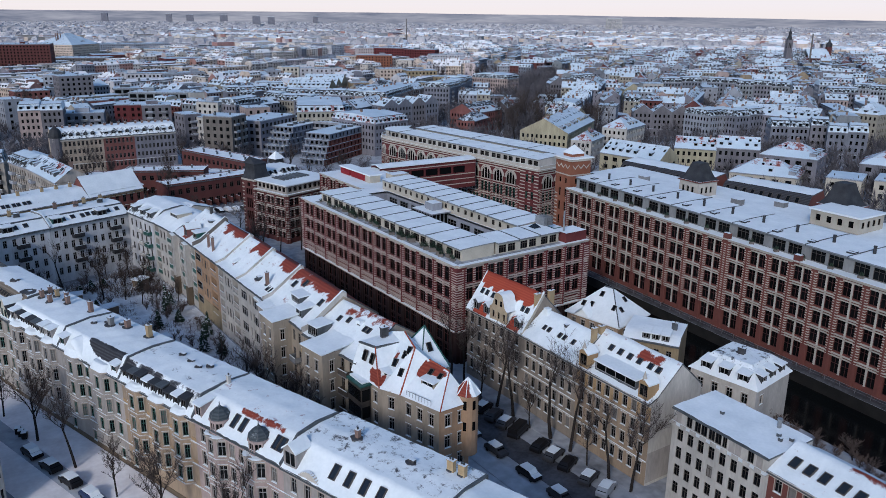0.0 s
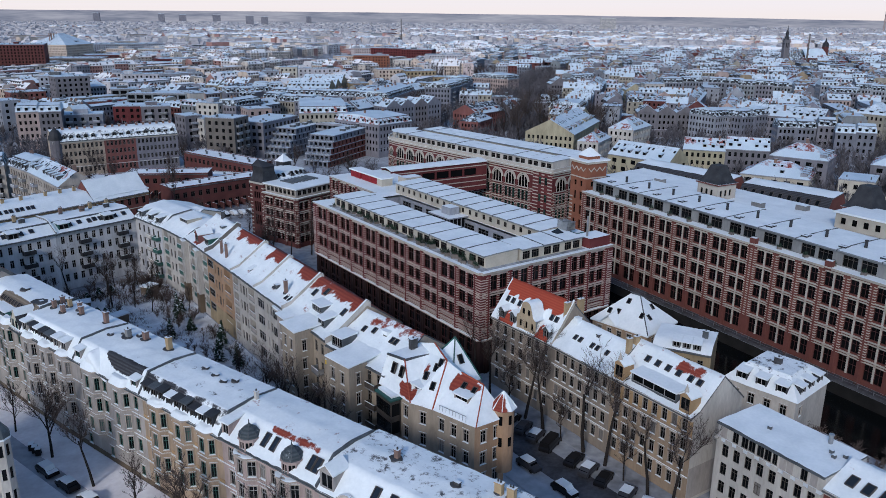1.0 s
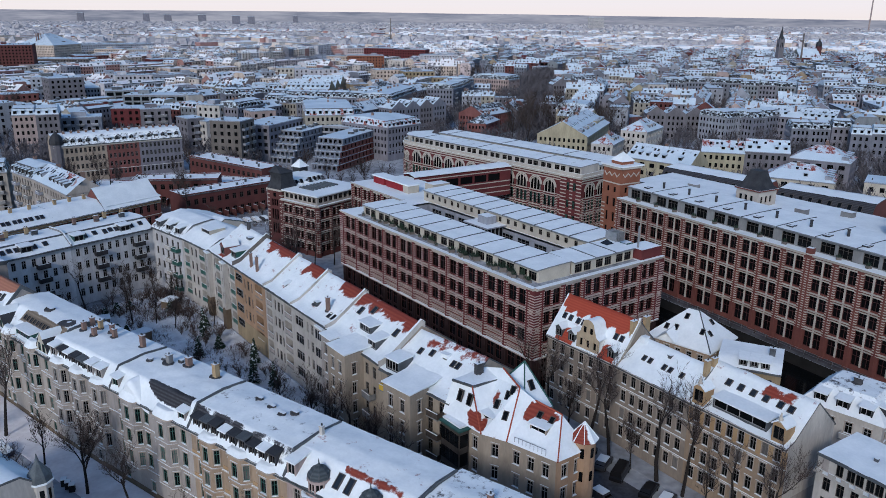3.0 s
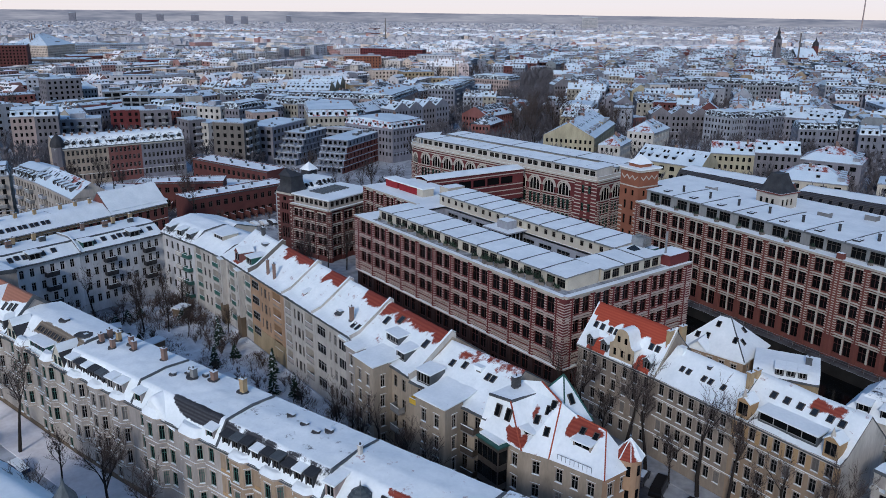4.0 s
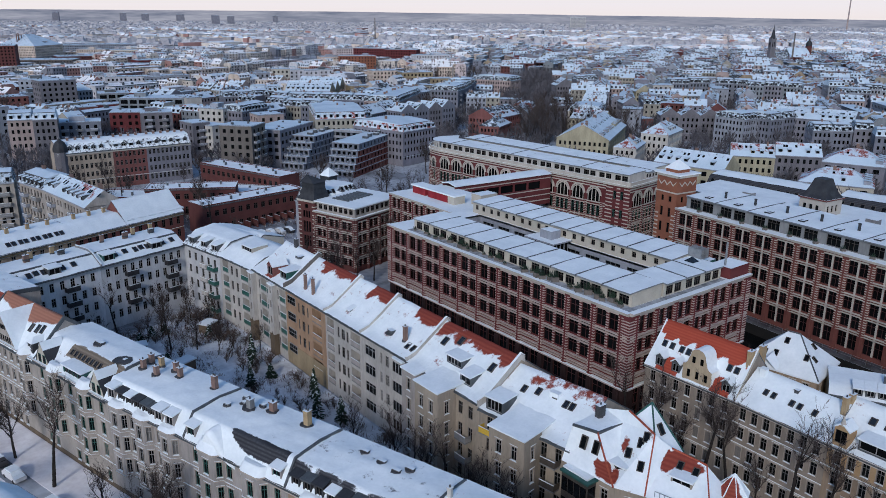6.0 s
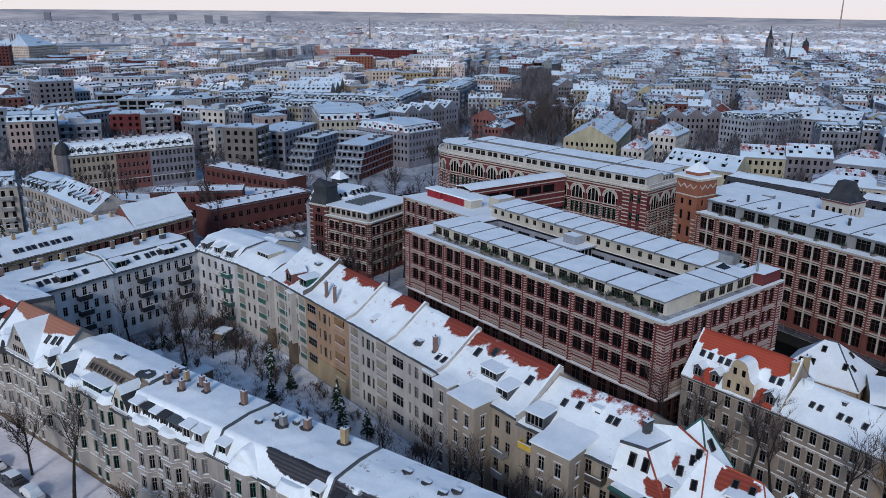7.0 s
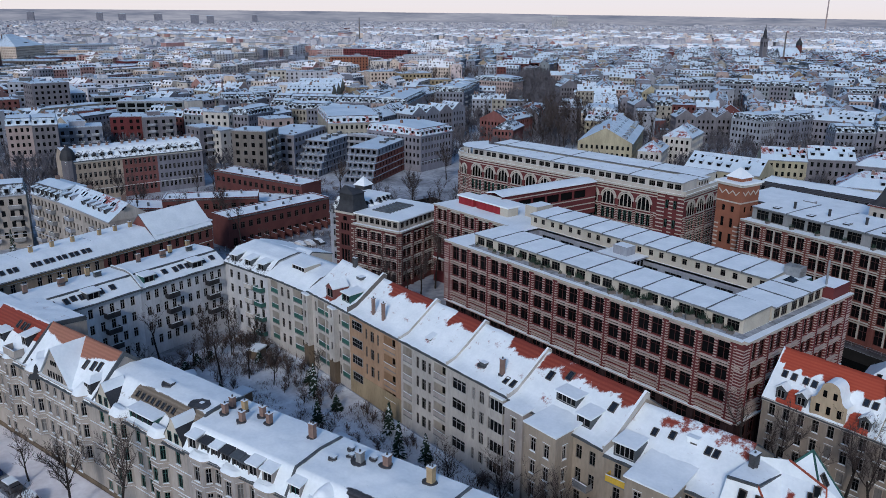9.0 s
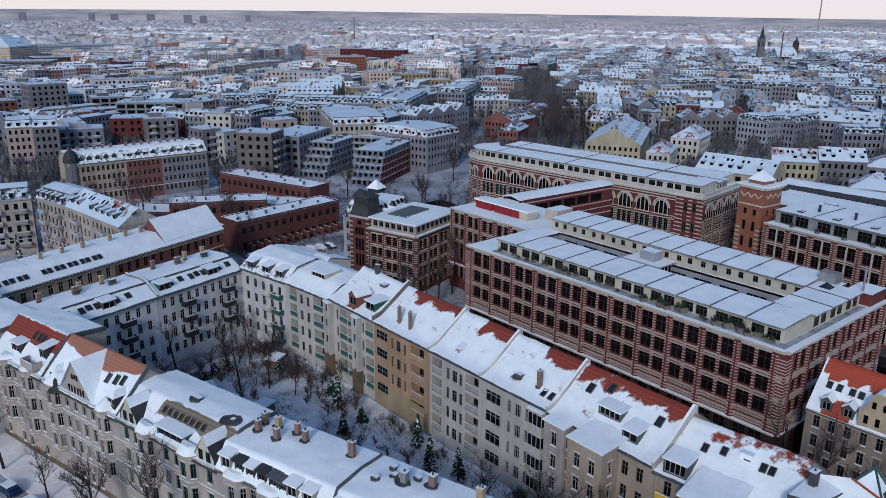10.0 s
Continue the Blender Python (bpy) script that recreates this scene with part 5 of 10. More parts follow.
# ---- northern side of the garden yard ----
LROW = [(12.0, 1.9), (8.7, 1.9), (5.4, 1.9), (2.1, 1.9)]
lp = [(-0.35, 15.0), (3.0, 17.2), (4.6, 17.6), (10.2, 17.5)]
for label, a, b, wall in (("pale rendered rear house with snowy roof", (-18, 201), (3.5, 206.5), P_COOL), ("pale house with steel balconies and roof windows", (3.5, 206.5), (26.5, 212.8), P_COOL), ("pale house with roof windows beside the yard", (26.5, 212.8), (47.0, 218.4), P_COOL)):
    L = (Vector(b) - Vector(a)).length
    hs = grid(L, 10, 0.95, LROW, 0.7)
    h, L = house(label, a, b, 10, 15.0, lp, wall, ROOF_SNOW, hs, grid(L, 7, 1.0, LROW), sash=FRAME_W, cornice=False, group="houses round the garden yard")
    for u in (4.5, 9.5, 12.5, 16.5):
        skylight(h, u, 0.9, lp, 1.0, 1.4)
    for u in (2.6, 14.4):
        dormer(h, u, 0.5, 15.2, 2.6, 1.8, 2.4, GREENROOF if u < 5 else LEAD, "flat")
    for u in (2.2, 7.0, 11.0, 19.0):
        if u < L - 1.5:
            skylight(h, u, 1.1, lp, 1.1, 1.3)
    bm = bmesh.new()
    box(bm, 0, L, 2.8, 3.0, 17.0, 17.42)
    part("roof_edge", bm, LEAD, h)
    parapet_wall(h, 0.2, lp, P_CONC, up=0.35, v1=9.6)
    for u in (5.8, 13.6, 18.2):
        chimney(h, u, 8.6, 17.6, 1.5, 0.8, 0.5, CHIM_Y if u > 8 else CHIM_R, 0.5, pots=2)
    for u in (6.9, 17.0):
        for z, hh in LROW[:3]:
            balcony(h, u, 0, z - 0.5, 2.8, 1.3, IRON, slab=IRON)
    chimney(h, L / 2, 7.0, 18.1, 0.9, 1.2, 0.6, CHIM_R, 0.7)
    chimney(h, L * 0.8, 6.5, 18.1, 0.4, 1.4, 0.6, LEAD, 0.7, pots=0)
# corner block
cp = [(-0.35, 15.4), (3.2, 18.0), (8.2, 18.6), (13, 17.2)]
h, L = house("white corner house with stacked balconies and glazed attic", (47.0, 218.4), (49.6, 203.5), 13, 15.4, cp, P_COOL, ROOF_SNOW, grid(15.1, 5, 1.0, LROW, 0.8), grid(15.1, 4, 1.0, LROW, 0.8), cornice=False, bare=lambda u, v, z: 0.5 if v < 1.5 else 0.1)
for z, hh in LROW:
    balcony(h, 9.5, 0, z - 0.5, 2.6, 1.2, P_WHITE)
    balcony(h, 12.8, 0, z - 0.5, 2.6, 1.2, GREENROOF)
for u in (3.0, 8.0, 12.5):
    dormer(h, u, 0.4, 15.6, 2.2, 1.8, 2.4, LEAD, "flat")
for x0, y0, x1, y1, e in ((54.0, 221.5, 56.5, 208.5, 15.2), (56.5, 208.5, 57.2, 203.5, 15.8)):
    h, L = house("white corner house roof storey with glazing", (x0, y0), (x1, y1), 9, e, [(-0.4, e), (3.6, e + 2.6), (9.3, e + 1.0)], CREAM, ROOF_SNOW, (), (), cornice=False)
    for u in (2.4, 6.0):
        if u < L - 2:
            dormer(h, u, 0.6, e + 0.3, 2.6, 1.7, 2.8, CREAM, "flat", FRAME_G)

# ---- eastern row along the side street ----
RROWS = [(11.2, 1.9), (8.1, 1.9), (5.0, 1.9), (1.8, 1.9)]
rp = [(-0.45, 13.9), (1.4, 16.2), (4.6, 20.5), (10.2, 14.6)]
h, L = house("cream house with a bright red tile roof and scrolled gable", (84.0, 112.3), (84.2, 96.2), 10, 14.0, rp, P_UMBER, ROOF_ORANGE, grid(16.1, 7, 0.95, RROWS, 0.5), grid(16.1, 5, 1.0, RROWS), grid(10, 3, 1.0, RROWS), (), group="houses along the side street", joined=False, bands=(4.2,),
             bare=lambda u, v, z: min(0.9, 0.3 + 0.9 * (z - 17.9 - 0.5 * math.sin(u * 2.2))) if (z > 17.9 + 0.5 * math.sin(u * 2.2) and u > 0.8) else (0.9 if v < 1.3 and (2.2 < u < 5.8 or 12 < u < 15) else 0.0))
for u in (2.6, 5.6, 14.4):
    dormer(h, u, -0.05, 14.2, 1.5, 1.7, 2.0, LEAD, "pitch")
bm = bmesh.new()
facade(bm, (7.0, -0.25), (12.0, -0.25), 13.4, 16.6, [(c - 0.32, c + 0.32, 14.6, 15.9, 0.2, 1) for c in (1.0, 2.5, 4.0)])
for i in range(20):
    t0, t1 = i / 20, (i + 1) / 20
    wdt = lambda t: 2.5 - 0.85 * math.sin(min(1, t / 0.3) * math.pi / 2) ** 0.6 if t < 0.3 else (1.65 - 0.35 * (t - 0.3) / 0.3 if t < 0.6 else 1.3 * math.sqrt(max(0.0, 1 - ((t - 0.6) / 0.4) ** 2)))
    quad(bm, ((9.5 - wdt(t0), -0.25, 16.6 + 3.0 * t0), (9.5 + wdt(t0), -0.25, 16.6 + 3.0 * t0), (9.5 + wdt(t1), -0.25, 16.6 + 3.0 * t1), (9.5 - wdt(t1), -0.25, 16.6 + 3.0 * t1)))
    quad(bm, ((9.5 - wdt(t0), 0.15, 16.6 + 3.0 * t0), (9.5 + wdt(t0), 0.15, 16.6 + 3.0 * t0), (9.5 + wdt(t1), 0.15, 16.6 + 3.0 * t1), (9.5 - wdt(t1), 0.15, 16.6 + 3.0 * t1))[::-1])
    for s in (-1, 1):
        q = ((9.5 + s * wdt(t0), -0.3, 16.6 + 3.0 * t0), (9.5 + s * wdt(t0), 2.5, 16.6 + 3.0 * t0), (9.5 + s * wdt(t1), 2.5, 16.6 + 3.0 * t1), (9.5 + s * wdt(t1), -0.3, 16.6 + 3.0 * t1))
        quad(bm, q if s > 0 else q[::-1], 2)
for c in (8.8, 10.2):
    box(bm, c - 0.27, c + 0.27, -0.28, -0.2, 17.2, 18.2, 1)
part("scrolled_gable", bm, [P_GABLE, GLASS, SNOW], h, "cream scrolled street gable")
for u in (1.8, 3.2, 5.0, 6.2, 13.4, 14.6):
    skylight(h, u, 1.9, rp, 0.8, 1.1)
for v in (3.4, 6.6):
    chimney(h, 15.8, v, 17.4, 3.2, 0.6, 1.2, CHIM_Y)
parapet_wall(h, L, rp, CREAM, up=0.3, v1=4.6)
rp2 = [(-0.45, 13.9), (4.8, 18.0), (10.4, 14.4)]
h, L = house("grey-brown tenement with stone window surrounds", (84.2, 96.2), (83.6, 82.0), 10, 14.0, rp2, P_UMBER, ROOF_SNOW, grid(14.2, 7, 1.0, RROWS, 0.5), grid(14.2, 5, 1.0, RROWS), group="houses along the side street", joined=False, bands=(4.2, 7.3, 10.5))
for u in (3.4, 4.6, 7.4, 8.6, 10.8):
    skylight(h, u, 1.7, rp2, 0.7, 1.0)
chimney(h, 1.4, 4.2, 17.6, 0.7, 0.9, 0.9, ROOF_TILE, 0, pots=0)
chimney(h, 7.0, 3.8, 17.0, 0.3, 0.6, 0.6, MELT, 0.3, pots=0)
for v in (3.6, 5.2):
    chimney(h, 13.9, v, 17.6, 1.6, 0.6, 0.9, CHIM_Y)
rp3 = [(-0.45, 13.9), (1.2, 14.6), (6.0, 18.8), (11.2, 14.0)]
h, L = house("ochre brick tenement with stone quoins and corner gablets", (83.6, 82.0), (83.2, 66.2), 10.8, 14.0, rp3, P_AMBER, ROOF_TILE, grid(15.8, 8, 0.95, RROWS, 0.5), grid(15.8, 6, 1.0, RROWS), group="houses along the side street", joined=False, bands=(4.2, 10.5), trim=STONE,
             bare=lambda u, v, z: 0.62 if 8 < u < 13 and 4.2 < v < 5.6 else 0.0)
bm = bmesh.new()
for i in range(9):
    u = 0.5 + i * (14.8 / 8)
    box(bm, max(0.02, u - 0.42), min(L - 0.02, u + 0.42), -0.05, 0, 10.9, 13.2)
part("brick_panel", bm, BRICK_Y, h)
for u in (1.5, 14.2):
    dormer(h, u, -0.2, 14.2, 1.9, 2.3, 2.2, BRICK_Y, "pitch", FRAME_D)
    bm = bmesh.new()
    lathe(bm, u, -0.1, [(0.3, 17.0), (0.35, 17.4), (0.2, 17.8), (0.05, 18.4)], 8)
    part("finial", bm, STONE, h)
dormer(h, 7.8, 0.5, 14.3, 8.6, 1.6, 3.0, LEAD, "flat", FRAME_W)
for u in (3.4, 5.4, 7.4, 9.4, 11.6, 13.2):
    skylight(h, u, 3.6, rp3, 0.9, 1.1)
bm = bmesh.new()
end_wall(bm, rp3, 10.8, L + 0.02, False, 0.28)
part("end_wall", bm, P_WHITE, h, "white plastered end wall")
bm = bmesh.new()
box(bm, L, L + 0.04, 0.1, 10.7, 0.5, 5.6)
part("wall_patch", bm, P_GREY, h, "bare patch on the white end wall")
rp4 = [(-0.3, 15.3), (8.4, 15.5)]
h, L = house("white modern apartment house with a flat snowy roof", (83.4, 62.4), (82.4, 46.6), 8.4, 13.0, rp4, P_WHITE, ROOF_SNOW, grid(15.8, 8, 1.0, [(10.4, 1.8), (7.6, 1.8), (4.8, 1.8), (2.0, 1.8)], 0.6) , grid(15.8, 6, 1.0, RROWS), grid(8.4, 2, 1.0, RROWS), cornice=False, group="houses along the side street", joined=False, sill=False, sash=FRAME_D)
for u, w in ((2.5, 0.9), (3.9, 1.0), (5.0, 1.0), (6.3, 1.0), (7.4, 1.0), (8.6, 0.7), (12.6, 0.9)):
    bm = bmesh.new()
    facade(bm, (u, -0.05), (u + w, -0.05), 13.2, 15.0, [(0.07, w / 2 - 0.03, 13.28, 14.92, 0.04, 1), (w / 2 + 0.03, w - 0.07, 13.28, 14.92, 0.04, 1)])
    part("attic_window", bm, [FRAME_D, GLASS], h)
for u in (0.6, 9.6, 10.6, 13.9):
    bm = bmesh.new()
    box(bm, u, u + 0.9, -0.04, 0, 13.1, 15.0)
    part("wall_panel", bm, P_GREY, h)
for u, v in ((5.0, 3.4), (12.8, 5.0), (13.6, 4.2), (14.4, 5.4)):
    bm = bmesh.new()
    box(bm, u, u + 0.5, v, v + 0.4, 15.4, 15.85, 0, 1)
    part("roof_vent", bm, [LEAD, SNOW], h)
bm = bmesh.new()
lathe(bm, 11.6, 7.2, [(0.3, 15.3), (0.28, 16.6), (0.36, 16.6), (0.36, 16.75)], 10)
part("flue", bm, STEEL, h)
bm = bmesh.new()
box(bm, 0, L, -0.75, -0.002, 12.75, 13.0, 0, 1)
for i in range(9):
    box(bm, 0.2 + i * 1.75, 1.2 + i * 1.75, -0.8, -0.7, 13.0, 13.5, 0, 1)
part("roof_terrace", bm, [P_WHITE, SNOW], h)
rp5 = [(-0.45, 13.8), (5.0, 16.4), (10.2, 13.6)]
h, L = house("brick tenement with large roof windows in the snow", (82.4, 46.6), (81.4, 30.0), 10, 13.9, rp5, BRICK_O, ROOF_TILE, grid(16.6, 8, 1.0, RROWS, 0.5), (), group="houses along the side street", joined=False, bare=lambda u, v, z: 0.5 if 4.4 < v < 6 and u > 7 else 0.12)
for u in (2.0, 4.0, 6.0, 8.4, 10.4):
    skylight(h, u, 1.3, rp5, 1.1, 1.7)
house("tenement with a snowy roof", (81.4, 30.0), (80.4, 8.0), 10, 13.9, rp5, P_WARM, ROOF_SNOW, grid(22, 9, 1.0, RROWS, 0.5), (), group="houses along the side street", joined=False)


# ---- houses between the side street and the canal ----
def hip_house(label, p0, p1, D, e, ridge, wall, roofmat, n=4, nd=2, rows=None, bare=0.0, over=0.4, sash=FRAME_W):
    m, L = place(p0, p1)
    h = thing("house", m, label, "house")
    rows = rows or [(e - 2.6, 1.6), (e - 5.6, 1.6), (e - 8.6, 1.6)]
    rows = [r for r in rows if r[0] > 0.5]
    bm = bmesh.new()
    sides = [((0, 0), (L, 0), n), ((L, 0), (L, D), nd), ((L, D), (0, D), n), ((0, D), (0, 0), nd)]
    hh = []
    for a, b, k in sides:
        LL = (Vector(b) - Vector(a)).length
        g = grid(LL, k, 1.0, rows, 0.6)
        facade(bm, a, b, 0, e, g)
        hh.append(g)
    part("wall", bm, wall, h)
    for (a, b, k), g in zip(sides, hh):
        put_windows(h, a, b, g, sash)
    bm = bmesh.new()
    lay = bm.verts.layers.float.new("bare")
    o = over
    c = [bm.verts.new(p) for p in ((-o, -o, e), (L + o, -o, e), (L + o, D + o, e), (-o, D + o, e))]
    if L > D:
        r = [bm.verts.new((D / 2, D / 2, ridge)), bm.verts.new((L - D / 2, D / 2, ridge))]
        fs = ((c[0], c[1], r[1], r[0]), (c[1], c[2], r[1]), (c[2], c[3], r[0], r[1]), (c[3], c[0], r[0]))
    else:
        r = [bm.verts.new((L / 2, L / 2, ridge)), bm.verts.new((L / 2, D - L / 2 + 0.01, ridge))]
        fs = ((c[0], c[1], r[0]), (c[1], c[2], r[1], r[0]), (c[2], c[3], r[1]), (c[3], c[0], r[0], r[1]))
    for f in fs:
        bm.faces.new(f)
    for x in r:
        x[lay] = bare
    bm.faces.new(c[::-1])
    b2 = [bm.verts.new((x.co.x, x.co.y, e - 0.25)) for x in c]
    for i in range(4):
        bm.faces.new((b2[i], b2[(i + 1) % 4], c[(i + 1) % 4], c[i]))
    part("roof", bm, roofmat, h)
    return h, L


h, L = hip_house("grey house with a broad hipped snowy roof", (106.3, 108.0), (108.3, 95.8), 10.4, 9.8, 15.2, P_AMBER, ROOF_SNOW, 5, 3)
hs = math.atan2(5.4, 5.6)
for u, v in ((2.8, 1.2), (4.6, 1.4), (5.6, 3.4), (9.6, 1.8)):
    roof_window(h, (u, v, 9.8 + 5.4 * (v + 0.4) / 5.6 + 0.05), (0, -math.sin(hs), math.cos(hs)), 0.8, 1.2)
for u, v in ((L - 1.4, 3.4), (L - 2.6, 6.2)):
    roof_window(h, (u, v, 9.8 + 5.4 * (L - u + 0.4) / 5.6 + 0.05), (math.sin(hs), 0, math.cos(hs)), 0.8, 1.2)
ridge_tiles(h, (5.2, 5.2, 15.2), (L - 5.2, 5.2, 15.2), 0.3, LEAD)
ridge_tiles(h, (L - 5.2, 5.2, 15.2), (L + 0.3, -0.3, 9.9), 0.22, LEAD)
# a low cross roof over the street side
slopes(h, [[(2.2, -0.8, 9.9), (4.0, -0.8, 11.6), (4.4, 3.4, 12.6), (2.0, 0.6, 10.3)], [(4.0, -0.8, 11.6), (5.9, -0.8, 9.9), (6.2, 0.8, 10.4), (4.4, 3.4, 12.6)]], ROOF_SNOW, lambda x, y, z: 0.2, 0.04, name="cross_roof")
h, L = house("ochre house with a flat snowy roof and dormers", (106.6, 93.0), (111.6, 83.8), 7.5, 9.6, [(-0.3, 9.4), (1.4, 10.6), (7.8, 11.0)], P_OCHRE, ROOF_SNOW, grid(10.4, 4, 1.0, [(6.4, 1.6), (3.2, 1.6)]), (), (), grid(7.5, 3, 0.9, [(6.4, 1.6), (3.2, 1.6)]), cornice=False)
for u in (4.2, 6.0, 7.8):
    dormer(h, u, 0.2, 9.6, 1.4, 1.4, 2.2, LEAD, "flat")
chimney(h, 8.6, 4.4, 10.9, 1.2, 1.0, 0.8, LEAD)
m, L = place((106.6, 77.2), (108.0, 65.2))
h = thing("house", m, "white villa with a snowy mansard roof and dark dormers", "house")
VD = 11.5
bm = bmesh.new()
for a, b in (((0, 0), (L, 0)), ((L, 0), (L, VD)), ((L, VD), (0, VD)), ((0, VD), (0, 0))):
    ln = (Vector(b) - Vector(a)).length
    hs = grid(ln, 4, 1.1, [(6.2, 1.8), (2.8, 1.8)], 0.6)
    if a == (L, 0):
        hs = [(1.4, 2.4, 6.2, 7.8, 0.24, None)]
    facade(bm, a, b, 0, 9.3, hs)
    put_windows(h, a, b, hs, FRAME_W)
part("wall", bm, P_WHITE, h)
lo = [(-0.4, -0.4, 9.3), (L + 0.4, -0.4, 9.3), (L + 0.4, VD + 0.4, 9.3), (-0.4, VD + 0.4, 9.3)]
hi = [(2.4, 2.4, 12.3), (L - 2.4, 2.4, 12.3), (L - 2.4, VD - 2.4, 12.3), (2.4, VD - 2.4, 12.3)]
slopes(h, [[lo[i], lo[(i + 1) % 4], hi[(i + 1) % 4], hi[i]] for i in range(4)] + [hi], ROOF_SLATE, lambda x, y, z: 0.42 if z > 11.4 else 0.2)
for u in (2.6, 6.0, 9.4):
    dormer(h, u, 0.2, 9.6, 1.9, 1.7, 2.4, SLATE, "flat")
for v in (2.6, 5.8, 9.0):
    dormer(h, L - 0.2, v, 9.6, 1.7, 1.7, 2.4, SLATE, "flat", turn=math.pi / 2)
chimney(h, 6.0, 5.6, 12.3, 0.9, 1.2, 0.7, MELT, 0.8)
balcony(h, 8.2, -0.0, 5.6, 3.2, 1.4, P_WHITE)
# ---- the old brick works ----
def works_pilaster(zs, w, out, wall, stripe, rows, strip=True):
    """A brick pilaster with pale bands at the height of the windows and a plain strip up the middle, as one mesh that all bays share."""
    z0, z1 = zs
    bm = bmesh.new()
    box(bm, -w / 2, w / 2, -out, 0, z0, z1, 0)
    if strip:
        box(bm, -w * 0.13, w * 0.13, -out - 0.14, -out, z0, z1, 0)
    for z, hh in rows:
        n = max(2, round((hh + 0.3) / 0.5))
        for i in range(n):
            c = z - 0.15 + (hh + 0.3) * (i + 0.5) / n
            if z0 < c - 0.1 and c + 0.1 < z1:
                box(bm, -w / 2 - 0.03, w / 2 + 0.03, -out - 0.03, 0, c - 0.09, c + 0.09, 1)
    me = bpy.data.meshes.new("pilaster")
    bm.to_mesh(me)
    bm.free()
    me.materials.append(wall)
    me.materials.append(stripe)
    return me


def works_front(h, a, b, top, rows, nb, wall, stripe, m=0.7, pw=1.15, mw=0.66, sash=FRAME_R, out=0.4, style="big", lintel=True, floors=(), ledge=None, z0=0.0, plain_mid=False, stripe_from=1.0, cornice=True):
    """One front of the works: nb bays of paired windows between banded pilasters, string courses, lintels and a cornice."""
    a, b = Vector(a), Vector(b)
    L = (b - a).length
    d = (b - a) / L
    turn = Matrix.Rotation(math.atan2(d.y, d.x), 4, "Z")
    step = (L - 2 * m) / nb
    holes = []
    for i in range(nb):
        s0 = m + i * step + pw / 2
        s1 = m + (i + 1) * step - pw / 2
        c = (s0 + s1) / 2
        for z, hh in rows:
            holes.append((s0 + 0.05, c - mw / 2, z, z + hh, 0.3, None))
            holes.append((c + mw / 2, s1 - 0.05, z, z + hh, 0.3, None))
    bm = bmesh.new()
    facade(bm, a, b, z0, top, holes)
    part("wall", bm, wall, h)
    put_windows(h, a, b, holes, sash, style, False, 0.05, True)
    banded = [r for r in rows if r[0] > stripe_from - 1.5]
    if ledge and rows[-1][0] - ledge > 1.6:
        banded.append((ledge + 0.4, rows[-1][0] - ledge - 0.8))
    pil = works_pilaster((z0, top - 0.5), pw, out, wall, stripe, banded)
    mid = works_pilaster((rows[-1][0], top - 0.8), mw, 0.14, wall, stripe, rows if stripe_from < 40 else (), False)
    if plain_mid:
        mid.materials[0] = stripe
    for i in range(nb + 1):
        q = a + d * (m + i * step)
        share("pilaster", pil, h, Matrix.Translation((q.x, q.y, 0)) @ turn)
        if i < nb:
            q = a + d * (m + (i + 0.5) * step)
            share("window_pier", mid, h, Matrix.Translation((q.x, q.y, 0)) @ turn)
    for z in floors:
        bm = bmesh.new()
        obox(bm, a, b, out + 0.07, 0, z - 0.06, z + 0.12, 0)
        obox(bm, a, b, out + 0.05, 0, z - 0.54, z - 0.42, 0)
        part("string_course", bm, stripe, h)
    if ledge:
        bm = bmesh.new()
        obox(bm, a, b, 0.62, 0, ledge - 0.25, ledge, 0, 1)
        obox(bm, a, b, 0.58, 0, ledge, ledge + 0.12, 1)
        part("ledge", bm, [stripe, SNOW], h)
    if lintel:
        bm = bmesh.new()
        box(bm, -(step - pw) / 2, (step - pw) / 2, -0.16, 0, 0, 0.28)
        lm = part("lintel", bm, stripe, h)
        for i in range(nb):
            q = a + d * (m + (i + 0.5) * step)
            lo = lm if i == 0 else share("lintel", lm.data, h, Matrix.Identity(4))
            lo.matrix_local = Matrix.Translation((q.x, q.y, rows[0][0] + rows[0][1] + 0.02)) @ turn
    if not cornice:
        return
    bm = bmesh.new()
    obox(bm, a, b, 0.5, 0, top - 0.45, top - 0.15, 0)
    obox(bm, a, b, 0.75, 0, top - 0.15, top + 0.1, 0, 1)
    part("cornice", bm, [STONE, SNOW], h)


def flat_roof(h, poly, z, mat=None, name="roof_deck"):
    bm = bmesh.new()
    prism(bm, poly, z - 0.4, z)
    return part(name, bm, mat or SNOW, h)


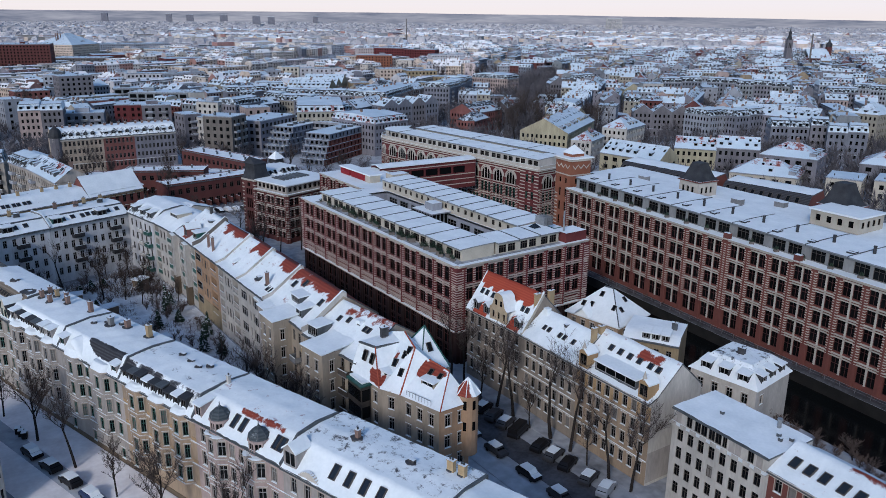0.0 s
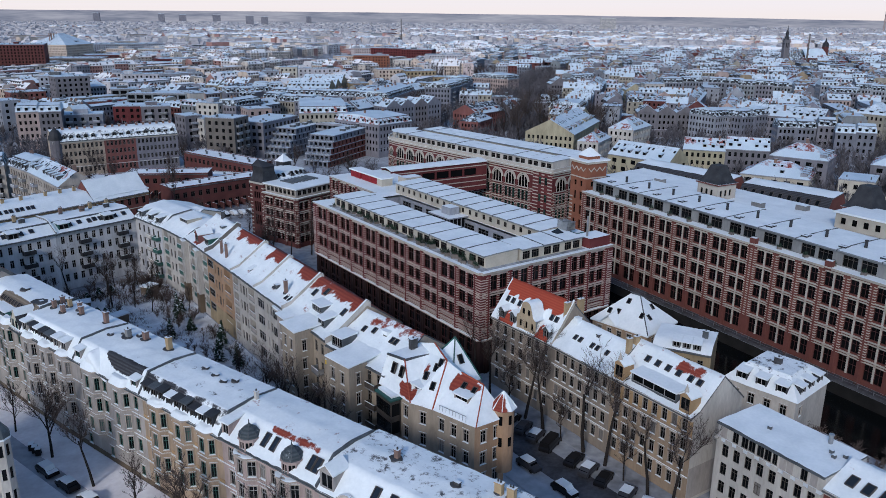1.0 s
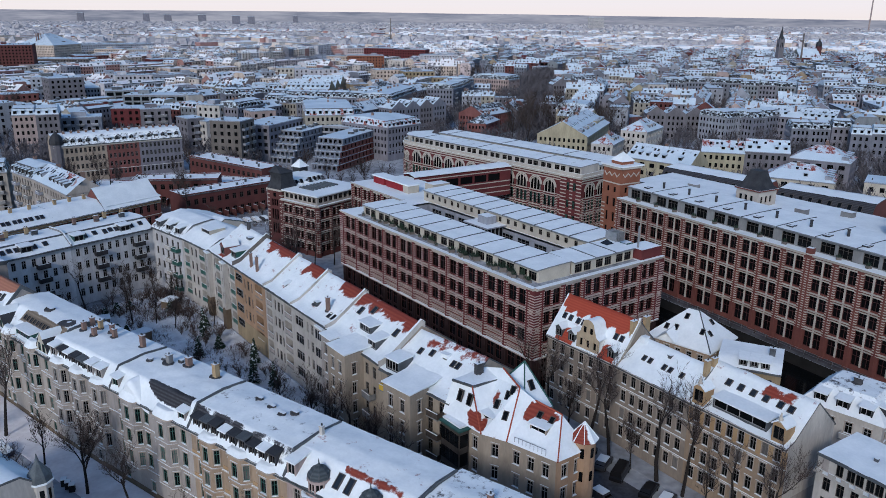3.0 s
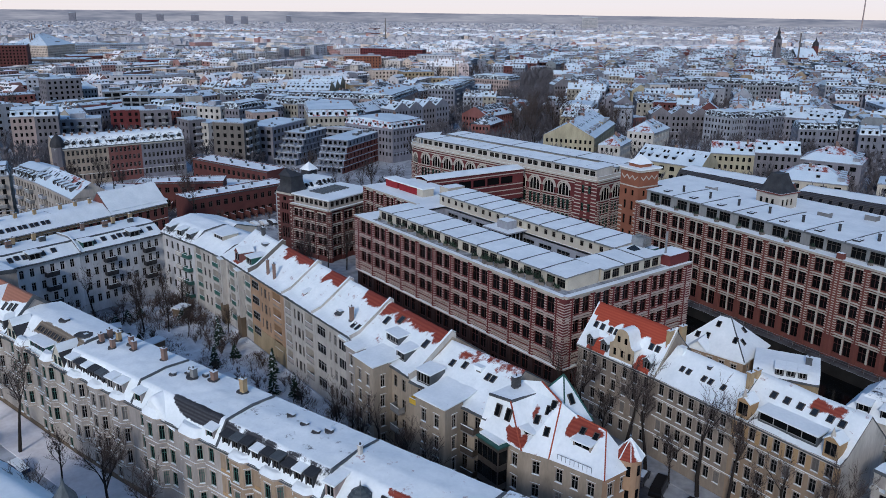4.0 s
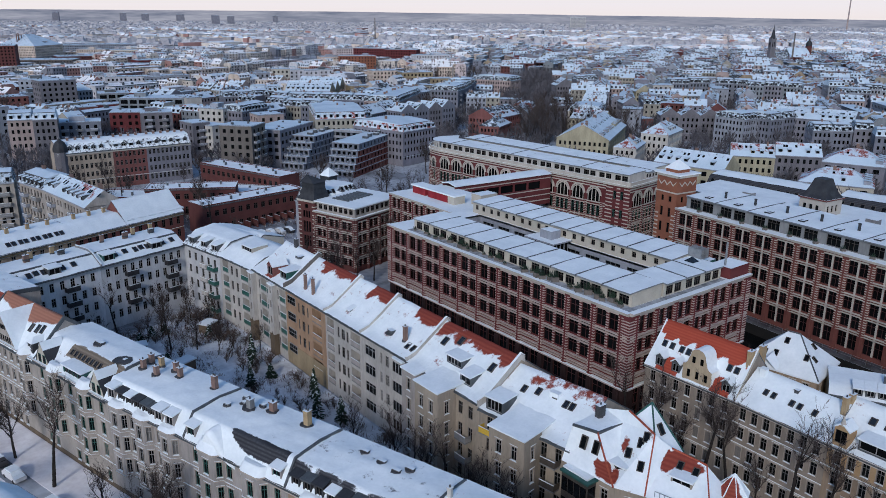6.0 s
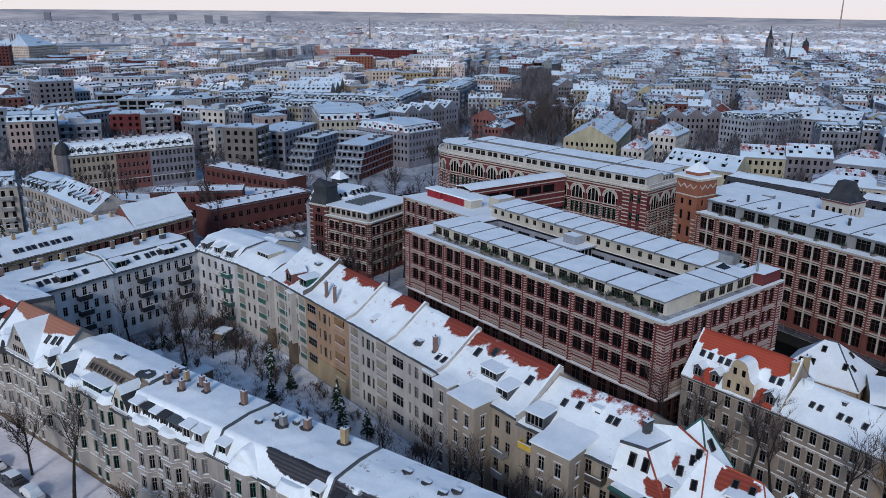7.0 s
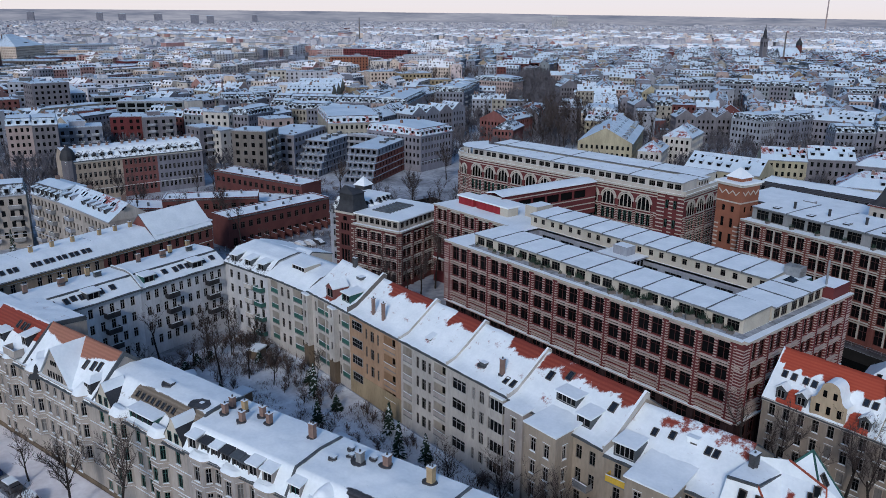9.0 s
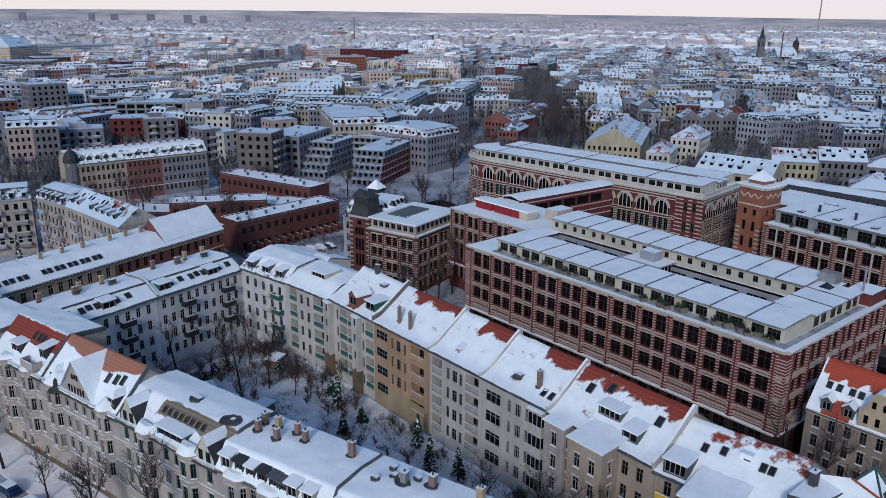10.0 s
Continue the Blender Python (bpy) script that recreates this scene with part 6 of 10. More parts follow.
def attic_strip(h, a, b, D, z0, z1, n, wall=CREAM, arch=0.5, over=0.5, dark=True, back=True, sash=FRAME_D, seams=True):
    """A set-back roof storey: glazed front, rear wall, and a row of gently curved snowy roof fields with dark seams."""
    a, b = Vector(a), Vector(b)
    L = (b - a).length
    d = (b - a) / L
    nrm = Vector((d.y, -d.x))
    step = L / n
    fh = []
    for i in range(n):
        for j in range(2):
            w = step * 0.34
            c = step * (i + 0.3 + 0.42 * j)
            fh.append((c - w / 2, c + w / 2, z0 + 0.15, z1 - 0.45, 0.3, None))
    if not dark:
        fh = [(step * (i + c) - 0.5, step * (i + c) + 0.5, z0 + 0.9, z1 - 0.55, 0.25, None) for i in range(n) for c in (0.27, 0.73)]
    bm = bmesh.new()
    facade(bm, a, b, z0, z1, fh)
    bh = [(step * (i + 0.5) - 0.55, step * (i + 0.5) + 0.55, z0 + 0.7, z1 - 0.7, 0.25, None) for i in range(n)]
    a2, b2 = a - nrm * D, b - nrm * D
    facade(bm, b2, a2, z0, z1, bh if back else ())
    facade(bm, b, b2, z0, z1)
    facade(bm, a2, a, z0, z1)
    # raking tops of the end walls and the raised rear wall under the tilted roof
    for e, s in ((a, 1), (b, -1)):
        low = [Vector((e.x, e.y, 0)) - Vector((nrm.x, nrm.y, 0)) * (D * i / 6) + Vector((d.x, d.y, 0)) * s * 0.02 for i in range(7)]
        top = [z1 + arch * 1.6 * math.sin(math.pi / 2 * min(1, (over + D * i / 6) / (D + 2 * over))) + 0.05 for i in range(7)]
        for i in range(6):
            q = [bm.verts.new((p.x, p.y, z)) for p, z in ((low[i], z1), (low[i + 1], z1), (low[i + 1], top[i + 1]), (low[i], top[i]))]
            bm.faces.new(q if s < 0 else q[::-1])
    rear = z1 + arch * 1.6
    q = [bm.verts.new(t) for t in ((b2.x, b2.y, z1), (a2.x, a2.y, z1), (a2.x, a2.y, rear), (b2.x, b2.y, rear))]
    bm.faces.new(q)
    part("attic_wall", bm, wall, h)
    put_windows(h, a, b, fh, sash, "triple" if dark else "cross", False, 0.05, True)
    if back:
        put_windows(h, b2, a2, bh, sash, "cross", False, 0.05, True)
    turn = Matrix.Rotation(math.atan2(d.y, d.x), 4, "Z")
    m = Matrix.Translation((a.x, a.y, 0)) @ turn
    prof = [(-over + (D + 2 * over) * i / 6, z1 + 0.24 + arch * 1.6 * math.sin(math.pi / 2 * i / 6)) for i in range(7)]
    for i in range(n):
        bm = bmesh.new()
        roof_slab(bm, prof, i * step + (0.1 if seams else 0.0), (i + 1) * step - (0.1 if seams else 0.0), 0.26, None, 0.05, 1.3)
        part("roof_field", bm, [ROOF_SNOW, STEEL], h, "", m)
    for i in range(1, n, 1 if seams else 5):
        bm = bmesh.new()
        for (v0, za), (v1, zb) in zip(prof, prof[1:]):
            u = i * step
            p = [(u - 0.1, v0, za + 0.12), (u + 0.1, v0, za + 0.12), (u + 0.1, v1, zb + 0.12), (u - 0.1, v1, zb + 0.12)]
            q = [(x, y, z - 0.45) for x, y, z in p]
            vv = [bm.verts.new(t) for t in q + p]
            for f in ((0, 3, 2, 1), (4, 5, 6, 7), (0, 1, 5, 4), (1, 2, 6, 5), (2, 3, 7, 6), (3, 0, 4, 7)):
                bm.faces.new([vv[k] for k in f])
        part("roof_seam", bm, LEAD, h, "", m)
    return m


WROWS = [(16.95, 3.0), (13.4, 2.95), (9.85, 2.95), (3.6, 3.1), (0.4, 2.8)]
# main block with the courtyard roof storeys
w = thing("factory", Matrix.Identity(4), "red brick former mill with pale stone bands and roof flats", "factory", "brick works")
X0, X1, Y0, Y1, ZT = 84.4, 119.4, 116.5, 187.0, 20.9
for q0, q1, nb in (((X0, Y1), (X0, Y0), 11), ((X0, Y0), (X1, Y0), 6)):
    works_front(w, q0, q1, ZT, WROWS[:3], nb, BRICK, STONE_P, m=1.5, pw=1.0, mw=0.5, stripe_from=7.82, floors=(16.6, 13.05, 9.5, 8.3), ledge=7.2, z0=7.0)
    # lower storeys in brick darkened to stand for the street's shade
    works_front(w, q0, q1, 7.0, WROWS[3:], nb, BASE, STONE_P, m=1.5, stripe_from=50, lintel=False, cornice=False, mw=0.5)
bm = bmesh.new()
facade(bm, (X1, Y1), (X0, Y1), 0, ZT)
facade(bm, (X1, Y0), (X1, Y1), 0, ZT)
part("wall", bm, BRICK, w)
# banded corner piers
for cx, cy in ((X0, Y0), (X0, Y1), (X1, Y0)):
    sx, sy = (1 if cx == X0 else -1), (1 if cy == Y0 else -1)
    xs, ys = sorted((cx - sx * 0.36, cx + sx * 0.94)), sorted((cy - sy * 0.36, cy + sy * 0.94))
    bm = bmesh.new()
    box(bm, xs[0], xs[1], ys[0], ys[1], 7.2, ZT - 0.5)
    pier = part("corner_pier", bm, BRICK, w)
    bm = bmesh.new()
    box(bm, xs[0] - 0.03, xs[1] + 0.03, ys[0] - 0.03, ys[1] + 0.03, 0, 0.19)
    band = part("stone_band", bm, STONE_P, pier, "", Matrix.Translation((0, 0, 7.6)))
    for i in range(1, 24):
        share("stone_band", band.data, pier, Matrix.Translation((0, 0, 7.6 + i * 0.512)))
# roof deck round the courtyard
CX0, CX1, CY0, CY1 = 95.6, 106.9, 125.0, 181.0
for poly in ([(X0, Y0), (CX0, Y0), (CX0, Y1), (X0, Y1)], [(CX0, Y0), (CX1, Y0), (CX1, CY0), (CX0, CY0)], [(CX1, Y0), (X1, Y0), (X1, Y1), (CX1, Y1)], [(CX0, CY1), (CX1, CY1), (CX1, Y1), (CX0, Y1)]):
    flat_roof(w, poly, ZT)
bm = bmesh.new()
yard_holes = grid(CY1 - CY0, 10, 3.9, [(17.3, 2.3), (13.6, 2.3)], 0.4)
for a, b, hs in (((CX0, CY0), (CX0, CY1), ()), ((CX1, CY1), (CX1, CY0), yard_holes), ((CX0, CY1), (CX1, CY1), ()), ((CX1, CY0), (CX0, CY0), ())):
    facade(bm, a, b, 12, ZT, hs)
part("courtyard_wall", bm, C_WHITE, w)
put_windows(w, (CX1, CY1), (CX1, CY0), yard_holes, FRAME_M, "triple", False, 0.05, True)
flat_roof(w, [(CX0, CY0), (CX1, CY0), (CX1, CY1), (CX0, CY1)], 12.0, SNOW, "courtyard_roof")
attic_strip(w, (86.9, 180.5), (86.9, 118.3), 7.9, ZT, 23.15, 10, arch=0.14)
attic_strip(w, (95.4, 118.3), (112.5, 118.3), 6.2, ZT, 23.15, 3, arch=0.14)
attic_strip(w, (107.3, 184), (107.3, 125.2), 8.3, ZT, 23.5, 11, dark=False, arch=0.2)
bm = bmesh.new()
box(bm, 113.2, 119.2, 116.7, 121.0, ZT, 23.0, 0, 1)
part("roof_house", bm, [BRICK, SNOW], w)
bm = bmesh.new()
cone(bm, [(108.6, 121.8), (110.6, 121.8), (110.6, 123.8), (108.6, 123.8)], 23.6, (109.6, 122.8, 24.5))
part("pyramid_skylight", bm, GLASS_SKY, w)
for i in range(5):
    bm = bmesh.new()
    box(bm, 112.0 + i * 0.55, 112.12 + i * 0.55, 122.4, 125.4, 23.5, 25.3)
    part("louvre", bm, STEEL, w)
bm = bmesh.new()
for zz in (23.5, 24.3, 25.3):
    for yy in (122.4, 123.9, 125.3):
        box(bm, 111.9, 114.5, yy, yy + 0.1, zz, zz + 0.1)
part("plant_rack", bm, STEEL, w)
bm = bmesh.new()
box(bm, 115.2, 117.4, 122.6, 126.0, ZT, 22.6, 0, 1)
part("roof_plant", bm, [GREENROOF, SNOW], w)
bm = bmesh.new()
lathe(bm, 114.2, 118.6, [(0.22, 18), (0.2, 27.4)], 8)
part("flue", bm, STEEL, w)
# trodden terrace decks before the roof flats
for x0, x1, y0, y1 in ((X0 + 0.55, 86.85, 117.1, 180.4), (86.85, 112.4, 117.1, 118.2)):
    bm = bmesh.new()
    box(bm, x0, x1, y0, y1, ZT + 0.005, ZT + 0.04)
    part("terrace_deck", bm, DECK, w)
# glazed stair pavilion on the rear side of the courtyard
pv = [(102.2, 151.6), (106.8, 151.6), (106.8, 159.0), (102.2, 159.0)]
pav = part("stair_pavilion", bmesh.new(), C_WHITE, w)
bm = bmesh.new()
for a, b in zip(pv, pv[1:] + pv[:1]):
    ln = (Vector(b) - Vector(a)).length
    k = round(ln / 1.2)
    facade(bm, a, b, 12, 21.2, [(ln * q / k + 0.1, ln * (q + 1) / k - 0.1, z, z + 2.6, 0.12, 1) for q in range(k) for z in (12.6, 15.5, 18.4)])
prism(bm, [(101.5, 150.9), (107.3, 150.9), (107.3, 159.7), (101.5, 159.7)], 21.2, 21.5, 0, 2)
prism(bm, [(103.6, 153.6), (106.4, 153.6), (106.4, 157.0), (103.6, 157.0)], 21.5, 23.3, 0, 2)
bm.to_mesh(pav.data)
bm.free()
for x in (GLASS, SNOW):
    pav.data.materials.append(x)

# northern wing with red roof boxes
w2 = thing("factory", Matrix.Identity(4), "brick mill wing with tall arched windows and red roof boxes", "factory", "brick works")
works_front(w2, (103.2, 214.5), (103.2, 187.1), ZT, [(17.1, 2.8), (13.55, 2.75), (8.0, 4.4), (3.0, 3.6)], 5, BRICK, STONE, floors=(16.7, 13.0), ledge=6.6)
bm = bmesh.new()
facade(bm, (121, 214.5), (103.2, 214.5), 0, ZT)
facade(bm, (121, 187.1), (121, 214.5), 0, ZT, grid(27.4, 7, 1.8, WROWS, 0.8))
part("wall", bm, BRICK, w2)
flat_roof(w2, [(103.2, 187.05), (121, 187.05), (121, 214.5), (103.2, 214.5)], ZT)
bm = bmesh.new()
for y0, y1 in ((205.2, 210.8), (195.0, 204.0)):
    box(bm, 108.2, 111.4, y0, y1, ZT, ZT + 2.0, 0)
    for i in range(int((y1 - y0) / 0.5)):
        box(bm, 108.12, 108.2, y0 + i * 0.5, y0 + i * 0.5 + 0.25, ZT + 0.05, ZT + 1.95, 0)
box(bm, 107.8, 111.8, 192.2, 211.2, ZT + 2.0, ZT + 2.35, 1)
part("red_roof_box", bm, [REDPANEL, SNOW], w2)
bm = bmesh.new()
box(bm, 107.9, 111.5, 192.4, 195.0, ZT, ZT + 2.0, 0)
part("lift_housing", bm, [CREAM, SNOW], w2)
bm = bmesh.new()
box(bm, 112.5, 118, 187.2, 191, ZT, ZT + 2.8, 0, 1)
part("stair_housing", bm, [CREAM, SNOW], w2)

# covered bridge to the arched block
m, L = place((119.6, 206.8), (155, 204.4))
br = thing("covered_bridge", m, "brick and glass bridge between the mill blocks", "bridge", "brick works")
bm = bmesh.new()
facade(bm, (0, 0), (L, 0), 12.5, 21.6, [(0.8 + i * 5.2, 5.4 + i * 5.2, 17.6, 19.8, 0.25, 1) for i in range(6)])
facade(bm, (L, 6), (0, 6), 12.5, 21.6)
quad(bm, ((0, 0, 12.5), (0, 6, 12.5), (L, 6, 12.5), (L, 0, 12.5)))
part("wall", bm, [BRICK, GLASS], br)
for z in (13.8, 15.4, 17.0, 20.4):
    bm = bmesh.new()
    box(bm, 0, L, -0.08, 0, z, z + 0.28)
    part("string_course", bm, STONE, br)
bm = bmesh.new()
roof_slab(bm, [(-0.4, 21.8), (3, 22.4), (6.4, 21.8)], 0, L, 0.25, None, 0.04, 1.2)
part("roof", bm, [ROOF_SNOW, SNOW], br)

# arched block
OA, OB = Vector((152.2, 257.5)), Vector((159.4, 177.8))
ob_ = thing("factory", Matrix.Identity(4), "ornate brick mill with white arched windows and banded walls", "factory", "brick works")


def arched_front(h, a, b, nb, top=21.8, wall=BRICK, m=1.2, cols=3, bands=False):
    """A front with a tall arched window under white archivolts in each bay and three banded storeys below."""
    a, b = Vector(a), Vector(b)
    L = (b - a).length
    d = (b - a) / L
    turn = Matrix.Rotation(math.atan2(d.y, d.x), 4, "Z")
    step = (L - 2 * m) / nb
    holes, arches = [], []
    for i in range(nb):
        c = m + (i + 0.5) * step
        for k in range(cols):
            s = c + (k - (cols - 1) / 2) * (step * 0.29)
            for z, hh in ((11.2, 3.4), (6.9, 3.2), (2.6, 3.2)):
                holes.append((s - step * 0.11, s + step * 0.11, z, z + hh, 0.3, None))
    bm = bmesh.new()
    facade(bm, a, b, 0, top, holes)
    part("wall", bm, wall, h)
    put_windows(h, a, b, holes, FRAME_G, "cross", False, 0.03, True)
    R = step * 0.4
    bm = bmesh.new()
    seg = 9
    for k in range(seg):
        t0, t1 = math.pi * k / seg, math.pi * (k + 1) / seg
        for r0, r1, o, mi in ((R * 0.98, R * 1.16, 0.2, 0), (R * 0.78, R * 0.92, 0.16, 0), (0.0, R * 0.98, 0.05, 1)):
            p = [(r0 * math.cos(t0), r0 * math.sin(t0)), (r1 * math.cos(t0), r1 * math.sin(t0)), (r1 * math.cos(t1), r1 * math.sin(t1)), (r0 * math.cos(t1), r0 * math.sin(t1))]
            if r0 == 0:
                p = p[1:]
            fr = [bm.verts.new((x, -o, z)) for x, z in p]
            f = bm.faces.new(fr[::1])
            f.material_index = mi
            if mi == 0:
                bk = [bm.verts.new((x, 0, z)) for x, z in p]
                bm.faces.new((fr[1], bk[1], bk[2], fr[2])).material_index = 0
                bm.faces.new((fr[3], bk[3], bk[0], fr[0])).material_index = 0
    for s in (-0.86, -0.29, 0.29, 0.86):
        box(bm, s * R - 0.12, s * R + 0.12, -0.18, -0.06, -1.8, R * math.sqrt(max(0, 1 - min(1, abs(s)) ** 2)) - 0.1, 0)
    box(bm, -R, R, -0.12, -0.02, -1.8, 0.0, 1)
    bmesh.ops.recalc_face_normals(bm, faces=bm.faces)
    me = bpy.data.meshes.new("arched_window")
    bm.to_mesh(me)
    bm.free()
    me.materials.append(STONE)
    me.materials.append(GLASS)
    pil = works_pilaster((0, 15.4), step * 0.15, 0.35, wall, STONE, ((0.6, 14.4),), False)
    pier = works_pilaster((2.0, 14.8), step * 0.07, 0.12, wall, STONE, ((2.4, 12.2),), False)
    for i in range(nb + 1):
        q = a + d * (m + i * step)
        share("pilaster", pil, h, Matrix.Translation((q.x, q.y, 0)) @ turn)
        if i < nb:
            q = a + d * (m + (i + 0.5) * step)
            share("arched_window", me, h, Matrix.Translation((q.x, q.y, 17.4)) @ turn)
            for k in range(cols + 1):
                s = a + d * (m + (i + 0.5) * step + (k - cols / 2) * step * 0.29)
                share("window_pier", pier, h, Matrix.Translation((s.x, s.y, 0)) @ turn)
    for z in (15.2, 10.6, 6.2, 20.6):
        bm = bmesh.new()
        obox(bm, a, b, 0.22, 0, z, z + 0.3)
        obox(bm, a, b, 0.14, 0, z - 0.75, z - 0.5)
        part("string_course", bm, STONE, h)
    bm = bmesh.new()
    obox(bm, a, b, 0.55, 0, top - 0.5, top + 0.05, 0, 1)
    obox(bm, a, b, 0.2, 0.1, top + 0.05, top + 1.0, 0, 1)
    part("cornice", bm, [STONE, SNOW], h)
    for k in range(12 if bands else 0):
        bm = bmesh.new()
        obox(bm, a, b, 0.05, 0, 0.9 + k * 1.16, 1.12 + k * 1.16)
        part("stone_band", bm, STONE, h)


dO = (OB - OA).normalized()
OC = OB - dO * 8.0
arched_front(ob_, OA, OC, 12)
# banded southern corner of the arched block
ch = [(c - 0.5, c + 0.5, z, z + 2.4, 0.3, None) for c in (3.0, 5.4) for z in (17.4, 12.0, 7.4, 2.8)]
bm = bmesh.new()
facade(bm, OC, OB, 0, 21.8, ch)
part("wall", bm, BRICK, ob_)
put_windows(ob_, OC, OB, ch, FRAME_G, "cross", False, 0.03, True)
for k in range(19):
    bm = bmesh.new()
    for s0, s1 in ((0.0, 2.3), (3.6, 4.8), (6.1, 8.0)):
        obox(bm, OC + dO * s0, OC + dO * s1, 0.08, 0, 0.9 + k * 1.08, 1.22 + k * 1.08)
    part("stone_band", bm, STONE, ob_)
bm = bmesh.new()
obox(bm, OC, OB, 0.55, 0, 21.3, 21.85, 0, 1)
obox(bm, OC, OB, 0.2, 0.1, 21.85, 22.8, 0, 1)
part("cornice", bm, [STONE, SNOW], ob_)
END = Vector((185.0, 181.0))
arched_front(ob_, (OB.x + 0.01, OB.y), END, 4, bands=True)
# rounded north-western end
AC, AR = Vector((162.0, 258.4)), 9.83
arc = [AC + AR * Vector((math.cos(radians(t)), math.sin(radians(t)))) for t in (98, 118.5, 139, 159.5, 185.2)]
for p, q in zip(arc, arc[1:]):
    arched_front(ob_, p, q, 1, m=0.25, cols=2)
NE_, NW_ = Vector((183.0, 269.0)), arc[0]
bm = bmesh.new()
facade(bm, END, NE_, 0, 21.8)
facade(bm, NE_, NW_, 0, 21.8)
part("wall", bm, BRICK, ob_)
dO = (OB - OA).normalized()
nO = Vector((dO.y, -dO.x))


def at(u, v):
    """A point u metres along the long front and v metres behind it."""
    return OA + dO * u - nO * v


LO = (OB - OA).length
flat_roof(ob_, [at(0, 0), at(LO, 0), at(LO, 9.6), at(0, 9.6)], 21.8)
flat_roof(ob_, [at(0, 16.4), at(LO, 16.4), END, at(0, 30.0)], 21.8)
flat_roof(ob_, [at(LO - 9, 9.6), at(LO, 9.6), at(LO, 16.4), at(LO - 9, 16.4)], 21.8)
flat_roof(ob_, arc[::-1] + [NE_, at(0, 30.0)], 21.8)
flat_roof(ob_, [at(0, 9.6), at(LO - 9, 9.6), at(LO - 9, 16.4), at(0, 16.4)], 13.0, SNOW, "courtyard_roof")
bm = bmesh.new()
for p, q in ((at(LO - 9, 9.6), at(0, 9.6)), (at(0, 16.4), at(LO - 9, 16.4)), (at(0, 9.6), at(0, 16.4)), (at(LO - 9, 16.4), at(LO - 9, 9.6))):
    ln = (Vector(q) - Vector(p)).length
    facade(bm, p, q, 13.0, 21.5, grid(ln, max(1, int(ln / 4)), 1.6, [(18.0, 2.0), (14.2, 2.0)], 0.6, depth=0.2) if ln > 20 else ())
part("courtyard_wall", bm, CREAM, ob_)
attic_strip(ob_, at(0.5, 1.6), at(LO - 1.5, 1.6), 7.6, 21.8, 24.4, 14, P_WHITE, dark=True, arch=0.2, seams=False)
attic_strip(ob_, at(-3.0, 16.8), at(LO - 4, 16.8), 8.2, 21.8, 23.9, 14, CREAM, dark=False, arch=0.15, seams=False)
attic_strip(ob_, at(LO - 1.5, 9.8), at(LO - 1.5, 16.2), 6.5, 21.8, 24.2, 2, P_WHITE, dark=False, arch=0.15, back=False, seams=False)
# curved roof storey over the rounded end
bm = bmesh.new()
inner = [AC + (AR - 1.6) * Vector((math.cos(radians(t)), math.sin(radians(t)))) for t in (98, 112, 126, 140, 154, 168, 182)]
for p, q in zip(inner, inner[1:]):
    facade(bm, p, q, 21.8, 24.4, [(0.4, 1.1, 22.2, 23.8, 0.2, 1)])
quad(bm, [(*p, 24.55) for p in [AC + (AR - 1.1) * Vector((math.cos(radians(t)), math.sin(radians(t)))) for t in range(98, 183, 12)] + [at(0.5, 9.6), at(-6, 16.8)]], 2)
quad(bm, [(*p, 24.4) for p in inner + [at(0.5, 9.6), at(-6, 16.8)]], 0)
part("curved_roof_storey", bm, [P_WHITE, GLASS, SNOW], ob_)
bm = bmesh.new()
for i in range(28):
    p = at(1 + i * (LO - 2) / 28, 0.25)
    q = at(1 + (i + 1) * (LO - 2) / 28, 0.25)
    obox(bm, p, q, 0.05, 0.05, 22.75, 22.85)
    obox(bm, p, p + dO * 0.25, 0.15, 0.15, 21.85, 22.95)
part("parapet_rail", bm, STONE, ob_)

# tower
tw = thing("tower", pose(155.6, 165.8, 0, 0, 0, -37), "orange brick stair tower with pale stone zigzag frieze", "tower", "brick works")
tw.matrix_world = pose(155.4, 166.0, 0, 0, 0, -6)
S = 7.0
bm = bmesh.new()
tops = 28.4
for a, b in (((0, -S), (S, -S)), ((S, -S), (S, 0)), ((S, 0), (0, 0)), ((0, 0), (0, -S))):
    facade(bm, a, b, 0, tops, [(c - 0.5, c + 0.5, z, z + hh, 0.3, 1) for c in (2.2, 4.8) for z, hh in ((21.2, 1.5), (17.2, 2.4), (13.0, 2.6), (8.8, 2.6))])
part("wall", bm, [BRICK_T, GLASS], tw)
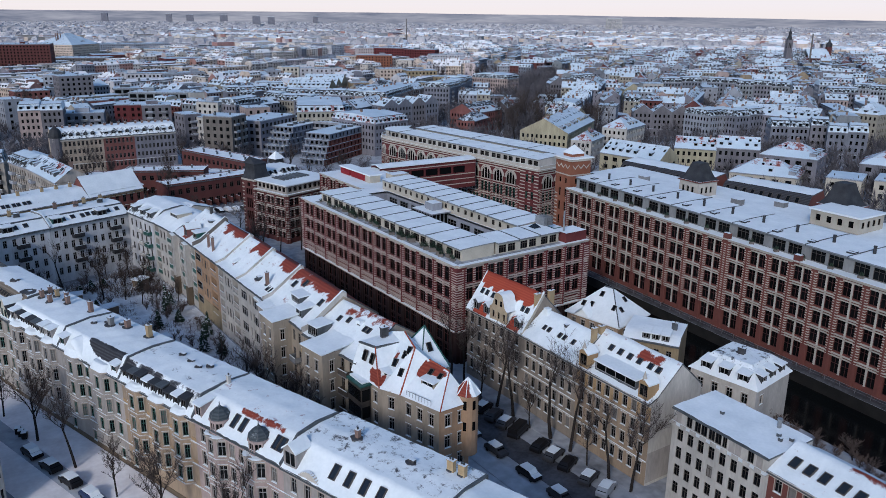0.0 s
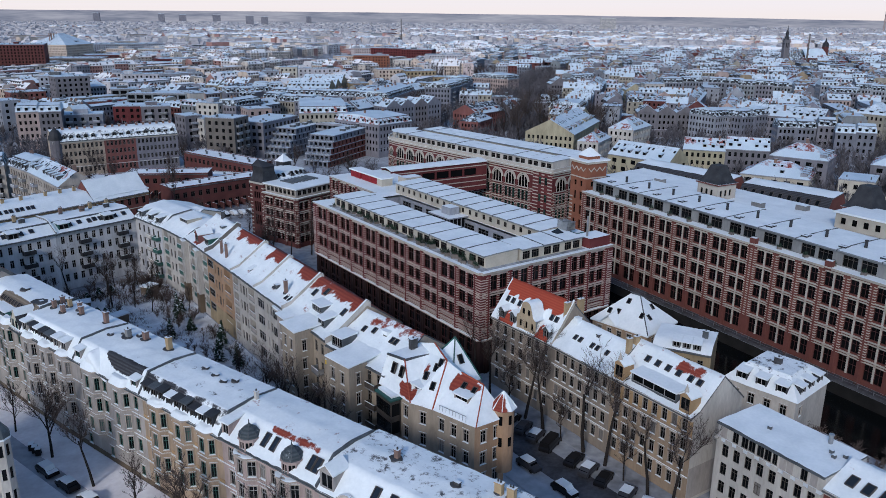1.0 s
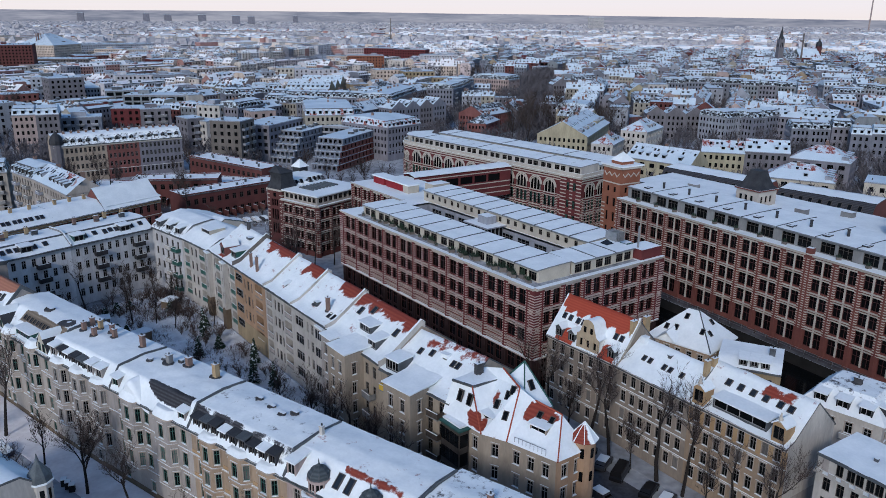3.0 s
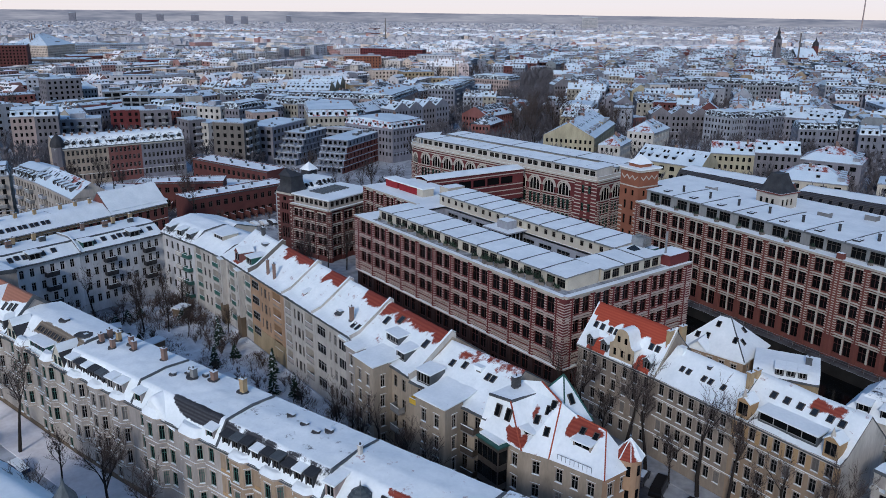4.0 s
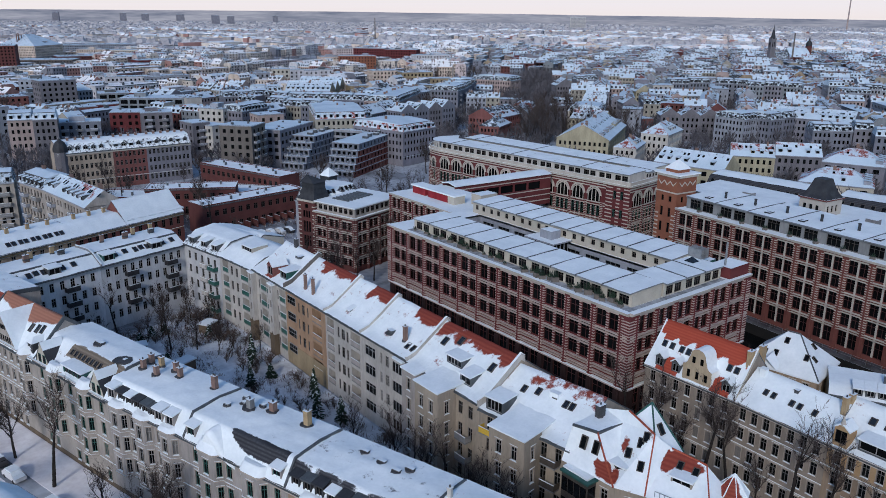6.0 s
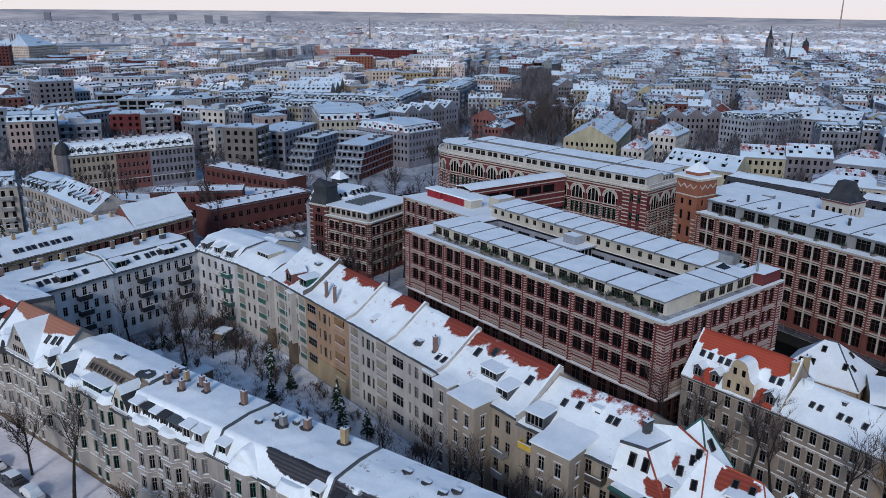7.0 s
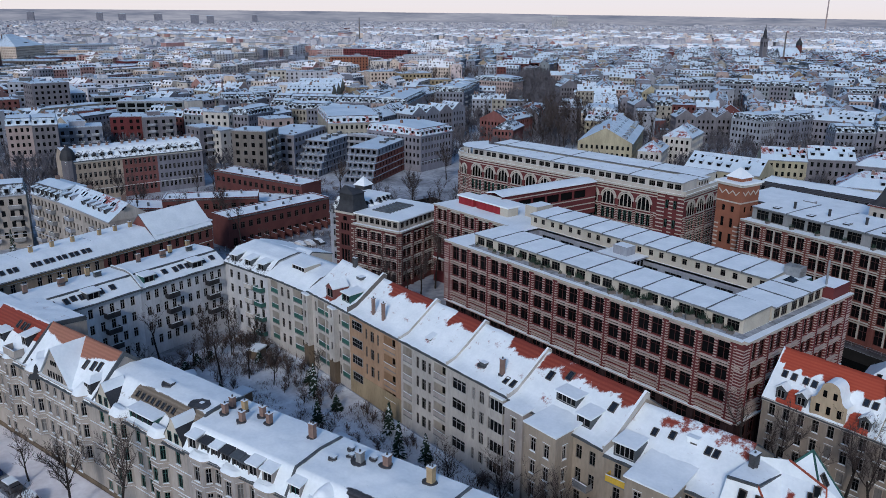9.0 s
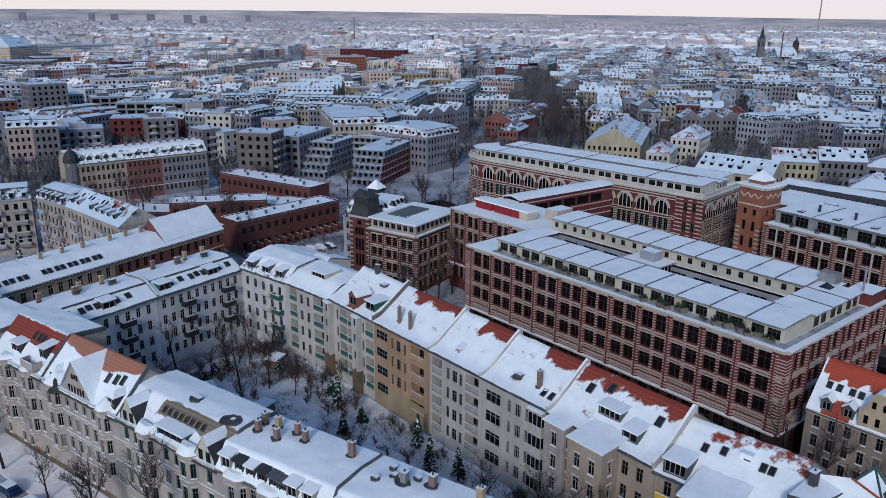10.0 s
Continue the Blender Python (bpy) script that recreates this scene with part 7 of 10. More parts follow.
for a, b in (((0, -S), (S, -S)), ((S, -S), (S, 0)), ((0, 0), (0, -S))):
    a, b = Vector(a), Vector(b)
    bm = bmesh.new()
    d = (b - a).normalized()
    for i in range(6):
        p, q = a + d * (0.5 + i * 1.0), a + d * (0.5 + (i + 1) * 1.0)
        z0, z1 = (25.4, 26.4) if i % 2 else (26.4, 25.4)
        n = Vector((d.y, -d.x)) * 0.12
        quad(bm, ((p.x + n.x, p.y + n.y, z0), (q.x + n.x, q.y + n.y, z1), (q.x + n.x, q.y + n.y, z1 + 0.35), (p.x + n.x, p.y + n.y, z0 + 0.35)))
        quad(bm, ((p.x, p.y, z0 + 0.35), (p.x + n.x, p.y + n.y, z0 + 0.35), (q.x + n.x, q.y + n.y, z1 + 0.35), (q.x, q.y, z1 + 0.35))[::-1])
    part("zigzag_frieze", bm, STONE, tw)
    bm = bmesh.new()
    obox(bm, a, b, 0.5, 0, 27.8, 28.4, 0)
    obox(bm, a, b, 0.2, 0, 23.6, 23.9, 0)
    for k in range(16):
        for s0, s1 in ((0.0, 1.3), (5.7, 7.0)):
            obox(bm, a + d * s0, a + d * s1, 0.06, 0, 1 + k * 1.1, 1.35 + k * 1.1, 0)
    part("stone_band", bm, STONE, tw)
bm = bmesh.new()
prism(bm, [(-0.7, -S - 0.7), (S + 0.7, -S - 0.7), (S + 0.7, 0.7), (-0.7, 0.7)], 28.4, 28.75)
part("roof_ledge", bm, SNOW, tw)
bm = bmesh.new()
prism(bm, [(1.4, -5.6), (5.6, -5.6), (5.6, -1.4), (1.4, -1.4)], 28.75, 29.6, 0)
cone(bm, [(1.1, -5.9), (5.9, -5.9), (5.9, -1.1), (1.1, -1.1)], 29.6, (3.5, -3.5, 32.0), 1)
part("roof_lantern", bm, [BRICK_T, SNOW], tw)

# long eastern block along the canal
EROWS = [(17.4, 2.85), (13.7, 2.85), (9.95, 2.85), (6.15, 2.85), (1.6, 3.3)]
ea = thing("factory", Matrix.Identity(4), "long orange-red brick mill with banded pilasters beside the canal", "factory", "brick works")
EA, EB, EC = Vector((east_x(156), 156)), Vector((east_x(99), 99.0)), Vector((east_x(-20), -20))
works_front(ea, EA, EB, 21.3, EROWS, 10, BRICK_O, STONE, floors=(17.0, 13.25, 9.5, 5.7), ledge=None, mw=0.36, m=0.5, pw=1.3, plain_mid=True, stripe_from=6.3)
works_front(ea, EB + Vector((0, -0.02)), EC, 21.3, EROWS, 22, BRICK_O, STONE, floors=(17.0, 13.25, 9.5, 5.7), ledge=None, mw=0.36, m=0.5, pw=1.3, plain_mid=True, stripe_from=6.3)
dE = (EC - EA).normalized()
nE = Vector((dE.y, -dE.x))
bm = bmesh.new()
a2, b2 = EA - nE * 24, EC - nE * 24
facade(bm, b2, a2, 0, 21.3)
facade(bm, a2, EA, 0, 21.3)
facade(bm, EC, b2, 0, 21.3)
part("wall", bm, BRICK_O, ea)
flat_roof(ea, [EA, EC, b2, a2][::1], 21.3)
attic_strip(ea, EA - nE * 2.3 + dE * 1.0, EC - nE * 2.3, 12.5, 21.3, 24.2, 19, P_CONC, arch=0.25, back=False)
for i in range(10):
    for k, dv in enumerate((4.5, 7.5)):
        q = EA - nE * dv + dE * (6 + i * 8.6 + k * 2.5)
        bm = bmesh.new()
        if k:
            lathe(bm, 0, 0, [(0.32, 0), (0.3, 1.5), (0.36, 1.5), (0.36, 1.7)], 10)
        else:
            box(bm, -0.9, -0.1, -0.7, 0.7, 0, 0.35, 0, 1)
            box(bm, 0.2, 1.0, -0.7, 0.7, 0, 0.35, 0, 1)
        part("roof_vent", bm, [SLATE, SNOW], ea, "", Matrix.Translation((q.x, q.y, 24.5)))
for q in (EB, EB + dE * 18):
    bm = bmesh.new()
    box(bm, q.x - 0.6, q.x + 0.5, q.y - 0.7, q.y + 0.7, 20.8, 22.6, 0, 1)
    part("corner_pier", bm, [BRICK_O, SNOW], ea)
bm = bmesh.new()
for i in range(40):
    q = EA + dE * (3 + i * 3.2) + nE * 2.0
    box(bm, q.x - 0.04, q.x + 0.04, q.y - 0.04, q.y + 0.04, 0.5, 1.5)
for i in range(39):
    q, r = EA + dE * (3 + i * 3.2) + nE * 2.0, EA + dE * (6.2 + i * 3.2) + nE * 2.0
    obox(bm, q, r, 0.02, 0.02, 1.45, 1.5)
    obox(bm, q, r, 0.02, 0.02, 0.95, 0.99)
tagged(part("quay_railing", bm, STEEL), "steel railing along the canal quay", "railing")


# slate pyramid towers on the rear wing and the dormered wing behind
def slate_tower(x, y, s, z, top, a):
    t = thing("tower", pose(x, y, 0, 0, 0, a), "pale brick corner tower with a slate bell roof", "tower", "slate roofed towers")
    bm = bmesh.new()
    for p, q in (((-s, -s), (s, -s)), ((s, -s), (s, s)), ((s, s), (-s, s)), ((-s, s), (-s, -s))):
        facade(bm, p, q, 0, z, [(1.0 + i * 1.7, 1.9 + i * 1.7, z - 3.0, z - 1.3, 0.25, 1) for i in range(int((2 * s - 1) / 1.7))])
    part("wall", bm, [STONE, GLASS], t)
    bm = bmesh.new()
    prism(bm, [(-s - 0.4, -s - 0.4), (s + 0.4, -s - 0.4), (s + 0.4, s + 0.4), (-s - 0.4, s + 0.4)], z, z + 0.35, 0, 1)
    part("cornice", bm, [BRICK_O, SNOW], t)
    bm = bmesh.new()
    n = 7
    rows = []
    for i in range(n):
        f = i / (n - 1)
        r = s * (1.05 - 0.62 * f ** 0.6)
        zz = z + 0.35 + (top - z) * f
        rows.append([bm.verts.new((sx * r, sy * r, zz)) for sx, sy in ((-1, -1), (1, -1), (1, 1), (-1, 1))])
    for a_, b_ in zip(rows, rows[1:]):
        for k in range(4):
            bm.faces.new((a_[k], a_[(k + 1) % 4], b_[(k + 1) % 4], b_[k]))
    bm.faces.new(rows[-1])
    part("roof", bm, SLATE, t)


slate_tower(178.5, 133.5, 3.5, 24.4, 29.0, -6)
slate_tower(186.5, 97.0, 3.8, 23.6, 29.0, -6)
dw = [(-0.3, 17.6), (2.4, 21.4), (9.0, 22.2), (12.3, 17.6)]
for p, q in (((192.6, 176), (194.0, 142.0)), ((194.4, 137.6), (197.0, 112.0))):
    h, L = house("brick wing with a dark slate mansard and pale roof windows", p, q, 12, 17.5, dw, BRICK_O, ROOF_SLATE, grid((Vector(q) - Vector(p)).length, 9, 1.6, [(13.6, 2.2), (9.8, 2.2)], 0.6), (), name="factory_wing", category="factory", group="brick works", sill=False, bare=lambda u, v, z: 1.2 if v < 2.5 else 0.0)
    for i in range(int(L / 2.6)):
        roof_window(h, (1.6 + i * 2.6, 0.7, 19.1), (0, -0.82, 0.57), 1.1, 1.7)
h, L = house("flat-roofed rear hall of the brick works", (175.6, 172), (171.0, 60), 17, 20.2, [(-0.2, 20.4), (17.2, 20.8)], BRICK_O, ROOF_SNOW, (), (), (), (), name="factory_hall", category="factory", group="brick works", sill=False, cornice=False)
for u, v in ((18, 5), (36, 9), (52, 4), (60, 11), (80, 6), (96, 10)):
    bm = bmesh.new()
    box(bm, u - 1.4, u + 1.4, v - 1, v + 1, 20.4, 21.9, 0, 1)
    part("roof_plant", bm, [P_CONC, SNOW], h)
bm = bmesh.new()
for p, q in (((74, 2), (86, 2)), ((86, 2), (86, 12)), ((86, 12), (74, 12)), ((74, 12), (74, 2))):
    facade(bm, p, q, 20.6, 24.2, grid((Vector(q) - Vector(p)).length, 4, 1.2, [(21.8, 1.5)], 0.6, depth=0.2))
prism(bm, [(73.6, 1.6), (86.4, 1.6), (86.4, 12.4), (73.6, 12.4)], 24.2, 24.6, 1)
prism(bm, [(74.3, 2.3), (85.7, 2.3), (85.7, 11.7), (74.3, 11.7)], 20.7, 24.1, 2)
part("roof_house", bm, [CREAM, SNOW, GLASS], h)

# banded block with a dark mansard beside the yard
bb = thing("apartment_block", Matrix.Identity(4), "dark red banded brick block with a flat snowy roof", "apartment block", "brick works")
B0, B1, B2 = Vector((87.6, 228.8)), Vector((91.6, 214.2)), Vector((110.5, 219.8))
works_front(bb, B0, B1, 15.2, [(11.6, 2.2), (8.2, 2.2), (4.8, 2.2), (1.4, 2.2)], 3, BRICK_D, STONE, m=0.4, pw=0.9, mw=0.4, floors=(11, 7.6, 4.2))
works_front(bb, B1, B2, 15.2, [(11.6, 2.2), (8.2, 2.2), (4.8, 2.2), (1.4, 2.2)], 4, BRICK_D, STONE, m=0.4, pw=0.9, mw=0.4, floors=(11, 7.6, 4.2))
B3 = B2 + (B0 - B1)
bm = bmesh.new()
facade(bm, B2, B3, 0, 15.2)
facade(bm, B3, B0, 0, 15.2)
part("wall", bm, BRICK_D, bb)
flat_roof(bb, [B0, B1, B2, B3], 15.2)
c = (B0 + B2) / 2
bm = bmesh.new()
u, v = (B2 - B1).normalized(), (B0 - B1).normalized()
q = [c - u * 9.4 - v * 7.1, c + u * 9.4 - v * 7.1, c + u * 9.4 + v * 7.1, c - u * 9.4 + v * 7.1]
for a, b in zip(q, q[1:] + q[:1]):
    ln = (b - a).length
    hs = grid(ln, int(ln / 1.9), 1.3, [(15.8, 1.4)], 0.4)
    facade(bm, a, b, 15.2, 17.7, hs)
    put_windows(bb, a, b, hs, FRAME_D, "cross", False, 0.05, True)
part("roof_storey", bm, P_WARM, bb)
bm = bmesh.new()
q = [c - u * 10 - v * 7.7, c + u * 10 - v * 7.7, c + u * 10 + v * 7.7, c - u * 10 + v * 7.7]
prism(bm, q, 17.7, 18.0)
part("flat_roof", bm, SNOW, bb)
for i in range(8):
    bm = bmesh.new()
    p = c + u * (-5 + i * 1.4)
    obox(bm, p - v * 1, p + v * 5, 0.3, 0.3, 18.0, 18.35)
    part("roof_rib", bm, LEAD, bb)
# mansard block with a corner tower, behind the banded block
m, _ = place(B0, B0 + (B2 - B1))
h = thing("apartment_block", m, "brick block with half-snowy slate mansard and a dark corner tower", "apartment block", "brick works")
ML, MD, MZ = 20.5, 14.0, 14.6
MROW4 = [(11.4, 2.0), (8.1, 2.0), (4.8, 2.0), (1.5, 2.0)]
bm = bmesh.new()
for a, b in (((6.2, 0), (ML, 0)), ((ML, 0), (ML, MD)), ((ML, MD), (6.2, MD)), ((6.2, MD), (6.2, 6.4))):
    hs = grid((Vector(b) - Vector(a)).length, max(2, int((Vector(b) - Vector(a)).length / 2.4)), 1.1, MROW4, 0.5)
    facade(bm, a, b, 0, MZ, hs)
    put_windows(h, a, b, hs, FRAME_W, "cross", False, 0.05, True)
part("wall", bm, C_WHITE, h)
lo = [(5.9, -0.3, MZ), (ML + 0.3, -0.3, MZ), (ML + 0.3, MD + 0.3, MZ), (5.9, MD + 0.3, MZ)]
hi = [(7.0, 2.8, 19.4), (ML - 1.6, 2.8, 19.4), (ML - 1.6, MD - 2.4, 19.4), (7.0, MD - 2.4, 19.4)]
slopes(h, [[lo[i], lo[(i + 1) % 4], hi[(i + 1) % 4], hi[i]] for i in range(4)] + [hi], ROOF_SLATE, lambda x, y, z: 0.52 if z < 18.8 else 0.3, name="mansard")
for u in (8.4, 11.2, 14.0, 16.8):
    dormer(h, u, 0.1, MZ + 0.3, 2.0, 2.4, 2.4, LEAD, "pitch" if u < 12 else "flat", FRAME_W)
dormer(h, 10.4, -1.6, 13.4, 3.6, 2.6, 4.2, LEAD, "pitch", FRAME_D)
for u in (8.0, 10.0, 13.6, 15.4, 17.2):
    roof_window(h, (u, 1.9, 18.0), (0, -0.84, 0.54), 1.0, 1.3)
bm = bmesh.new()
for a, b in (((0, 0), (6.2, 0)), ((6.2, 0), (6.2, 6.4)), ((6.2, 6.4), (0, 6.4)), ((0, 6.4), (0, 0))):
    ln = (Vector(b) - Vector(a)).length
    facade(bm, a, b, 0, 17.6, [(ln / 2 + c - 0.42, ln / 2 + c + 0.42, z, z + hh, 0.3, 1) for c in (-1.0, 0.0, 1.0) for z, hh in ((12.6, 2.0), (8.4, 3.2), (4.2, 3.2))] + [(ln / 2 - 0.7, ln / 2 + 0.7, 15.3, 16.5, 0.3, 1)])
    for k in range(13):
        obox(bm, Vector(a), Vector(a).lerp(Vector(b), 0.16), 0.06, 0, 1.4 + k * 1.2, 1.7 + k * 1.2, 2)
        obox(bm, Vector(b).lerp(Vector(a), 0.16), Vector(b), 0.06, 0, 1.4 + k * 1.2, 1.7 + k * 1.2, 2)
    obox(bm, a, b, 0.35, 0, 17.2, 17.7, 2)
part("corner_tower", bm, [BRICK_D, GLASS, STONE], h)
bm = bmesh.new()
lathe(bm, 3.1, 3.2, [(4.5, 17.7), (3.6, 19.4), (3.3, 20.6)], 4, 0)
bmesh.ops.rotate(bm, verts=bm.verts, cent=(3.1, 3.2, 0), matrix=Matrix.Rotation(math.pi / 4, 3, "Z"))
prism(bm, [(0.8, 0.9), (5.4, 0.9), (5.4, 5.5), (0.8, 5.5)], 20.6, 22.4)
cone(bm, [(0.4, 0.5), (5.8, 0.5), (5.8, 5.9), (0.4, 5.9)], 22.4, (2.0, 4.6, 24.4), 0)
part("tower_roof", bm, SLATE, h, "dark slate tower roof with a slanted top")
bm = bmesh.new()
prism(bm, [(ML - 3.4, MD - 3.4), (ML, MD - 3.4), (ML, MD), (ML - 3.4, MD)], MZ, 20.6, 0)
cone(bm, [(ML - 3.8, MD - 3.8), (ML + 0.4, MD - 3.8), (ML + 0.4, MD + 0.4), (ML - 3.8, MD + 0.4)], 20.6, (ML - 1.7, MD - 1.7, 23.0), 1)
part("corner_turret", bm, [SLATE, SNOW], h)


# low red brick yard buildings
def low_block(label, p0, p1, D, z, wall=BRICK_D, n=None, rows=((5.6, 1.9), (0.4, 2.6))):
    L = (Vector(p1) - Vector(p0)).length
    n = n or max(2, int(L / 2.9))
    h, L = house(label, p0, p1, D, z, [(-0.1, z + 0.1), (D + 0.1, z + 0.25)], wall, ROOF_SNOW, grid(L, n, 1.5, rows, 0.6), (), grid(D, 3, 1.5, rows, 0.8), grid(D, 3, 1.5, rows, 0.8), cornice=False, sill=False, sash=FRAME_D, name="brick_block", category="building", group="low brick yard buildings")
    bm = bmesh.new()
    for a, b in (((0, 0), (L, 0)), ((L, 0), (L, D)), ((L, D), (0, D)), ((0, D), (0, 0))):
        obox(bm, a, b, 0.06, 0.3, z - 0.1, z + 0.5, 0, 1)
    part("parapet", bm, [wall, SNOW], h)
    for i in range(max(2, int(L / 5))):
        bm = bmesh.new()
        u, v = 2 + i * (L - 3) / max(2, int(L / 5)), D * (0.35 + 0.3 * (i % 2))
        box(bm, u - 0.3, u + 0.3, v - 0.3, v + 0.3, z + 0.1, z + 0.8 + 0.3 * (i % 3), 0, 1 if i % 3 else 0)
        part("roof_vent", bm, [LEAD, SNOW], h)
    if z > 8:
        for i in range(n):
            bm = bmesh.new()
            u = 0.6 + (L - 1.2) * (i + 1) / n
            box(bm, u - 0.12, u + 0.12, -3.0, 0, 0, 2.4, 0, 1)
            part("garden_fin", bm, [wall, SNOW], h)
    return h, L


low_block("low red brick block with a flat snowy roof", (99.5, 345.0), (112.5, 301.0), 10, 9.2)
low_block("low red brick block with a flat snowy roof", (72.6, 273.6), (110.5, 279.2), 9, 9.2)
low_block("low red brick terrace with a flat snowy roof", (66.0, 309.0), (92.5, 294.5), 10, 9.0)
low_block("low red brick sheds with snowy roofs", (52, 322), (66, 309.5), 12, 6.0, BRICK_D, rows=((1.2, 2.6),))
low_block("low flat-roofed building with a snowy roof", (93, 308), (108, 290), 12, 5.2, P_CONC, rows=((1.2, 2.6),))

# ochre and red row north of the garden yard
yp = [(-0.35, 13.0), (3.4, 15.8), (9.8, 16.1)]
for label, a, b, wall, bb_, big in (("ochre house row with arched windows and roof lights", (-12, 233.8), (13, 242.0), P_AMBER, FRAME_W, 0), ("ochre house row with arched windows and roof lights", (13, 242.0), (29.5, 247.3), P_AMBER, FRAME_W, 0), ("red brick house row with arched windows", (29.5, 247.3), (43.5, 252.0), BRICK_O, FRAME_D, 0), ("red brick house with a tall snowy roof and dormers", (43.5, 252.0), (61.0, 258.0), BRICK_O, FRAME_D, 1)):
    L = (Vector(b) - Vector(a)).length
    pr = yp if not big else [(-0.35, 13.0), (5.6, 18.8), (10.5, 13.6)]
    h, L = house(label, a, b, 9.5 if not big else 10, 13.0, pr, wall, ROOF_SNOW, grid(L, int(L / 2.4), 1.1, [(9.6, 2.2), (5.8, 2.2), (2.0, 2.2)], 0.5), (), (), grid(9.5, 3, 1.1, [(8.6, 2.2), (4.8, 2.2)], 0.6) if big else (), trim=BRICK_Y, bands=(8.6, 12.0), sill=False, group="houses north of the yard", sash=bb_)
    for i in range(int(L / 3)):
        if big:
            dormer(h, 2 + i * 3.2, 0.6, 12.6, 2.0, 1.3, 2.6, LEAD, "flat")
        elif wall is not BRICK_O:
            skylight(h, 1.6 + i * 3, 1.0, pr, 1.0, 1.3)
            skylight(h, 2.9 + i * 3, 1.0, pr, 1.0, 1.3)
    if not big:
        for i in range(3):
            chimney(h, 4 + i * L / 3.4, 6.4, 15.7, 1.5, 0.8, 0.6, CHIM_Y, 0.5)
# ---- apartment blocks and houses of the town behind ----
class Heap:
    """Collects vertices and faces for one large joined mesh."""

    def __init__(self):
        self.v, self.f, self.m = [], [], []

    def add(self, pts, mi):
        k = len(self.v)
        self.v += pts
        self.f.append(tuple(range(k, k + len(pts))))
        self.m.append(mi)

    def block(self, P, x0, x1, y0, y1, z0, z1, side, top):
        """A box without a bottom, through the placing function P."""
        for a, b in (((x0, y0), (x1, y0)), ((x1, y0), (x1, y1)), ((x1, y1), (x0, y1)), ((x0, y1), (x0, y0))):
            self.add([P(*a, z0), P(*b, z0), P(*b, z1), P(*a, z1)], side)
        self.add([P(x0, y0, z1), P(x1, y0, z1), P(x1, y1, z1), P(x0, y1, z1)], top)

    def link(self, name, mats, parent=None):
        me = bpy.data.meshes.new(name)
        me.from_pydata(self.v, [], self.f)
        for x in mats:
            me.materials.append(x)
        me.polygons.foreach_set("material_index", self.m)
        ob = new(name, me)
        ob.parent = parent
        return ob


# snow tones of the town roofs, dimmed as if under cloud
SHADE_TONES = ((0.5, 0.59, 0.67), (0.68, 0.75, 0.82))
PATCH_RED = snowy("half_snowy_red_tiles", (0.2, 0.04, 0.028), (0.33, 0.08, 0.05), cover=0.03, scale=0.3, snow=SHADE_TONES)
PATCH_SLATE = snowy("half_snowy_slates", (0.035, 0.038, 0.045), (0.1, 0.105, 0.115), cover=-0.03, scale=0.45, snow=SHADE_TONES)
PATCH_SNOW = snowy("thinly_broken_snow", (0.05, 0.052, 0.058), (0.14, 0.145, 0.155), cover=0.1, scale=0.5, snow=SHADE_TONES)
# slots of the roof meshes
R_SNOW, R_WALL, R_TILE, R_GLASS, R_LEAD, R_CHIM, R_WHITE = range(7)
brng = random.Random(21)


def roof_dormer(hp, P, u, v, z, w, hh, back, sgn=1, side=R_LEAD):
    """A small dormer inside a roof mesh: framed glass face at v, cheeks, and a snowy lid; sgn tells which way it runs back."""
    e = v + sgn * back
    hp.add([P(u - w / 2, v, z), P(u + w / 2, v, z), P(u + w / 2, v, z + hh), P(u - w / 2, v, z + hh)], side)
    o = v - sgn * 0.04
    hp.add([P(u - w / 2 + 0.18, o, z + 0.3), P(u + w / 2 - 0.18, o, z + 0.3), P(u + w / 2 - 0.18, o, z + hh - 0.15), P(u - w / 2 + 0.18, o, z + hh - 0.15)], R_GLASS)
    for s in (-1, 1):
        hp.add([P(u + s * w / 2, v, z - 0.3), P(u + s * w / 2, v, z + hh), P(u + s * w / 2, e, z + hh + 0.3), P(u + s * w / 2, e, z - 0.3)], side)
    t, q = 0.16, v - sgn * 0.2
    hp.add([P(u - w / 2 - t, q, z + hh + 0.18), P(u + w / 2 + t, q, z + hh + 0.18), P(u + w / 2 + t, e, z + hh + 0.5), P(u - w / 2 - t, e, z + hh + 0.5)], R_SNOW)
    hp.add([P(u - w / 2 - t, q, z + hh - 0.02), P(u + w / 2 + t, q, z + hh - 0.02), P(u + w / 2 + t, q, z + hh + 0.18), P(u - w / 2 - t, q, z + hh + 0.18)], R_SNOW)


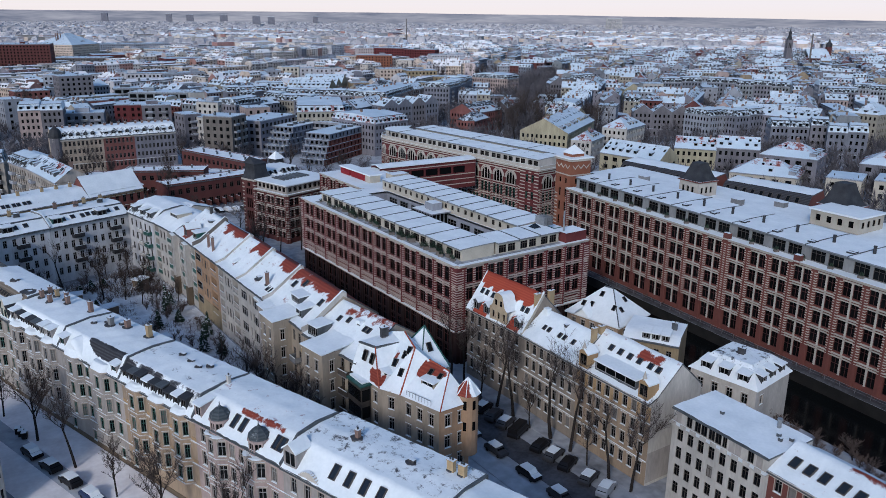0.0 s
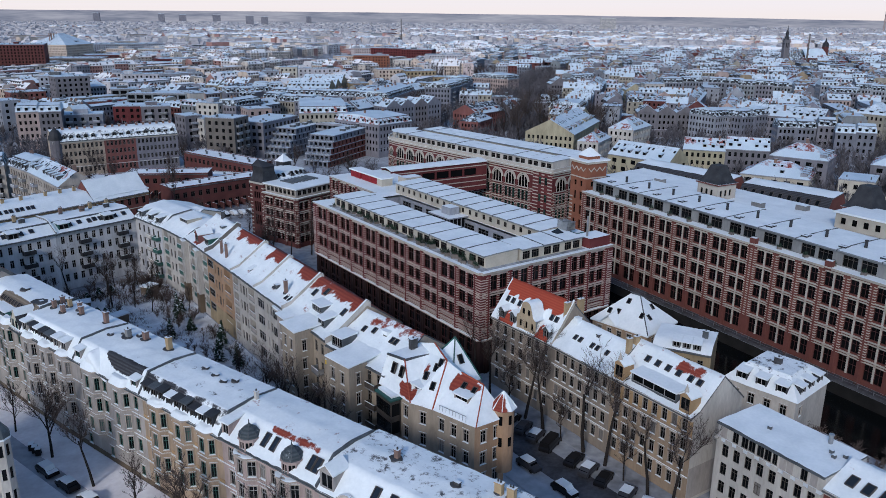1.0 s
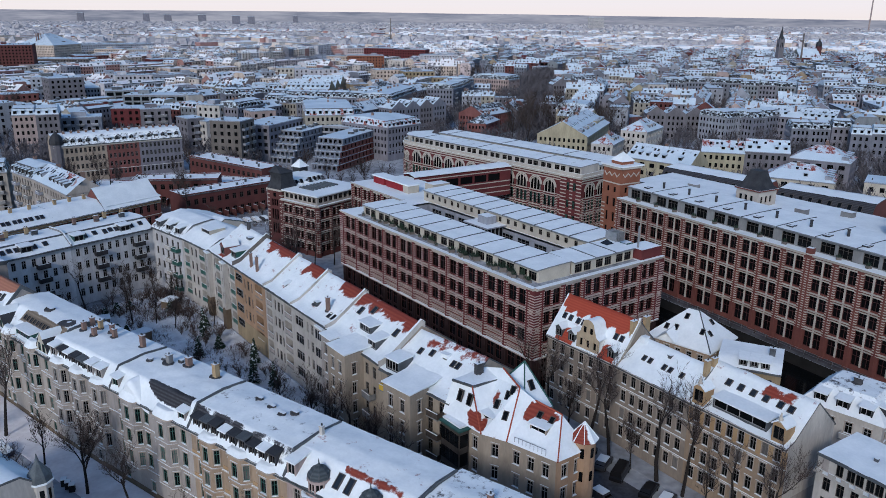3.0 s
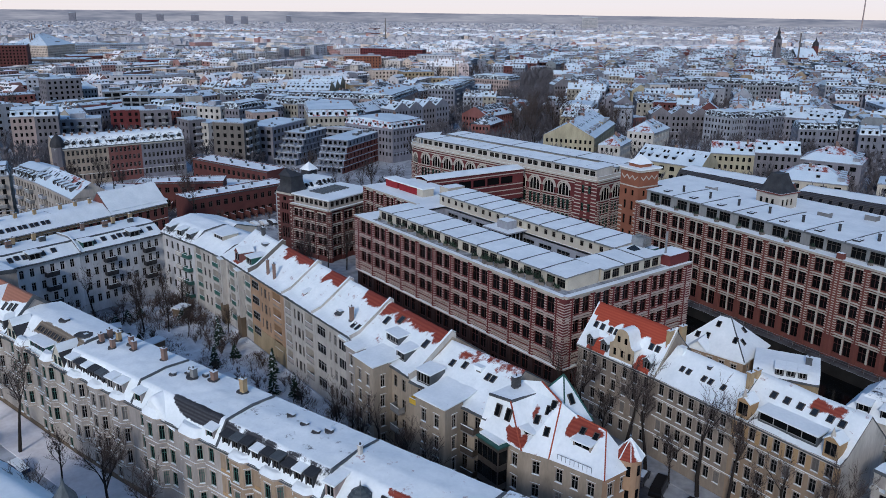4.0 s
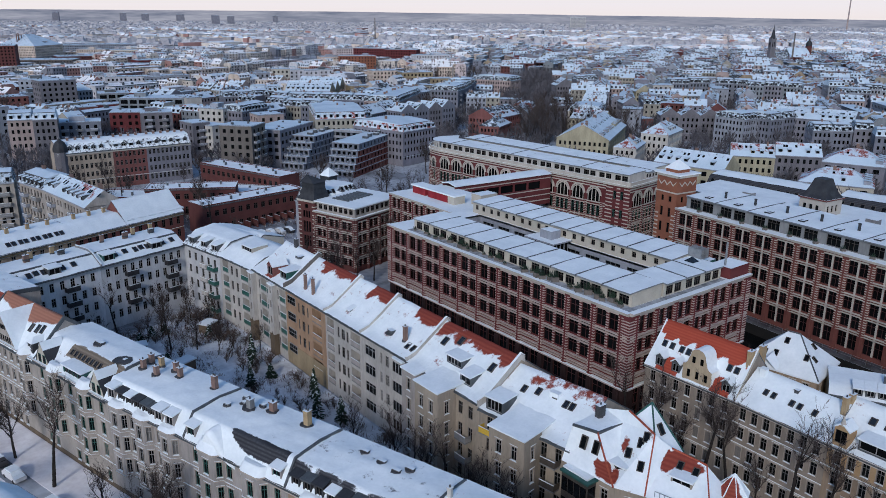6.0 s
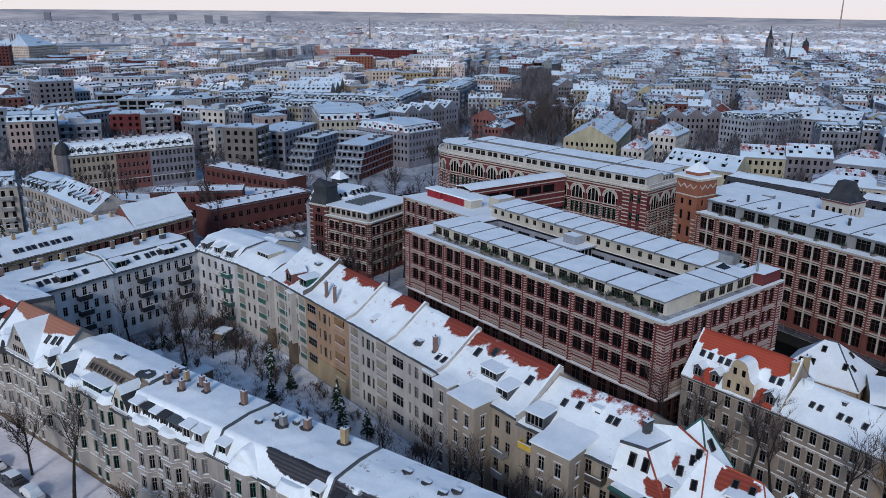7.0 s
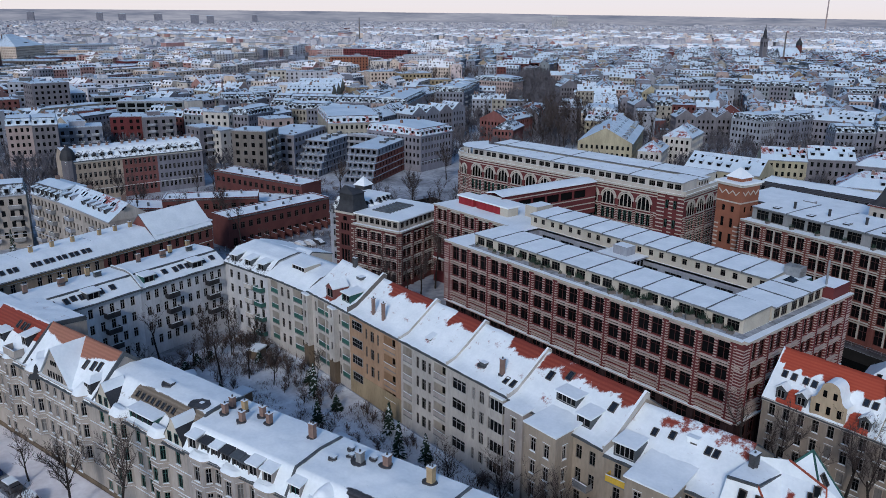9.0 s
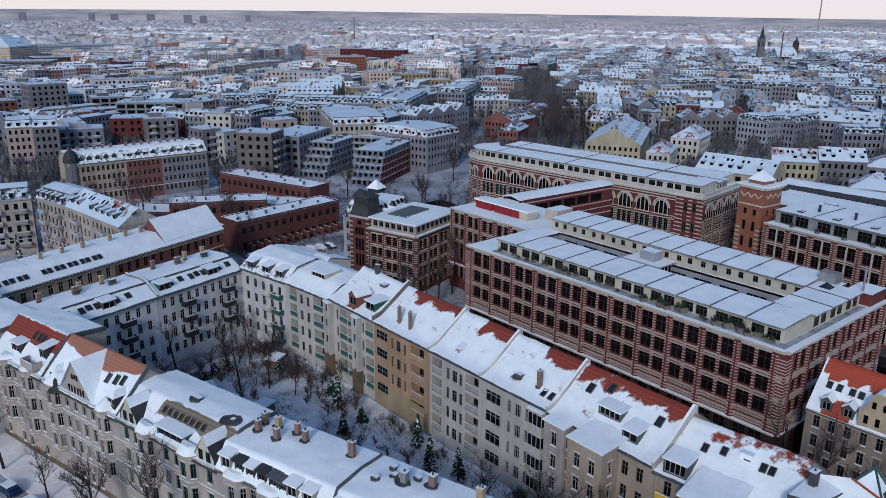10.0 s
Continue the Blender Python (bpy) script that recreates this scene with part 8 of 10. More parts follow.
def block_roof(hp, P, L, D, z, kind, r):
    """Roof of a house of length L and depth D over the eaves z, with dormers, chimneys and roof clutter."""
    o = 0.35
    if kind == "flat":
        hp.block(P, -0.15, L + 0.15, -0.15, D + 0.15, z, z + 0.35, R_WHITE, R_SNOW)
        hp.block(P, 0.25, L - 0.25, 0.25, D - 0.25, z + 0.3, z + 0.42, R_LEAD, R_SNOW)
        if L > 11 and r.random() < 0.6:
            a, b = r.uniform(0.1, 0.4) * L, r.uniform(0.15, 0.4) * D
            hp.block(P, a, a + min(7, L * 0.4), b, b + min(5, D * 0.4), z + 0.4, z + r.uniform(2.2, 3.0), r.choice((R_WALL, R_WHITE, R_LEAD)), R_SNOW)
        for k in range(int(L * D / 70)):
            a, b, w = r.uniform(0.8, L - 1.6), r.uniform(0.8, D - 1.6), r.uniform(0.4, 1.1)
            hp.block(P, a, a + w, b, b + w * 0.8, z + 0.4, z + r.uniform(0.7, 1.5), R_LEAD, r.choice((R_SNOW, R_LEAD)))
        return
    if kind == "mans":
        s, hh = 1.7, 2.9
        lo = [(-0.1, -o), (L + 0.1, -o), (L + 0.1, D + o), (-0.1, D + o)]
        hi = [(0.5, s), (L - 0.5, s), (L - 0.5, D - s), (0.5, D - s)]
        for i in range(4):
            j = (i + 1) % 4
            hp.add([P(*lo[i], z), P(*lo[j], z), P(*hi[j], z + hh), P(*hi[i], z + hh)], R_TILE)
        rz = z + hh + 0.9
        for i, j, a, b in ((0, 1, 0.5, L - 0.5), (2, 3, L - 0.5, 0.5)):
            hp.add([P(*hi[i], z + hh), P(*hi[j], z + hh), P(b, D / 2, rz), P(a, D / 2, rz)], R_SNOW)
        for x in (0.5, L - 0.5):
            hp.add([P(x, s, z + hh), P(x, D - s, z + hh), P(x, D / 2, rz)], R_SNOW)
        hp.block(P, 0.3, L - 0.3, s - 0.25, s - 0.05, z + hh - 0.12, z + hh + 0.14, R_LEAD, R_SNOW)
        hp.block(P, -0.1, L + 0.1, -o - 0.1, -o + 0.1, z - 0.35, z + 0.05, R_WHITE, R_SNOW)
        n = max(2, int(L / 2.7))
        for i in range(n):
            roof_dormer(hp, P, (i + 0.5) * L / n, 0.05, z + 0.25, 1.25 + 0.3 * r.random(), 1.5 + 0.35 * r.random(), 1.9, 1, r.choice((R_LEAD, R_LEAD, R_WHITE)))
        n = int(D / 3.2)
        if D > 15:
            for i in range(n):
                v = (i + 0.5) * D / n
                Q = lambda a, b, c: P(b, a, c)
                roof_dormer(hp, Q, v, 0.1, z + 0.25, 1.4, 1.7, 1.3, 1, r.choice((R_LEAD, R_WHITE)))
        top = rz
    else:
        long_u = L >= D
        W = D if long_u else L
        top = z + W * (0.36 if W < 16 else 0.27)
        hip = W / 2 * 0.92 if kind == "hip" else 0.0
        if long_u:
            Q, A, B = P, L, D
        else:
            Q, A, B = (lambda a, b, c: P(b, a, c)), D, L
        t = 0.42 + 0.4 * r.random()
        for sg in (0, 1):
            y0, ym = (-o, B / 2) if sg == 0 else (B + o, B / 2)
            yk, zk = y0 + (ym - y0) * t, z + (top - z) * t
            e0, ek, e1 = -0.2, hip * t, hip
            hp.add([Q(e0, y0, z), Q(A - e0, y0, z), Q(A - ek, yk, zk), Q(ek, yk, zk)], R_SNOW)
            hp.add([Q(ek, yk, zk), Q(A - ek, yk, zk), Q(A - e1, ym, top), Q(e1, ym, top)], R_TILE)
        for x, e in ((-0.2, hip), (A + 0.2, A - hip)):
            hp.add([Q(x, -o, z), Q(x, B + o, z), Q(e, B / 2, top)], R_TILE if kind == "hip" else R_WALL)
        hp.block(Q, -0.2, A + 0.2, -o - 0.1, -o + 0.1, z - 0.3, z + 0.04, R_WHITE, R_SNOW)
        hp.block(Q, hip, A - hip, B / 2 - 0.15, B / 2 + 0.15, top - 0.2, top + 0.14, R_TILE, R_SNOW)
        n = max(1, int((A - 2 * hip) / 3.3))
        for i in range(n):
            if r.random() < 0.75:
                f = 0.22
                roof_dormer(hp, Q, hip + (i + 0.5) * (A - 2 * hip) / n, B / 2 * f, z + (top - z) * f, 1.5, 1.35, 2.2, 1, r.choice((R_LEAD, R_WHITE, R_WALL)))
        for i in range(n):
            f = 0.62
            u, sl = hip + (i + r.random()) * (A - 2 * hip) / n, (top - z) / (B / 2)
            v = B / 2 * f
            hp.add([Q(u, v, z + v * sl + 0.14), Q(u + 0.9, v, z + v * sl + 0.14), Q(u + 0.9, v + 1.1, z + (v + 1.1) * sl + 0.14), Q(u, v + 1.1, z + (v + 1.1) * sl + 0.14)], R_GLASS)
        if not long_u and kind == "hip":
            for i in range(max(1, int(L / 4))):
                roof_dormer(hp, P, (i + 0.5) * L / max(1, int(L / 4)), 1.2, z + 0.6, 2.2, 1.3, 2.4, 1, R_WHITE)
    for k in range(max(1, int(L / 9))):
        a, b = r.uniform(0.6, L - 1.4), D / 2 + r.uniform(-1.5, 1.2)
        hp.block(P, a, a + 0.7, b, b + 1.1, z + 1.0, top + r.uniform(0.5, 1.4), R_CHIM, r.choice((R_SNOW, R_CHIM)))


taken = []


def town_block(label, p0, p1, D, z, wall, kind, n=1, tile="", style="", balc=0, big=0):
    """A row of n adjoining houses with their fronts from p0 to p1: walls with real openings, glazing behind, and a detailed roof."""
    p0, p1 = Vector(p0), Vector(p1)
    tmat = {"red": PATCH_RED, "slate": PATCH_SLATE}.get(tile) or (PATCH_SNOW if kind != "mans" or brng.random() < 0.4 else PATCH_SLATE)
    for i in range(n):
        a, b = p0.lerp(p1, i / n), p0.lerp(p1, (i + 1) / n)
        m, L = place(a, b)
        h = thing("apartment_house", m, label, "house", "town houses behind the works")
        zz = z + (brng.uniform(-0.7, 0.7) if n > 1 else 0.0)
        wm = wall if i == 0 or brng.random() < 0.5 else brng.choice((C_GREY, C_WARM, C_WHITE, C_TAN, wall)) if kind != "flat" else wall
        st = 3.3
        rows = [(zz - 0.7 - st * (k + 1) + 0.95, 1.75) for k in range(int((zz - 0.6) / st)) if zz - 0.7 - st * (k + 1) + 0.95 > 0.3]
        bm = bmesh.new()
        for q0, q1 in (((0, 0), (L, 0)), ((L, 0), (L, D)), ((L, D), (0, D)), ((0, D), (0, 0))):
            ln = (Vector(q1) - Vector(q0)).length
            if style == "blank" or q0 == (L, D):
                hs = ()
            elif style == "villa":
                hs = grid(ln, max(2, int(ln / 4.6)), 2.2, rows, 0.8, depth=0.5)
            elif style == "band":
                hs = grid(ln, max(1, int(ln / 5)), 4.2, [(rz - 0.1, 2.3) for rz, _ in rows], 0.4, depth=0.3)
            else:
                hs = grid(ln, max(1, int(ln / (3.4 if kind == "flat" else 2.2))), 2.0 if big == 1 else 1.5 if kind == "flat" else 1.05, rows, 0.6, depth=0.26)
            facade(bm, q0, q1, 0, zz, hs)
        part("wall", bm, wm, h)
        bm = bmesh.new()
        prism(bm, [(0.25, 0.25), (L - 0.25, 0.25), (L - 0.25, D - 0.25), (0.25, D - 0.25)], 0.1, zz - 0.1)
        part("glazing", bm, GLASS, h)
        hp = Heap()
        block_roof(hp, lambda x, y, c: (x, y, c), L, D, zz, kind, brng)
        for q in ([4.2] if len(rows) > 3 and kind != "flat" else []):
            hp.block(lambda x, y, c: (x, y, c), -0.12, L + 0.12, -0.12, 0.0, q, q + 0.25, R_WHITE, R_SNOW)
        hp.link("roof", [SHADE_SNOW, wm, tmat, GLASS, LEAD, CHIM_R, C_WHITE], h)
        for k in range(balc):
            for rz, _ in rows:
                balcony(h, L * (k + 0.5) / balc, 0, rz - 0.85, min(3.4, L / balc * 0.7), 1.4, C_WHITE if k % 2 == 0 else P_CONC)
        c = h.matrix_world @ Vector((L / 2, D / 2, 0))
        taken.append((c.x, c.y, max(L, D) * 0.5))


town_block("grey hall with a long snowy roof", (278, 1389), (396, 1393), 40, 14, C_WHITE, "flat")
town_block("tan apartment block under a snowy roof", (222, 1370), (250, 1372), 20, 16, F_ROSE, "flat")
town_block("low ochre works building under snow", (280, 1285), (315, 1264), 20, 12, F_SAND, "flat")
town_block("long pale yellow works building", (314, 1299), (375, 1261), 25, 10, F_CREAM, "flat")
town_block("long low hall under a snowy roof", (169, 1129), (230, 1098), 40, 8, P_DGREY, "flat")
town_block("long low hall under a snowy roof", (231, 1178), (315, 1172), 40, 8, BRICK_D, "flat")
town_block("red brick hall with pale window bays", (278, 997), (324, 996), 30, 11, BRICK, "flat")
town_block("low glazed hall under a snowy roof", (222, 989), (274, 957), 25, 9, P_BLUE, "flat", style="band")
town_block("red brick works house under snow", (167, 945), (191, 933), 18, 11, BRICK, "flat")
town_block("grey works house under a snowy roof", (185, 933), (218, 935), 18, 12, F_ROSE, "flat")
town_block("low concrete hall with a broad snowy roof", (122, 882), (159, 882), 30, 8, C_WHITE, "flat")
town_block("dark taupe tower house under a snowy roof", (93, 594), (115, 596), 16, 24, C_TAN, "flat")
town_block("grey house wing under a snowy roof", (93, 664), (109, 656), 28, 20, C_WHITE, "flat")
town_block("white apartment block with dark slots", (138, 723), (173, 724), 14, 16, F_PALE, "flat", n=2)
town_block("white apartment block with dark slots", (163, 707), (197, 703), 14, 16, F_PALE, "flat", n=2)
town_block("white apartment block under a snowy roof", (192, 702), (229, 701), 14, 15, C_WHITE, "flat", n=2)
town_block("white apartment block under a snowy roof", (189, 681), (225, 679), 13, 13, C_WHITE, "flat", n=2)
town_block("white town house under a snowy roof", (114, 617), (130, 618), 12, 15, C_WHITE, "hip")
town_block("glazed office wing under a snowy roof", (128, 597), (155, 591), 16, 14, P_BLUE, "flat", style="band")
town_block("glazed office building under a snowy roof", (123, 533), (159, 509), 20, 17, P_BLUE, "flat", style="band")
town_block("white end block of the glazed office", (155, 507), (164, 507), 20, 17.5, P_WHITE, "flat", style="blank")
town_block("dark red brick base building", (111, 549), (140, 548), 12, 12, BRICK, "flat")
town_block("red and white low house", (88, 540), (113, 542), 14, 12, P_RED, "flat")
town_block("red brick apartment cube under a snowy roof", (100, 470), (114, 464), 16, 17, BRICK, "flat", n=2)
town_block("tan apartment cube with corner balconies", (111, 454), (126, 450), 14, 17, C_TAN, "flat", balc=2)
town_block("tan apartment cube under a snowy roof", (120, 406), (129, 407), 13, 16.5, C_TAN, "flat", balc=1)
town_block("white apartment block under a snowy roof", (149, 439), (161, 447), 15, 18, P_WHITE, "flat", balc=1)
town_block("white apartment wing under a snowy roof", (128, 402), (137, 405), 12, 15, P_WHITE, "flat")
town_block("pale pink rendered apartment block", (49, 447), (69, 442), 18, 19, P_PINK, "mans", n=2)
town_block("white apartment block under a snowy roof", (48, 492), (58, 494), 14, 20, C_WHITE, "flat")
town_block("grey apartment block with balconies", (71, 454), (90, 449), 14, 15, C_CONC, "flat", balc=3)
town_block("red rendered house under a snowy roof", (68, 616), (90, 619), 16, 13, P_RED, "flat")
town_block("dark brick house under a snowy roof", (82, 705), (102, 707), 14, 12, BRICK_D, "hip")
town_block("concrete house under a snowy roof", (89, 646), (106, 647), 14, 12, C_WHITE, "flat")
town_block("taupe apartment cube with white corner balconies", (125, 351), (135, 359), 15, 21, P_DGREY, "flat", balc=2)
town_block("grey flat-roofed apartment block", (142, 359), (168, 376), 17, 17, C_WARM, "flat", big=1)
town_block("pink apartment box under a snowy roof", (150, 398), (163, 397), 12, 19, P_PINK, "flat")
town_block("pale grey apartment house with mansard", (157, 433), (177, 444), 14, 17, C_WARM, "mans")
town_block("ornate tenement row with green and red mansard", (167, 372), (189, 362), 45, 19, C_YELLOW, "mans", tile="red")
town_block("ornate tenement with mansard dormers", (191, 376), (204, 381), 13, 17, C_YELLOW, "mans")
town_block("ornate tenement row with red snowy roofs", (189, 331), (211, 336), 32, 16, C_WARM, "mans", tile="red")
town_block("tenement row under snowy roofs", (217, 401), (245, 414), 12, 15, C_GREY, "gable", n=2)
town_block("grey tenement row behind bare trees", (230, 391), (271, 396), 12, 16, C_GREY, "gable", n=4)
town_block("tenement row with dark dormered roofs", (204, 496), (244, 446), 12, 16, C_GREY, "mans", n=6, tile="slate")
town_block("tenement row with dark dormered roofs", (189, 471), (210, 426), 12, 16, C_YELLOW, "mans", n=4, tile="slate")
town_block("grey tenement with snowy mansard", (182, 517), (211, 513), 12, 16, C_GREY, "mans", n=3)
town_block("grey tenement with snowy mansard", (214, 542), (233, 539), 12, 16, C_WARM, "mans", n=2)
town_block("ochre house row with a pale sheet roof", (258, 517), (298, 564), 31, 15, C_OCHRE, "gable", n=3)
town_block("white flats under a snowy roof", (244, 668), (273, 664), 14, 15, F_PALE, "flat", n=2)
town_block("white flats under a snowy roof", (275, 673), (288, 671), 14, 17, C_WHITE, "flat")
town_block("cream tower house under a snowy roof", (277, 645), (290, 638), 12, 22, CREAM, "flat")
town_block("white flats under a snowy roof", (308, 675), (348, 667), 14, 18, F_PALE, "flat", n=3)
town_block("ochre and brick works house", (455, 880), (477, 874), 20, 16, F_SAND, "flat")
town_block("red brick works range under a snowy roof", (465, 856), (503, 835), 20, 18, BRICK_T, "flat", n=2)
town_block("long dark red brick mill", (556, 972), (613, 906), 24, 20, BRICK, "flat", n=2)
town_block("white office house under a snowy roof", (554, 826), (595, 810), 20, 18, F_PALE, "flat", n=2)
town_block("tan rendered works house", (557, 1019), (584, 1012), 20, 18, F_ROSE, "flat")
town_block("long ochre school building", (367, 632), (390, 625), 18, 18, F_SAND, "flat")
town_block("long ochre school building", (378, 602), (404, 593), 18, 18, P_OCHRE, "flat")
town_block("ochre school wing under a snowy roof", (387, 579), (408, 571), 14, 14, P_OCHRE, "flat")
town_block("plain ochre box-shaped house", (292, 547), (306, 543), 12, 15, P_OCHRE, "flat", style="blank")
town_block("low concrete house with a pale roof", (329, 579), (347, 574), 12, 11, C_CONC, "flat")
town_block("pink tenement row with dark mansard", (251, 424), (297, 465), 21, 17, P_PINK, "mans", n=3, tile="slate")
town_block("row of grey apartments with balconies", (320, 454), (369, 493), 19, 18, C_GREY, "mans", n=4, balc=1)
town_block("pink apartment block under a snowy roof", (409, 499), (427, 506), 34, 17, P_PINK, "mans")
town_block("red brick school house with white bargeboards", (276, 366), (303, 374), 18, 12, P_RED, "gable", tile="slate")
town_block("red brick school apse with steep roof", (264, 350), (282, 360), 11, 10, P_RED, "hip", tile="slate")
town_block("large dark brick sports hall", (625, 694), (657, 675), 26, 14, BRICK_D, "flat", style="band")
town_block("red brick house under a snowy roof", (674, 784), (687, 777), 14, 14, BRICK, "flat")
town_block("tan rendered gabled tenement", (419, 459), (431, 452), 14, 16, C_TAN, "gable")
town_block("tan tenement with dark mansard", (469, 485), (484, 476), 14, 16, C_TAN, "mans", n=2, tile="slate")
town_block("ornate cream corner tenement", (328, 335), (346, 348), 19, 15, CREAM, "mans")
town_block("tenement row along a street under seamed roofs", (346, 348), (394, 388), 14, 15, C_WARM, "gable", n=5)
town_block("tenement row along a street", (433, 420), (481, 460), 13, 15, C_TAN, "gable", n=4)
town_block("tenement row along a street", (412, 380), (440, 404), 9, 14, C_WARM, "gable", n=2)
town_block("pale rendered gable-ended tenement", (373, 357), (381, 351), 16, 15, C_WARM, "gable")
town_block("pale yellow rendered gabled house", (442, 403), (452, 396), 16, 15, P_YELLOW, "gable")
town_block("pale yellow house with a long blue-white roof", (262, 273), (309, 302), 24, 13, P_YELLOW, "gable")
town_block("pale yellow house with dormers", (307, 339), (314, 321), 12, 13, P_YELLOW, "gable", tile="red")
town_block("white house with red hipped roof", (264, 259), (282, 268), 10, 11, P_WHITE, "hip", tile="red")
town_block("white house with snowy hipped roof and red patch", (292, 263), (314, 271), 13, 14, P_WHITE, "hip", tile="red")
town_block("low pink-red rear building", (361, 337), (375, 335), 12, 8, P_RED, "flat", style="blank")
town_block("white apartment block under a snowy roof", (464, 405), (476, 396), 14, 18, P_WHITE, "flat")
town_block("pink tenement under a snowy roof", (435, 368), (442, 363), 14, 14, P_PINK, "gable")
town_block("long dark grey tenement front", (494, 413), (518, 394), 14, 18, C_CONC, "mans", n=2, tile="slate")
town_block("long grey rendered tenement front", (522, 392), (535, 370), 14, 18, C_CONC, "mans", n=2, tile="slate")
town_block("blue-grey rendered tenement front", (525, 368), (540, 333), 14, 18, P_BLUE, "mans", n=3)
town_block("pinkish tenement row with stepped gables", (418, 321), (471, 355), 11, 15, C_WARM, "gable", n=2)
town_block("white corner tenement with snowy mansard", (364, 269), (386, 268), 18, 15, C_WHITE, "mans", n=2)
town_block("grey tenement with dark mansard", (376, 261), (397, 258), 14, 15, C_GREY, "mans", n=2, tile="slate")
town_block("pink-grey tenement with dark mansard", (407, 262), (430, 256), 14, 15, C_WARM, "mans", n=2, tile="slate")
town_block("tenement row under dormered snowy roofs", (404, 231), (421, 236), 41, 15, C_WARM, "gable")
town_block("white tenement with mansard", (575, 331), (583, 323), 14, 18, C_WHITE, "mans")
town_block("tenement with slate mansard", (559, 314), (573, 299), 14, 15, C_WARM, "mans", tile="slate")
town_block("white tenement with dark roof", (577, 306), (587, 286), 14, 17, C_WHITE, "mans", n=2)
town_block("pink rendered gable-ended house", (526, 297), (536, 286), 10, 13, P_PINK, "gable")
town_block("pale yellow apartment block with a broad snowy roof", (425, 225), (426, 210), 20, 18, C_YELLOW, "hip")
town_block("grey tenement with dormered mansard", (361, 230), (374, 217), 12, 15, C_GREY, "mans", n=2, tile="slate")
town_block("grey tenement with dormered mansard", (373, 216), (378, 209), 12, 16, C_WARM, "mans", tile="slate")
town_block("grey tenement with dormered mansard", (366, 203), (375, 188), 12, 15, C_GREY, "mans", n=2)
town_block("dark tan tenement row with red roofs", (351, 312), (375, 290), 12, 14, C_TAN, "gable", n=3, tile="red")
town_block("pale yellow terrace with dormers", (248, 205), (262, 207), 29, 11.5, P_YELLOW, "gable", style="villa")
town_block("pale yellow apartment row with red roof patches", (274, 219), (294, 191), 12, 13.5, P_YELLOW, "gable", n=2, tile="red")
town_block("cream villa with broad snowy roof and dormers", (276, 162), (292, 169), 25, 9, CREAM, "hip", tile="red", style="villa")
town_block("red and grey villa with broad snowy roof", (304, 171), (321, 177), 23, 12, C_WARM, "hip", tile="red", style="villa")
town_block("villa with snowy hipped roof and red gutter", (325, 140), (343, 147), 22, 11, C_WARM, "hip", tile="red", style="villa")
town_block("cream flat-roofed house under a snowy roof", (286, 143), (301, 149), 12, 10, CREAM, "flat")
town_block("cream flat-roofed house under a snowy roof", (296, 129), (312, 135), 13, 10, CREAM, "flat")
town_block("row of grey tenements along a far street", (544, 746), (562, 739), 13, 17, F_ROSE, "gable", n=3)
town_block("large dark red brick warehouse", (151, 997), (163, 1046), 82, 30, BRICK_D, "flat")
town_block("ochre hall with a hipped snowy roof", (215, 1228), (261, 1277), 55, 20, F_SAND, "hip")

# tenements north-west of the yard
for q0, q1, kd, tl in (((2, 318), (15, 315), "gable", ""), ((15, 315), (27.5, 312), "mans", "slate"), ((29, 312), (32.5, 296), "mans", "slate"), ((32.5, 296), (34.5, 281), "gable", ""), ((34.5, 281), (36.5, 264), "gable", "red")):
    town_block("pale tenement with dark balconies and snowy dormers", q0, q1, 11, 16.2, P_WARM, kd, tile=tl, balc=2 if kd == "mans" else 1)

# triple tenement with dormers
for i, (u0, u1, wall, lab) in enumerate(((0, 20, P_SAND, "ornate sandstone-coloured corner tenement with dark dome"), (20, 33, P_RED, "dark red tenement with white window surrounds"), (33, 51, C_WARM, "grey-beige tenement with roof windows"))):
    p = lambda u: (51.2 + u, 362.6 - u * 0.02)
    L = u1 - u0
    h, L = house(lab, p(u0), p(u1), 13, 15.1, [(-0.4, 15.2), (2.6, 18.8), (9.0, 19.4), (13.4, 15.2)], wall, ROOF_SLATE, grid(L, int(L / 1.75), 0.95, [(12.0, 1.9), (8.7, 1.9), (5.4, 1.9), (1.8, 2.1)], 0.5), (), (), grid(13, 5, 1.0, [(12.0, 1.9), (8.7, 1.9), (5.4, 1.9)]) if i == 2 else (), sill=False, bands=(4.2,), group="tenements beyond the brick yard", bare=lambda u, v, z: 0.47 if v < 2.4 else 0.3)
    for k in range(int(L / 3)):
        dormer(h, 1.6 + k * 2.9, 0.35, 15.4, 1.7, 1.9, 2.6, LEAD, "pitch" if i == 0 or k % 2 else "flat")
        chimney(h, 2.4 + k * 2.9, 6.5, 18.9, 1.3, 0.9, 0.6, CHIM_R)
    if i == 0:
        bm = bmesh.new()
        lathe(bm, 1.5, 1.5, [(2.4, 0), (2.4, 15.9)], 10, 0)
        lathe(bm, 1.5, 1.5, [(2.8, 15.9), (2.7, 17.4), (1.8, 19.4), (0.8, 20.2), (0.1, 21.2)], 10, 1)
        part("corner_dome", bm, [C_TAN, SLATE], h)

